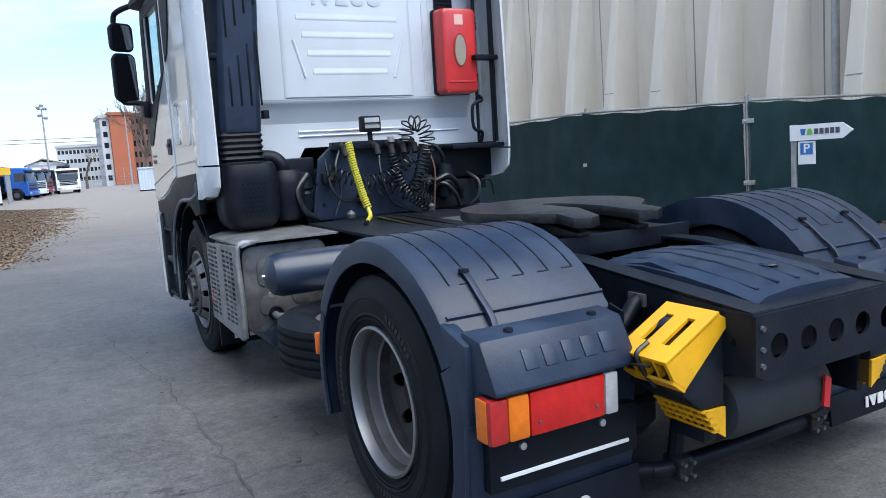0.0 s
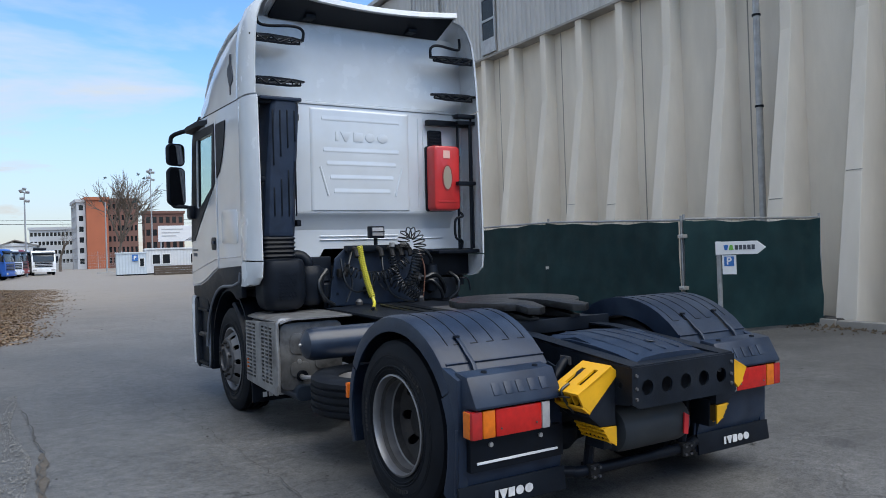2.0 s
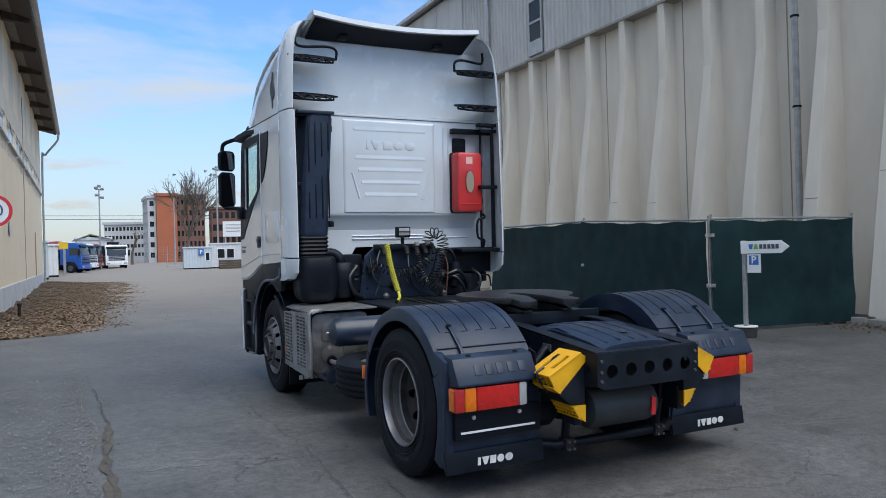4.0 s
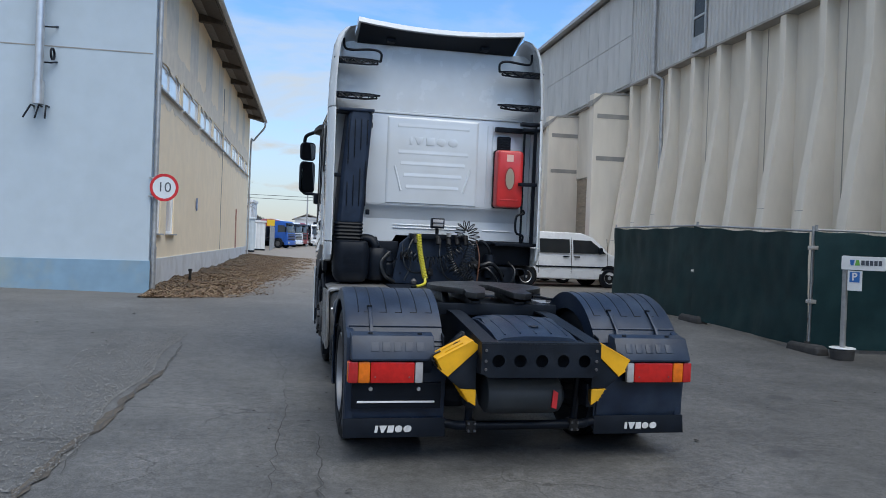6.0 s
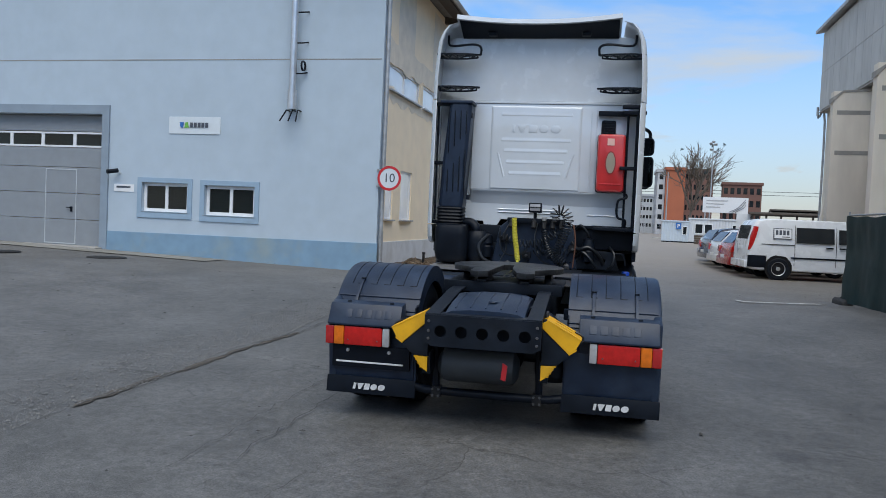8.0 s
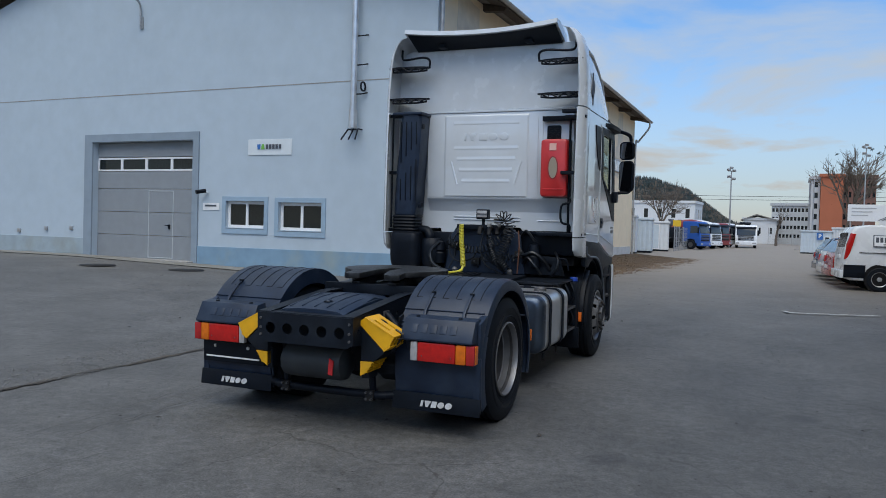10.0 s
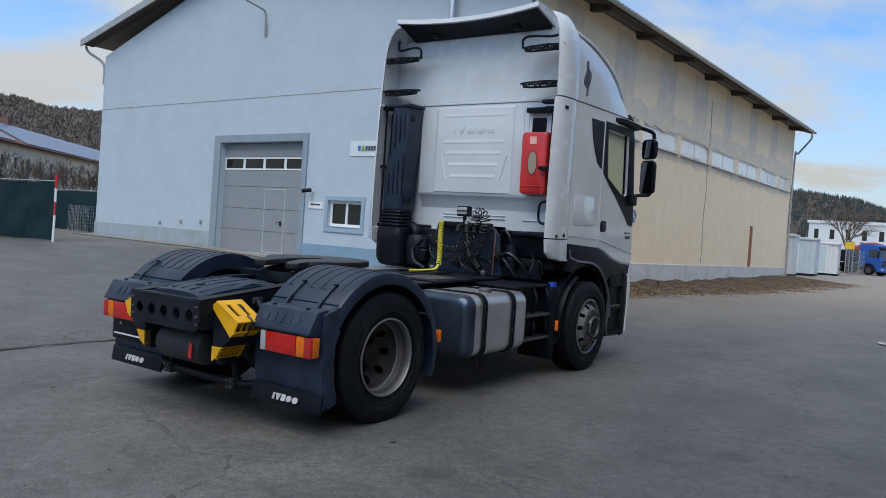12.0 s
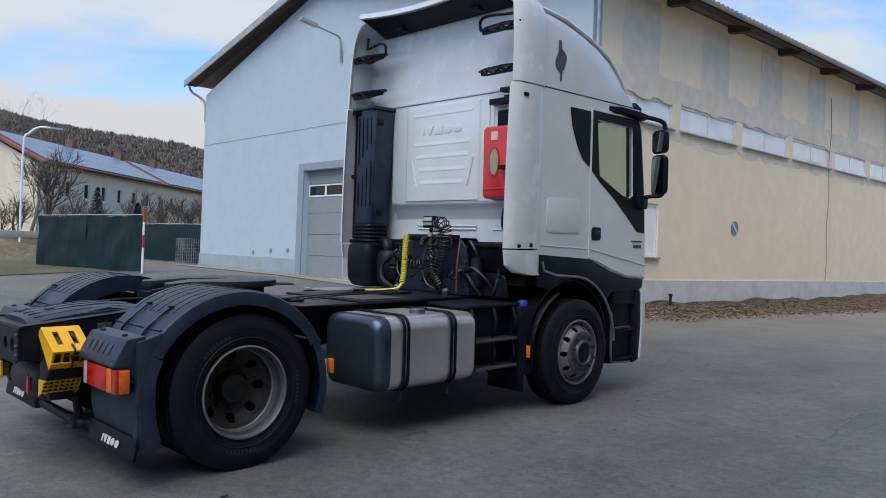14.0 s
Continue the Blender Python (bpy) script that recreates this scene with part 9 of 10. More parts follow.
def far_truck(x, y, rz, paint, label, high=3.0, load=None, bed=None):
    """A forward-control lorry, its cab facing -y before the turn, with windscreen, slatted grille, steps and a body behind."""
    t = thing("parked_truck", pose(x, y, gz(x, y), 0, 0, rz) @ Matrix.Diagonal((0.74, 0.74, 0.74, 1)), label, "truck", "lorries parked in the yard")
    side = [(-1.02, 0.62), (-1.06, 1.30), (-1.02, high - 1.32), (-0.80, high - 0.30), (-0.62, high - 0.06), (-0.3, high), (0.85, high), (0.95, high - 0.15), (0.95, 0.85), (0.55, 0.80), (0.42, 1.02), (0.0, 1.12), (-0.42, 1.02), (-0.58, 0.62)]
    part("cab", prism(B(), side, "x", -1.2, 1.2), paint, t, "", 0.05)
    part("windscreen", prism(B(), [(-1.045, high - 1.24), (-0.845, high - 0.36), (-0.82, high - 0.36), (-1.0, high - 1.24)], "x", -1.04, 1.04), TRUCK_GLASS, t, "dull windscreen", 0.006)
    part("sun_visor", prism(B(), [(-1.05, high - 0.38), (-0.80, high - 0.20), (-0.78, high - 0.24), (-1.02, high - 0.42)], "x", -1.12, 1.12), FRAME_PAINT, t, "dark sun visor", 0.004)
    for k in range(4):
        part("grille_slat", box(B(), -0.88, 0.88, -1.085, -1.03, 0.92 + 0.17 * k, 1.03 + 0.17 * k), HUB_GREY if k % 2 else BLACK, t, "", 0.008)
    part("bumper", box(B(), -1.2, 1.2, -1.16, -0.70, 0.36, 0.80), paint, t, "", 0.05)
    for q in (-1, 1):
        part("headlamp", prism(B(), [(-1.175, 0.50), (-1.165, 0.68), (-1.0, 0.68), (-1.0, 0.50)], "x", *sorted((q * 0.72, q * 1.12))), LAMP_CLEAR, t, "", 0.01)
        part("mirror", box(B(), *sorted((q * 1.24, q * 1.45)), -1.0, -0.88, high - 1.25, high - 0.62), BLACK, t, "", 0.03)
        part("side_window", prism(B(), [(-0.90, high - 1.20), (-0.72, high - 0.48), (0.05, high - 0.48), (0.05, high - 1.26)], "x", *sorted((q * 1.19, q * 1.206))), TRUCK_GLASS, t, "", 0, False)
        part("step", box(B(), *sorted((q * 0.95, q * 1.2)), -0.62, -0.5, 0.38, 0.72), BLACK, t, "", 0.01)
        for yy in (0.0, 3.4, 4.7):
            wh = part("wheel", lathe(B(), [(0, -0.10), (0.26, -0.10), (0.29, -0.15), (0.44, -0.15), (0.5, -0.1), (0.5, 0.1), (0.44, 0.15), (0.29, 0.15), (0.26, 0.10), (0, 0.10)], (q * 1.03, yy, 0.5), "x", 24), RUBBER, t, "black tyre")
            part("rim", lathe(B(), [(0.27, q * 0.152), (0.255, q * 0.12), (0.12, q * 0.13), (0, q * 0.15)], (q * 1.03, yy, 0.5), "x", 20), HUB_GREY, wh)
    part("chassis", box(B(), -0.45, 0.45, 0.5, 6.6, 0.7, 1.0), FRAME_PAINT, t, "", 0.01)
    if load == "drum":
        part("drum", lathe(B(), [(0.45, 0.0), (0.9, 0.6), (1.15, 2.0), (1.1, 3.0), (0.6, 4.4), (0.5, 4.6)], (0, 1.4, 2.15), "y", 22), bed or paint, t, "mixer drum")
        part("hopper", prism(B(), [(5.6, 2.3), (6.3, 3.3), (6.4, 3.3), (6.2, 2.2)], "x", -0.5, 0.5), HUB_GREY, t, "", 0.01)
    elif load == "tipper":
        tb = part("tipper_body", loft(B(), [[(u, yy, v) for u, v in rrect(-1.22, 1.22, 1.15, 2.3, 0.1, 2)] for yy in (1.3, 6.5)]), bed or paint, t, "tipper body", 0.02)
        for k in range(6):
            for q in (-1, 1):
                part("stake", box(B(), *sorted((q * 1.21, q * 1.27)), 1.45 + 0.95 * k, 1.55 + 0.95 * k, 1.2, 2.28), bed or paint, tb, "", 0, False)
    elif load == "crane":
        part("flat_bed", loft(B(), [[(u, yy, v) for u, v in rrect(-1.22, 1.22, 1.15, 1.8, 0.1, 2)] for yy in (2.2, 6.5)]), FRAME_PAINT, t, "flat bed", 0.02)
        part("crane", tube(B(), [(0, 1.5, 1.0), (0, 1.5, 2.75), (0.5, 1.5, 2.95), (-0.7, 1.45, 3.0), (-0.8, 1.4, 2.3)], 0.17, 8), FRAME_PAINT, t, "folded loader crane")
    return t


BLUE_TRUCK = plain("blue_truck_paint", (0.015, 0.085, 0.36), 0.35)
RED_TRUCK = plain("dark_red_truck_paint", (0.20, 0.018, 0.018), 0.35)
far_truck(-2.45, 58.3, 68, BLUE_TRUCK, "blue lorry parked at the far end of the yard", 2.95, "tipper", FRAME_PAINT)
far_truck(-1.85, 62.0, 64, VAN_WHITE, "white lorry with a tipper body", 2.9, "tipper")
far_truck(-1.35, 65.2, 62, RED_TRUCK, "dark red lorry with a mixer drum", 2.9, "drum")
far_truck(-0.95, 68.6, 60, VAN_WHITE, "white lorry with a mixer drum", 2.9, "drum")
far_truck(0.9, 68.3, 2, VAN_WHITE, "white lorry with a folded crane facing the yard", 2.75, "crane")

# ---- site cabins, sheds, fence, masts ----
CABIN = mat("white_cabin_sheet", (0.62, 0.64, 0.66), 0.5, 0.1, 0.05, 4)
CABIN_BLUE = mat("pale_blue_cabin_sheet", (0.50, 0.57, 0.63), 0.5, 0.1, 0.05, 4)


def cabin(x, y, rz, length, depth, height, paint, label, windows=(), up=0.0, ribs=True, size=1.0):
    c = thing("site_cabin", pose(x, y, gz(x, y) + up, 0, 0, rz) @ Matrix.Diagonal((size, size, size, 1)), label, "cabin", "site cabins")
    bm = B()
    prof = []
    n = int(length / 0.25)
    for i in range(n):
        a = length * i / n
        prof += [(a, 0.0), (a + 0.12, 0.0), (a + 0.14, 0.02), (a + 0.23, 0.02)]
    prof += [(length, 0.0), (length, depth), (0, depth)]
    prism(bm, prof, "z", 0.12, height)
    part("shell", bm, paint, c, "", 0, False)
    part("base", box(B(), 0.0, length, -0.01, depth, 0.0, 0.118), FRAME_PAINT, c, "", 0, False)
    part("roof", box(B(), -0.06, length + 0.06, -0.06, depth + 0.06, height, height + 0.14), paint, c, "", 0.02)
    for a, b, z0, z1, m in windows:
        w = part("window" if m is CAR_GLASS else "door", plate(B(), rect(a, b, z0, z1), [rect(a + 0.06, b - 0.06, z0 + 0.06, z1 - 0.06)], "y", -0.05, 0.02), FRAME_WHITE, c, "", 0.004, False)
        part("pane", box(B(), a + 0.06, b - 0.06, -0.03, -0.02, z0 + 0.06, z1 - 0.06), m, w, "", 0, False)
    return c


cabin(5.0, 57.0, -6, 2.55, 2.4, 2.0, CABIN_BLUE, "pale blue site cabin with one window", ((1.95, 2.4, 0.75, 1.6, CAR_GLASS),), size=0.8)
cabin(7.06, 57.2, -6, 8.2, 2.4, 2.1, CABIN, "long white site cabin with windows", ((0.5, 1.2, 0.85, 1.75, CAR_GLASS), (1.3, 2.0, 0.85, 1.75, CAR_GLASS), (3.6, 4.4, 0.85, 1.75, CAR_GLASS), (5.0, 6.0, 0.85, 1.75, CAR_GLASS), (7.0, 7.9, 0.2, 2.1, FRAME_WHITE)), size=0.88)
pk = thing("parking_sign", pose(6.25, 56.82, gz(6.2, 57) - 0.15, 0, 0, -6), "blue parking square on a cabin wall", "sign")
part("panel", box(B(), -0.2, 0.2, -0.04, 0.0, 1.2, 1.68), BLUE_PRINT, pk, "", 0.004, False)
letters("letter", "P", 0.38, 0.005, SIGN_WHITE, pk, pose(0, -0.05, 1.44, 90, 0, 0), "white letter P", 0.01)
bn = thing("banner", pose(8.0, 57.2, gz(9, 57) - 0.45, 0, 0, -6), "large white banner with grey curved stripes above a cabin", "banner")
part("sheet", box(B(), 0, 3.3, 0, 0.06, 2.9, 4.1), SIGN_WHITE, bn, "", 0.01, False)
for k in range(3):
    part("stripe", tube(B(), curve_pts([(1.95 + 0.22 * k, -0.03, 2.97), (2.6 + 0.2 * k, -0.03, 3.35), (3.1, -0.03, 3.95 - 0.18 * k)], 6), 0.022, 4), GREY_PRINT, bn)
for k in range(3):
    part("print_bar", box(B(), 0.25, 1.8 - 0.25 * k, -0.02, -0.002, 3.8 - 0.25 * k, 3.87 - 0.25 * k), plain("pale_grey_print", (0.4, 0.41, 0.42)), bn, "", 0, False)
for x in (0.2, 3.1):
    part("post", box(B(), x - 0.05, x + 0.05, 0.07, 0.16, 0.45, 4.1), GALV, bn, "", 0, False)
hb = thing("timber_stack", pose(7.3, 55.0, gz(8, 55)), "dark low wall of stacked timber before the cabins", "timber stack")
for k in range(4):
    part("beam", box(B(), 0, 6.2, 0.02 * k, 0.5, 0.17 * k, 0.17 * k + 0.16), TIMBER, hb, "", 0.015)
for x, y, rz, ln, h, p in ((-6.9, 41.2, 6, 2.5, 2.2, CABIN), (-6.2, 45.2, 6, 2.2, 2.1, CABIN_BLUE), (-5.4, 49.6, 6, 1.9, 1.95, CABIN)):
    cabin(x, y, rz, ln, 2.4, h, p, "small pale sheet-metal shed beside the yard road", ((0.6, 1.3, 0.15, 1.9, CABIN_BLUE),))
sg = thing("yellow_sign", pose(-3.2, 51.8, gz(-3, 52)), "small yellow sign on a post", "sign")
part("panel", box(B(), -0.28, 0.28, -0.03, 0.0, 1.75, 2.2), plain("yellow_print", (0.65, 0.42, 0.02)), sg, "", 0.004, False)
part("post", cyl(B(), (0, 0.03, 0), (0, 0.03, 2.2), 0.03, 8), GALV, sg)


def mesh_fence(x0, y0, x1, y1, h, label):
    ln = math.hypot(x1 - x0, y1 - y0)
    f = thing("mesh_fence", pose(x0, y0, gz(x0, y0), 0, 0, math.degrees(math.atan2(y1 - y0, x1 - x0))), label, "fence", "mesh fences")
    for i in range(int(ln / 2.4) + 1):
        part("post", cyl(B(), (i * 2.4, 0, 0), (i * 2.4, 0, h), 0.03, 8), GALV, f)
    bm = B()
    n = int(ln / 0.2)
    for i in range(n + 1):
        tube(bm, [(ln * i / n, 0, 0.05), (ln * i / n, 0, h - 0.05)], 0.006, 3, False)
    for z in [0.1 + 0.3 * k for k in range(int(h / 0.3))]:
        tube(bm, [(0, 0, z), (ln, 0, z)], 0.008, 3, False)
    part("mesh", bm, GALV, f, "thin grey wire mesh", 0, False)
    return f


mesh_fence(2.6, 88, 24, 86, 2.0, "grey wire mesh fence along the far side of the yard")
mesh_fence(-3.2, 50.5, -3.0, 60, 1.8, "grey wire mesh fence beside the parked lorries")
KERB = mat("kerb_stone", (0.33, 0.32, 0.30), 0.9, 0, 0.1, 4, 0.2, 60)
kb = thing("kerb", pose(4.8, 66.3, gz(5, 66)), "low stone kerb in front of the cabins", "kerb", kind="structure")
for k in range(16):
    part("kerb_stone", box(B(), k * 0.8, k * 0.8 + 0.785, 0, 0.25, -0.02, 0.12), KERB, kb, "", 0.012, False)


def mast(x, y, h, label, flood=True):
    m = thing("light_mast", pose(x, y, gz(x, y)), label, "light mast", "light masts")
    part("pole", tube(B(), [(0, 0, 0), (0, 0, h)], [0.085, 0.045], 10), GALV, m)
    if flood:
        for k, (dx, dz) in enumerate(((-0.3, 0.1), (0.3, 0.0), (-0.25, -0.5), (0.28, -0.7), (0.0, 0.25))):
            part("floodlight", turned(box(B(), -0.15, 0.15, -0.08, 0.08, -0.10, 0.10), pose(dx * 0.75, -0.1, h + dz, 30, 0, 20 * k - 40)), ZINC, m, "", 0.03)
        part("crossbar", box(B(), -0.3, 0.3, -0.04, 0.04, h - 0.05, h + 0.03), GALV, m, "", 0.01)
    return m


mast(-0.4, 66.0, 6.7, "tall grey mast with floodlights at the end of the yard")
mast(10.6, 74.0, 9.3, "tall grey mast with floodlights behind the cabins")
mast(6.4, 73.0, 6.4, "slim street lamp before the tower block", False)
# ---- town beyond ----
def block(name, m, w, d, h, storeys, bays, wall, label, glass=CAR_GLASS, inset=0.12, band=None, ww=0.6, wh=0.5, side=True):
    """A building with its windows set into front and flank."""
    b = thing(name, m, label, "building", "town buildings")
    part("core", box(B(), 0.6, w - 0.6, 0.6, d, -1, h - 0.3), DARK_IN, b, "", 0, False)
    sh = h / storeys
    def holes(n, length):
        return [rect(length * (i + 0.5 - ww / 2) / n, length * (i + 0.5 + ww / 2) / n, sh * (j + 0.5 - wh / 2), sh * (j + 0.5 + wh / 2)) for i in range(n) for j in range(storeys)]
    hf = holes(bays, w)
    part("wall", plate(B(), rect(0, w, -1, h), hf, "y", 0, 0.3), wall, b, "", 0, False)
    ns = max(2, int(bays * d / w))
    hd = holes(ns, d - 0.3)
    for x0 in (0, w - 0.3):
        part("wall", plate(B(), rect(0.3, d, -1, h), [[(u + 0.3, v) for u, v in q] for q in hd] if side else [], "x", x0, x0 + 0.3), wall, b, "", 0, False)
    for q in hf:
        part("window", box(B(), q[0][0], q[1][0], inset, inset + 0.05, q[0][1], q[2][1]), glass, b, "", 0, False)
    if side:
        bm = B()
        for q in hd:
            for x0 in (inset, w - inset - 0.05):
                box(bm, x0, x0 + 0.05, q[0][0] + 0.3, q[1][0] + 0.3, q[0][1], q[2][1])
        part("flank_windows", bm, glass, b, "", 0, False)
    part("roof", box(B(), -0.2, w + 0.2, -0.2, d, h, h + 0.4), band or wall, b, "", 0, False)
    part("rear", box(B(), 0, w, d, d + 0.3, -1, h), wall, b, "", 0, False)
    return b


TOWER_BRICK = mat("orange_brown_brick", (0.36, 0.115, 0.06), 0.9, 0, 0.08, 0.5)
TOWER_GREY = mat("tower_grey_panel", (0.44, 0.45, 0.47), 0.8, 0, 0.06, 0.6)
OFFICE = mat("pale_office_panel", (0.42, 0.44, 0.46), 0.7, 0, 0.05, 0.5)
BROWN = mat("brown_brick", (0.155, 0.082, 0.065), 0.9, 0, 0.1, 0.5)
block("tower_block", pose(7.6, 110.5, 1.2, 0, 0, 0), 1.1, 7, 8.7, 6, 1, TOWER_GREY, "grey stair tower of a brick office block", ww=0.5)
block("tower_block", pose(8.74, 110.0, 1.2, 0, 0, 0), 2.7, 7, 9.0, 6, 1, TOWER_BRICK, "orange-red brick tower block, almost windowless end", ww=0.02, wh=0.02, side=False)
block("tower_block", pose(11.5, 111.0, 1.2, 0, 0, -3), 3.9, 7, 8.9, 6, 7, BROWN, "brown brick office wing with rows of windows", ww=0.55, wh=0.5)
block("office_block", pose(2.7, 127, 1.5, 0, 0, -14), 7.0, 7, 5.4, 4, 13, OFFICE, "pale grey office block with long window rows", ww=0.7, wh=0.42)
block("brick_block", pose(18.4, 123, 1.2, 0, 0, -6), 5.8, 6, 7.9, 4, 6, BROWN, "brown brick block with large windows", ww=0.62, wh=0.5)
block("white_block", pose(31.9, 110.5, 1.2, 0, 0, -10), 4.8, 6, 8.3, 5, 4, CABIN, "white flat-roofed block of flats", ww=0.45, wh=0.4)
block("white_house", pose(-1.3, 124, 1.2, 0, 0, 0), 4.8, 8, 3.3, 1, 3, CABIN, "small white gabled workshop beyond the fence", ww=0.18, wh=0.3)
part_roof = thing("pitched_roof", pose(-1.3, 124, 1.2), "dull brown pitched roof of a far workshop", "roof", kind="structure")
part("slope", prism(B(), [(-0.5, 3.28), (1.9, 4.25), (5.3, 3.28), (1.9, 4.05)], "y", -0.5, 8.5), ROOF_TILE, part_roof, "", 0, False)
cnp = thing("open_shed", pose(8.8, 46.0, 0.35, 0, 0, -12), "low open shed with two flat dark roofs on posts", "shed")
SHED_ROOF = mat("dark_shed_roof", (0.10, 0.085, 0.075), 0.8, 0, 0.1, 2)
part("roof", box(B(), 0.7, 5.4, -0.3, 4.5, 2.42, 2.56), SHED_ROOF, cnp, "dark flat roof", 0.01)
part("upper_roof", box(B(), 1.9, 6.2, 0.6, 5.0, 2.70, 2.80), SHED_ROOF, cnp, "", 0.01)
part("end_wall", box(B(), 0.0, 0.82, 0.0, 0.1, -0.1, 2.44), CABIN, cnp, "white sheet end wall", 0.005)
part("back_wall", box(B(), 0.8, 5.3, 4.2, 4.3, -0.1, 1.75), BROWN, cnp, "brown back wall", 0, False)
for x in (0.95, 1.75, 2.6, 3.5, 4.4, 5.2):
    part("post", box(B(), x - 0.06, x + 0.06, 0.0, 0.12, -0.1, 2.42), SHED_ROOF, cnp, "", 0, False)
for x in (1.9, 4.6):
    part("prop", box(B(), x - 0.05, x + 0.05, 0.7, 0.8, 2.5, 2.71), SHED_ROOF, cnp, "", 0, False)
rnd_c = random.Random(4)
for k in range(9):
    x = 1.1 + 0.47 * k
    h = rnd_c.uniform(0.8, 1.7)
    part("stored_crate", box(B(), x, x + rnd_c.uniform(0.3, 0.5), 1.2, 2.0, -0.1, h), (CABIN_BLUE, BROWN, TIMBER)[k % 3], cnp, "", 0.02)

# power lines across the road
pl_t = thing("power_line", pose(0, 130, 0), "thin overhead wires across the yard road", "cable")
for k, z in enumerate((8.9, 9.5)):
    part("wire", tube(B(), [(-60 + 3.0 * i, 0.6 * k, z - 1.0 * (1 - ((i - 24) / 24) ** 2)) for i in range(49)], 0.045, 4), HOSE, pl_t, "", 0, False)
for x in (-60, 84):
    part("pole", tube(B(), [(x, 0.3, -1.0), (x, 0.3, 10.2)], [0.16, 0.10], 8), TIMBER, pl_t, "dark timber pole")

# ---- trees ----
def tree(x, y, h, seed, label, spread=0.42, twigs=4, up=0.0, mat_=None, trunk=0.03, group="bare winter trees"):
    """A bare tree: a trunk that forks into ever thinner limbs."""
    rnd = random.Random(seed)
    t = thing("tree", pose(x, y, gz(x, y) + up), label, "tree", group)
    tb, cb = B(), B()

    def grow(p, d, ln, r, depth):
        n = 3 if depth > 1 else 2
        pts = [p]
        dd = d.copy()
        for i in range(n):
            dd = (dd + Vector((rnd.uniform(-1, 1), rnd.uniform(-1, 1), rnd.uniform(-0.3, 0.6))) * 0.16).normalized()
            pts.append(pts[-1] + dd * ln / n)
        rs = [r * (1 - 0.45 * i / n) for i in range(n + 1)]
        tube(tb if depth >= twigs else cb, pts, rs, 6 if depth >= twigs - 1 else 3, False)
        if depth == 0:
            return
        k = 3 if depth > 1 else 4
        for i in range(k):
            a = rnd.uniform(0, 6.28)
            tilt = rnd.uniform(0.35, 0.95) * (1 if depth < twigs else 0.7)
            s = dd.orthogonal().normalized()
            q = Matrix.Rotation(a, 3, dd) @ s
            nd = (dd * math.cos(tilt) + q * math.sin(tilt) + Vector((0, 0, 0.12))).normalized()
            f = rnd.uniform(0.45, 1.0)
            j = min(n - 1, int(f * n))
            base = pts[j].lerp(pts[j + 1], f * n - j if f < 1 else 1.0)
            grow(base, nd, ln * rnd.uniform(0.55, 0.78), rs[min(j + 1, n)] * rnd.uniform(0.58, 0.78), depth - 1)

    grow(Vector((0, 0, 0)), Vector((0, 0, 1)), h * spread, h * trunk, twigs)
    m = mat_ or BARK
    part("trunk", tb, m, t, "", 0)
    part("crown", cb, m, t, "bare branches and twigs", 0, False)
    return t




def crown_tree(x, y, k, seed, label, lean=0.0):
    """A broad bare tree: a short trunk, rising limbs, and a fan of branches and twigs; k scales it (12.5 m at 1)."""
    rnd = random.Random(seed)
    t = thing("tree", pose(x, y, gz(x, y) - 0.1), label, "tree", "bare winter trees")
    tb, cb = B(), B()

    def limb(p, d, depth):
        ln = (3.6, 5.0, 2.9, 1.7, 0.9)[depth] * k * rnd.uniform(0.8, 1.15)
        r = (0.30, 0.15, 0.075, 0.042, 0.028)[depth] * k
        pts, dd = [p], d.copy()
        for i in range(3):
            dd = (dd + Vector((rnd.uniform(-1, 1), rnd.uniform(-1, 1), rnd.uniform(-0.1, 0.5))) * 0.14).normalized()
            pts.append(pts[-1] + dd * ln / 3)
        tube(tb if depth == 0 else cb, pts, [r * (1 - 0.22 * i) for i in range(4)], 7 if depth < 2 else 3, False)
        if depth == 4:
            return
        for i in range((6, 5, 5, 4)[depth]):
            f = 1.0 if depth == 0 else rnd.uniform(0.3, 1.0)
            j = min(2, int(f * 3))
            base = pts[j].lerp(pts[j + 1], f * 3 - j)
            az = rnd.uniform(0, 6.28) if depth else i * 1.05 + rnd.uniform(-0.3, 0.3)
            tilt = rnd.uniform(0.15, 0.75) if depth == 0 else rnd.uniform(0.35, 0.9)
            q = Matrix.Rotation(az, 3, dd) @ dd.orthogonal().normalized()
            limb(base, (dd * math.cos(tilt) + q * math.sin(tilt) + Vector((lean, 0, 0.15))).normalized(), depth + 1)

    limb(Vector((0, 0, 0)), Vector((0.03, 0, 1)), 0)
    part("trunk", tb, BARK, t, "", 0)
    part("crown", cb, BARK, t, "bare branches and twigs", 0, False)
    return t


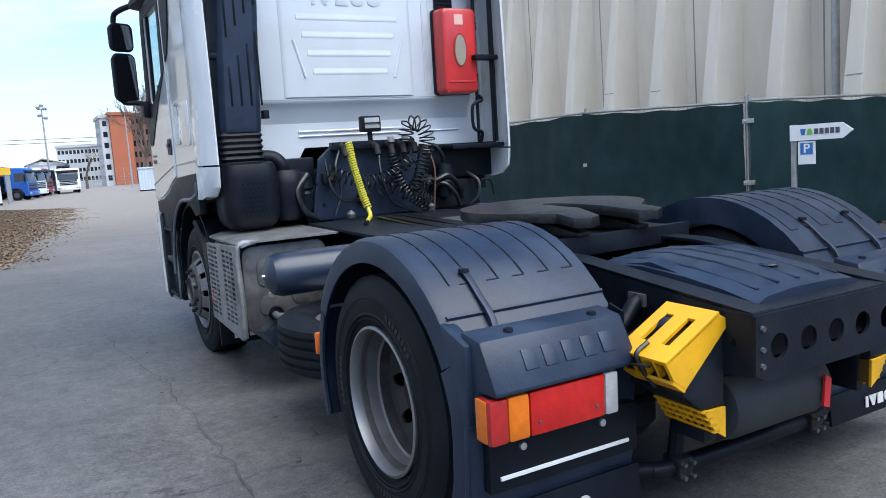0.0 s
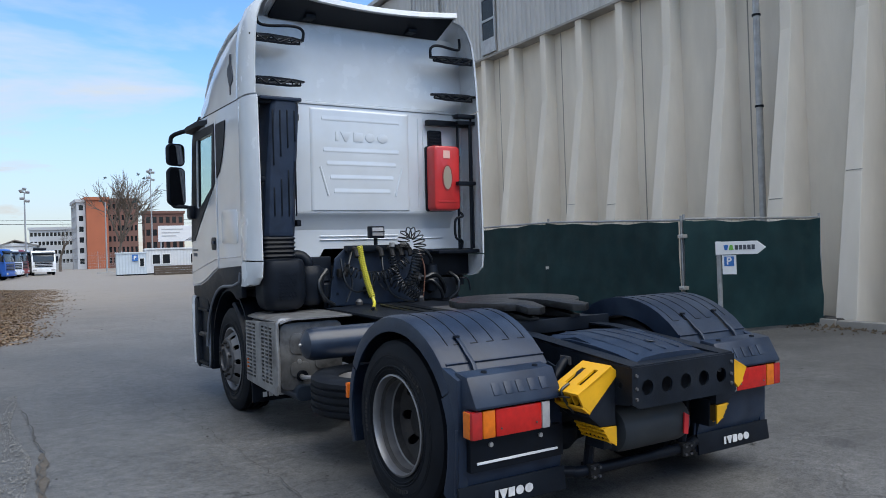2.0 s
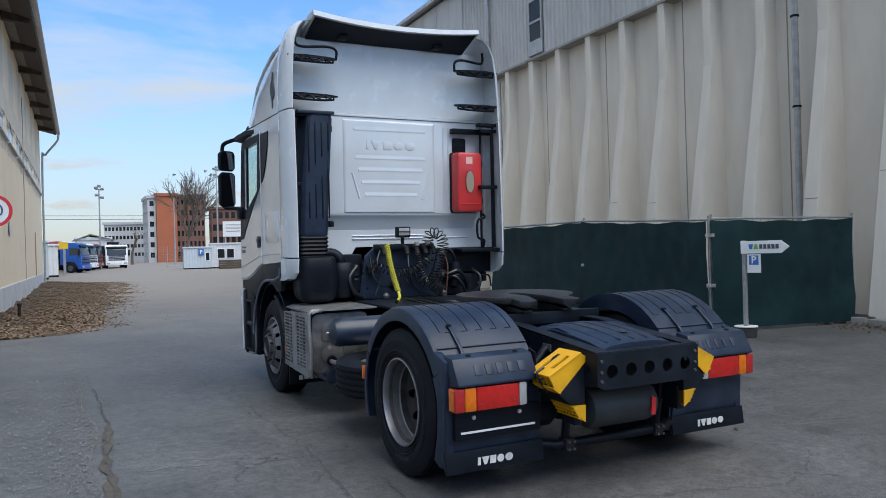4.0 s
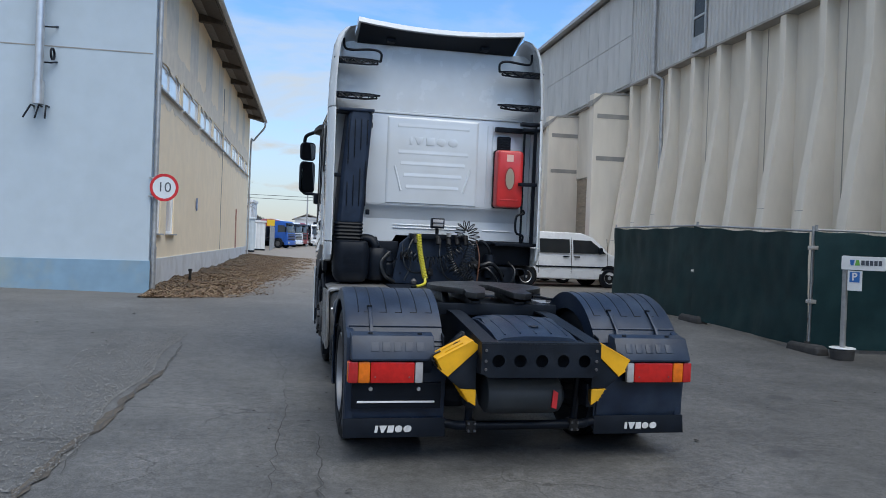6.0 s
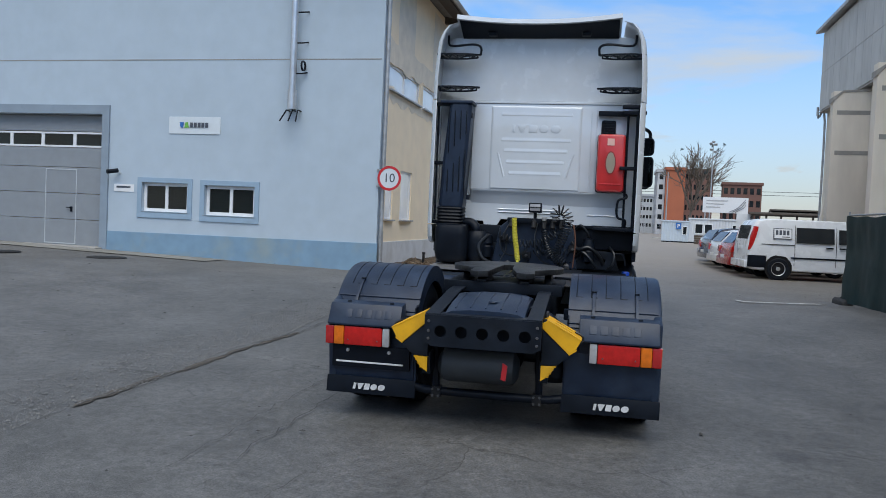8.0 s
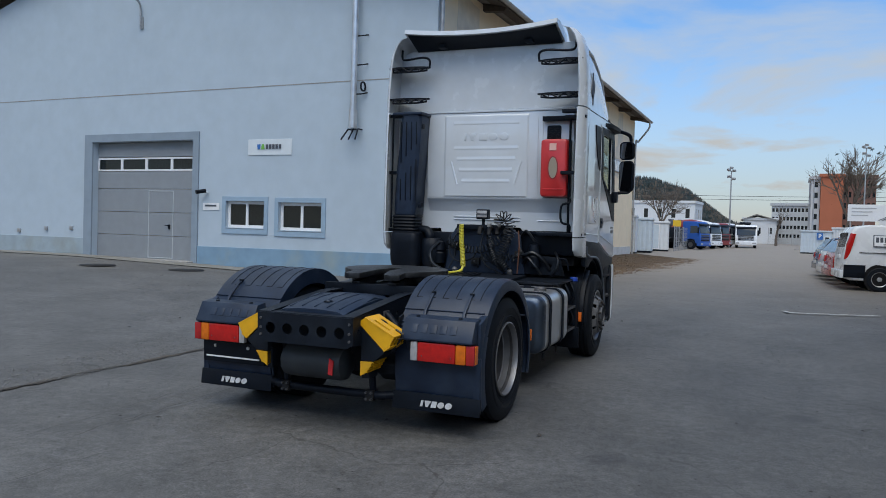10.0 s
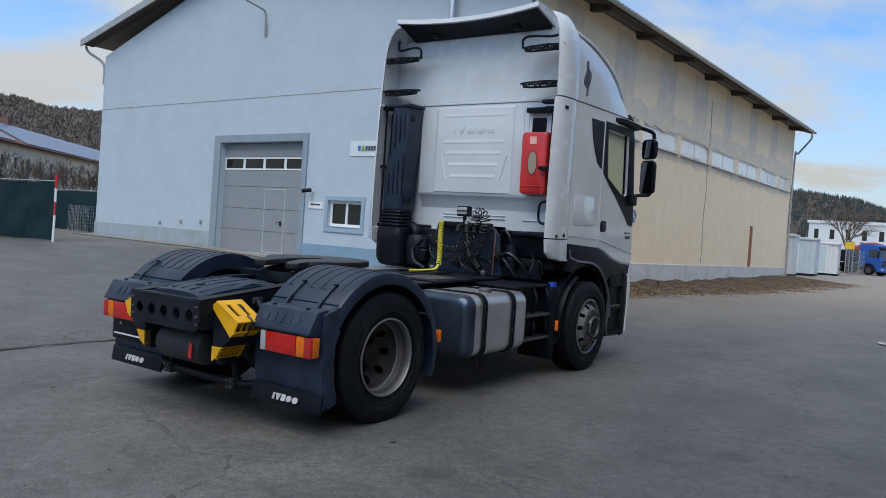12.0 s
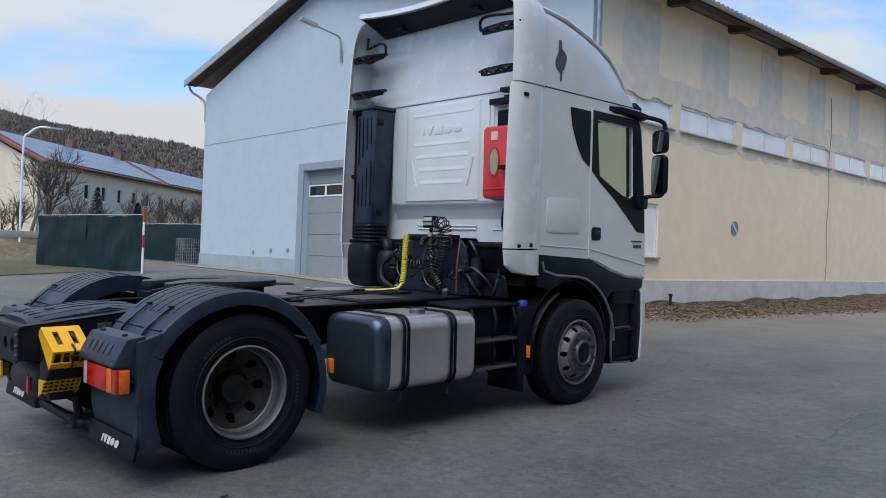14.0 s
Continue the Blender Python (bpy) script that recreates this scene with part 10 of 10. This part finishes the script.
crown_tree(10.9, 98.0, 1.06, 3, "tall bare tree with dark mistletoe clumps before the tower block")
tree(3.4, 84.0, 5.5, 9, "small bare tree beyond the mesh fence", 0.4, 4)
crown_tree(-9.6, 92.0, 0.62, 12, "broad bare tree below the wooded hill", 0.1)
block("white_block", pose(-18.5, 118, 0.5, 0, 0, -4), 10.5, 7, 6.2, 2, 5, CABIN, "pale two-storey building below the wooded hill", ww=0.3, wh=0.45)
rnd = random.Random(77)
ms = B()
for k in range(16):
    a, r = rnd.uniform(0, 6.28), rnd.uniform(0.8, 3.6)
    c = Vector((12.2 + r * math.cos(a), 98 + r * math.sin(a), 0.8 + rnd.uniform(7.0, 12.0)))
    for q in range(14):
        d = Vector((rnd.uniform(-1, 1), rnd.uniform(-1, 1), rnd.uniform(-1, 1))).normalized() * 0.28
        tube(ms, [c, c + d], [0.05, 0.01], 3, False)
tagged(part("mistletoe", ms, CONIFER, None, "", 0, False), "dark clumps of mistletoe in a bare tree", "mistletoe", kind="stuff")

# ---- left side: grass verge, sheeted fence, houses with solar roofs, wooded hill ----
def mound(name, x0, x1, y0, y1, up, material, label, nx=20, ny=14, rough=0.05):
    bm = B()
    rows = []
    for j in range(ny + 1):
        row = []
        for i in range(nx + 1):
            x, y = x0 + (x1 - x0) * i / nx, y0 + (y1 - y0) * j / ny
            e = min(i, nx - i, j, ny - j) / 2.0
            row.append(bm.verts.new((x, y, gz(x, y) + 0.015 + up * min(1, e) + rough * noise.noise((x * 0.6, y * 0.6, 2)) * min(1, e))))
        rows.append(row)
    for a, b in zip(rows, rows[1:]):
        for i in range(nx):
            bm.faces.new((a[i], a[i + 1], b[i + 1], b[i]))
    return tagged(part(name, bm, material, None, "", 0, True), label, "ground", kind="structure")


mound("grass_verge", -46, -19.2, -14, 8.0, 0.10, GRASS, "strip of thin winter grass beside the yard")
BANK = mat("dry_brown_grass", (0.135, 0.10, 0.060), 0.95, 0, 0.4, 5, 0.7, 50, (0.075, 0.062, 0.038), 0.7, 0.9)
mound("grass_bank", -120, -44, -40, 60, 1.1, GRASS, "rough brown grass bank below the houses", 26, 26, 0.3)
mound("grass_bank", -46, -26.5, -30, 9.5, 1.15, BANK, "dry brown grass slope beside the yard", 12, 20, 0.10)
bank_kerb = thing("bank_kerb", None, "pale stone kerb along the top of the grass slope", "kerb", kind="structure")
for k in range(20):
    y = -30 + 1.95 * k
    part("kerb_stone", box(B(), -32.2, -31.9, y, y + 1.93, gz(-32, y) + 0.9, gz(-32, y) + 1.20), KERB, bank_kerb, "", 0.015)
fence_panel("sheeted_fence", (-23.7, 6.45), (-20.6, 7.05), 1.8, "dark green sheeted site fence on the verge", "sheeted fence", 6, 0.04, 0.05, TARP_DARK)
fence_panel("sheeted_fence", (-20.6, 7.05), (-17.5, 7.66), 1.8, "dark green sheeted site fence on the verge", "sheeted fence", 7, 0.0, -0.02, TARP_DARK)
po = thing("striped_post", pose(-17.35, 7.62, gz(-17.4, 7.6)), "red and white striped marker post at a fence end", "post")
for k in range(5):
    part("band", cyl(B(), (0, 0, k * 0.39), (0, 0, k * 0.39 + 0.388), 0.035, 10), RED_PRINT if k in (2, 4) else SIGN_WHITE, po)
mesh_fence(-33.0, 12.6, -24.75, 13.5, 1.9, "wire gate hung with thin green netting")
net = fence_panel("netting_gate", (-33.0, 12.5), (-24.8, 13.4), 1.75, "wire gate with faded green netting beside the hall", "netting gate", 9, 0.04, -0.04, TARP_DARK)
cg = thing("wire_cage", pose(-25.5, 12.3, gz(-25.5, 12.3)), "small galvanised wire cage by the hall corner", "cage")
bm = B()
for i in range(9):
    tube(bm, [(i * 0.1, 0, 0), (i * 0.1, 0, 1.1)], 0.006, 4, False)
    tube(bm, [(0, i * 0.1, 0), (0, i * 0.1, 1.1)], 0.006, 4, False)
    tube(bm, [(0.8, i * 0.1, 0), (0.8, i * 0.1, 1.1)], 0.006, 4, False)
    tube(bm, [(0, 0, i * 0.137), (0.8, 0, i * 0.137)], 0.006, 4, False)
    tube(bm, [(0.8, 0, i * 0.137), (0.8, 0.8, i * 0.137)], 0.006, 4, False)
part("bars", bm, GALV, cg, "", 0, False)

HOUSE_WALL = mat("cream_house_render", (0.70, 0.62, 0.49), 0.9, 0, 0.06, 0.8)
SOLAR = mat("solar_panel_glass", (0.10, 0.155, 0.26), 0.34, 0.0, 0.12, 2)
SOLAR.node_tree.nodes["Principled BSDF"].inputs["Specular IOR Level"].default_value = 0.3
RED_TILE = mat("red_roof_tile", (0.24, 0.085, 0.055), 0.85, 0, 0.2, 1.5)


def house(m, w, d, h, ridge, bays, label):
    """A long two-storey house with tiled roof and rows of solar panels."""
    b = thing("house", m, label, "house", "houses on the slope")
    hs = [rect(w * (i + 0.36) / bays, w * (i + 0.64) / bays, 0.9 + 2.6 * j, 2.15 + 2.6 * j) for i in range(bays) for j in range(2)]
    part("wall", plate(B(), rect(0, w, -3, h), hs, "y", 0, 0.3), HOUSE_WALL, b, "cream rendered wall", 0, False)
    part("wall", prism(B(), [(0.3, -3), (d, -3), (d, h), (d / 2, ridge - 0.15), (0.3, h)], "x", w - 0.3, w), HOUSE_WALL, b, "", 0, False)
    part("wall", prism(B(), [(0.3, -3), (d, -3), (d, h), (d / 2, ridge - 0.15), (0.3, h)], "x", 0, 0.3), HOUSE_WALL, b, "", 0, False)
    part("room", box(B(), 0.4, w - 0.4, 0.6, d - 0.4, -3, h - 0.2), DARK_IN, b, "", 0, False)
    for q in hs:
        win = part("window", box(B(), q[0][0], q[1][0], 0.12, 0.17, q[0][1], q[2][1]), CAR_GLASS, b, "dark window", 0, False)
        part("frame", plate(B(), q, [rect(q[0][0] + 0.06, q[1][0] - 0.06, q[0][1] + 0.06, q[2][1] - 0.06)], "y", 0.08, 0.12), FRAME_WHITE, win, "", 0, False)
    part("roof", prism(B(), [(-0.6, h - 0.15), (d / 2, ridge), (d + 0.6, h - 0.15), (d + 0.6, h + 0.05), (d / 2, ridge + 0.2), (-0.6, h + 0.05)], "x", -0.4, w + 0.4), RED_TILE, b, "red tiled roof", 0, False)
    ln = math.hypot(d / 2 + 0.6, ridge - h + 0.15)
    ux, uz = (d / 2 + 0.6) / ln, (ridge - h + 0.15) / ln
    cols = int((w - 0.9) / 1.75)
    for i in range(cols):
        if i in (int(cols * 0.34),):
            continue
        for j in range(3):
            a = 0.3 + j * (ln - 0.55) / 3
            e = a + (ln - 0.55) / 3 - 0.03
            x0 = 0.5 + i * 1.75
            part("solar_panel", prism(B(), [(-0.6 + a * ux - 0.02, h + 0.08 + a * uz), (-0.6 + e * ux - 0.02, h + 0.08 + e * uz), (-0.6 + e * ux - 0.05, h + 0.14 + e * uz), (-0.6 + a * ux - 0.05, h + 0.14 + a * uz)], "x", x0, x0 + 1.72), SOLAR, b, "blue-grey solar panel", 0, False)
    for x in (w * 0.19, w * 0.335, w * 0.46):
        part("chimney", box(B(), x, x + 0.7, d / 2 - 0.35, d / 2 + 0.35, ridge - 0.5, ridge + 0.9), BROWN, b, "", 0.02, False)
    part("gutter", cyl(B(), (-0.3, -0.66, h), (w + 0.3, -0.66, h), 0.08, 8), TIMBER, b)
    return b


house(pose(-57.0, 15.5, 1.0, 0, 0, 132), 60, 9, 5.85, 8.15, 22, "long cream house with red tiles and solar panels")
lm = thing("street_lamp", pose(-42.8, 10.8, gz(-42.8, 10.8) + 0.05), "pale street lamp with curved arm", "street lamp")
part("pole", tube(B(), curve_pts([(0, 0, 0), (0, 0, 5.9), (0.08, 0.25, 6.7), (0.2, 0.7, 7.1), (0.3, 1.3, 7.15)], 6), 0.06, 8), FRAME_WHITE, lm)
part("head", turned(box(B(), -0.12, 0.12, -0.35, 0.35, -0.06, 0.06), pose(0.34, 1.6, 7.12)), ZINC, lm, "", 0.03)
up_ = thing("wooden_pole", pose(-46.0, 25.2, gz(-46, 25)), "weathered wooden cable pole", "pole")
part("pole", tube(B(), [(0, 0, 0), (0, 0, 7.2)], [0.14, 0.1], 8), TIMBER, up_)
part("lamp", box(B(), 0.1, 0.5, -0.1, 0.1, 6.5, 6.7), ZINC, up_, "", 0.03)
road = strip("verge_kerb", [(-44, -14), (-44.5, 2), (-46, 12)], 0.3, KERB, "pale kerb line below the bank", 0.16)
for k, (x, y, h) in enumerate(((-47.5, 12.6, 9.0), (-54, 17.5, 5.0), (-55, 20.5, 4.0), (-53, 23.0, 5.2), (-52.5, 26.5, 5.0), (-52, 29.5, 4.6), (-57, 14.0, 6.5), (-50, 32, 5.0), (-56, 9.5, 6.0))):
    tree(x, y, h, 40 + k, "bare garden tree before the cream house" if h > 5.5 else "bare shrub before the cream house", 0.30, 4, 0.5, BARK, 0.016, "garden shrubs")


def evergreen(x, y, h, seed, label):
    rnd = random.Random(seed)
    t = thing("tree", pose(x, y, gz(x, y) + 0.5), label, "tree", "garden conifers")
    part("trunk", cyl(B(), (0, 0, 0), (0, 0, h * 0.9), 0.07, 6), BARK, t)
    vs, fs = [], []
    for k in range(900):
        z = rnd.random() ** 0.8
        r = h * 0.24 * (1.02 - z) * rnd.uniform(0.4, 1.1)
        a = rnd.uniform(0, 6.28)
        c = Vector((r * math.cos(a), r * math.sin(a), h * (0.06 + 0.94 * z)))
        d = Vector((math.cos(a), math.sin(a), rnd.uniform(-0.5, 0.2))) * 0.26
        e = Vector((-math.sin(a), math.cos(a), rnd.uniform(-0.3, 0.3))) * 0.07
        n = len(vs)
        vs += [c - d * 0.3 - e, c + d, c - d * 0.3 + e]
        fs.append((n, n + 1, n + 2))
    me = bpy.data.meshes.new("crown")
    me.from_pydata(vs, [], fs)
    me.materials.append(CONIFER)
    cr = new("crown", me)
    cr.parent = t
    return t


for k, (x, y, sc) in enumerate(((-50.5, 14.5, 0.62), (-56.5, 22.5, 0.42), (-59.0, 25.5, 0.40), (-61.0, 28.5, 0.42), (-64.5, 32.0, 0.45), (-68.0, 36.0, 0.45), (-58.0, 19.8, 0.36), (-49.0, 9.0, 0.45), (-72.0, 40.0, 0.5))):
    crown_tree(x, y, sc, 60 + k, "bare garden tree before the cream house", 0.05 * (-1) ** k)
for x, y, h, sd in ((-85.0, 22.2, 14.0, 201), (-86.0, 19.5, 13.5, 202), (-88.0, 17.0, 14.5, 203)):
    tree(x, y, h, sd, "tall bare tree on the slope behind the house", 0.40, 5, 4.0, None, 0.016)
for k, (x, y) in enumerate(((-52.0, 12.0), (-53.5, 16.0), (-55.5, 17.5), (-57.5, 23.5), (-60.0, 26.5), (-62.0, 30.0), (-66.0, 33.5), (-48.0, 12.0), (-70.0, 38.0), (-51.0, 17.5))):
    crown_tree(x, y, 0.25 + 0.05 * (k % 3), 90 + k, "low bare shrub before the cream house", 0.1 * (-1) ** k)
evergreen(-54.5, 19.0, 4.2, 1, "dark green conifer before the cream house")
evergreen(-53.4, 21.6, 3.2, 2, "small dark conifer before the cream house")


def wooded_hill(name, ridge, depth, count, label, seed, conifer=0.15, tall=8.0):
    """A hill below a ridge line of (x, y, z), covered in small winter trees."""
    rnd = random.Random(seed)
    bm = B()
    rows = []
    back = []
    for (x, y, z) in ridge:
        d = Vector((x, y)).normalized()
        row = []
        for k in range(7):
            f = k / 6
            q = Vector((x, y)) - d * depth * (1 - f)
            row.append(bm.verts.new((q.x, q.y, -2 + (z - tall * 0.6 + 2) * smoothstep(0, 1, f) + 1.5 * noise.noise((q.x * 0.03, q.y * 0.03, seed)))))
        q = Vector((x, y)) + d * depth
        row.append(bm.verts.new((q.x, q.y, -2)))
        rows.append(row)
    for a, b in zip(rows, rows[1:]):
        for i in range(len(a) - 1):
            bm.faces.new((a[i], a[i + 1], b[i + 1], b[i]))
    tagged(part(name, bm, WOOD_HILL, None, "", 0, True), label, "hill", kind="structure")
    for kind, m in (("bare", BARK_FAR), ("conifer", CONIFER)):
        vs, fs = [], []
        n_t = int(count * (conifer if kind == "conifer" else 1 - conifer))
        for _ in range(n_t):
            u = rnd.random() * (len(ridge) - 1)
            i = int(u)
            a, b = Vector(ridge[i]), Vector(ridge[i + 1])
            p = a.lerp(b, u - i)
            f = rnd.random() ** 0.6
            d = Vector((p.x, p.y)).normalized()
            q = Vector((p.x, p.y)) - d * depth * (1 - f)
            zb = -2 + (p.z - tall * 0.6 + 2) * smoothstep(0, 1, f)
            h = tall * rnd.uniform(0.6, 1.15)
            side = Vector((-d.y, d.x, 0))
            if kind == "conifer":
                for s in range(7):
                    z0 = zb + h * (0.1 + 0.12 * s)
                    w = h * 0.15 * (1 - s / 7.5)
                    for g in range(4):
                        an = rnd.uniform(0, 6.28)
                        e = Vector((math.cos(an), math.sin(an), 0)) * w
                        e2 = Vector((-math.sin(an), math.cos(an), 0)) * w * 0.5
                        n = len(vs)
                        vs += [Vector((q.x, q.y, z0)) + e - e2, Vector((q.x, q.y, z0)) + e + e2, Vector((q.x, q.y, z0 + h * 0.22))]
                        fs.append((n, n + 1, n + 2))
            else:
                fork = Vector((q.x, q.y, zb + h * 0.35))
                n = len(vs)
                vs += [fork - side * h * 0.02 - Vector((0, 0, h * 0.4)), fork + side * h * 0.02 - Vector((0, 0, h * 0.4)), fork + Vector((0, 0, h * 0.3))]
                fs.append((n, n + 1, n + 2))
                for s in range(22):
                    an, cz = rnd.uniform(0, 6.28), rnd.uniform(-0.25, 1.0)
                    rr = math.sqrt(1 - cz * cz)
                    tip = fork + Vector((math.cos(an) * rr * 0.42, math.sin(an) * rr * 0.42, 0.12 + cz * 0.5)) * h * rnd.uniform(0.75, 1.05)
                    mid = fork.lerp(tip, rnd.uniform(0.45, 0.65))
                    sd = side * h * rnd.uniform(0.025, 0.055)
                    n = len(vs)
                    vs += [mid - (tip - fork) * 0.2, mid + (tip - mid) * 0.5 + sd, tip, mid + (tip - mid) * 0.4 - sd]
                    fs.append((n, n + 1, n + 2, n + 3))
        me = bpy.data.meshes.new("far_wood")
        me.from_pydata(vs, [], fs)
        me.materials.append(m)
        tagged(new("far_wood", me), "far leafless wood on the hill" if kind == "bare" else "scattered dark conifers on the hill", "wood", kind="stuff")


BARK_FAR = mat("far_winter_twigs", (0.165, 0.135, 0.112), 1.0, 0, 0.35, 0.2)
wooded_hill("hill_west", [(-262, -60, 41), (-258, 0, 41), (-252, 40, 38), (-248, 57, 35.5), (-246, 64, 34), (-242, 79, 32.5), (-233, 102, 31), (-229, 111, 29), (-222, 128, 30), (-212, 150, 31)], 120, 11500, "wooded winter hill behind the houses", 4, 0.06, 3.8)
wooded_hill("hill_north", [(-242, 380, 26), (-182, 410, 36), (-132, 430, 41), (-103, 436, 39), (-82, 439, 36), (-60, 442, 33), (-42, 444, 27), (-30, 444.5, 18), (-21, 445, 11), (-9, 446, 6), (30, 447, 5)], 130, 9500, "wooded hill at the end of the road", 6, 0.82, 4.0)
wooded_hill("wood_edge", [(-60, 175, 5.5), (-40, 178, 5.5), (-20, 180, 5), (-8, 181, 4.5), (4, 182, 4), (14, 184, 4)], 20, 1100, "line of bare trees behind the lorries", 8, 0.1, 2.6)

# ---- plain unseen block added behind the camera: closes the yard, keeps bright sky out of the mirrors ----
south = thing("unseen_backdrop", pose(-40, -34, gz(-20, -34)), "plain grey block added on the unseen south side for the mirrors", "building")
part("wall", box(B(), 0, 70, -8, 0, -1, 8.0), RENDER_GREY, south, "", 0, False)
part("roof", prism(B(), [(-8.5, 8.0), (-4, 9.4), (0.5, 8.0)], "x", -0.5, 70.5), ROOF_TILE, south, "", 0, False)
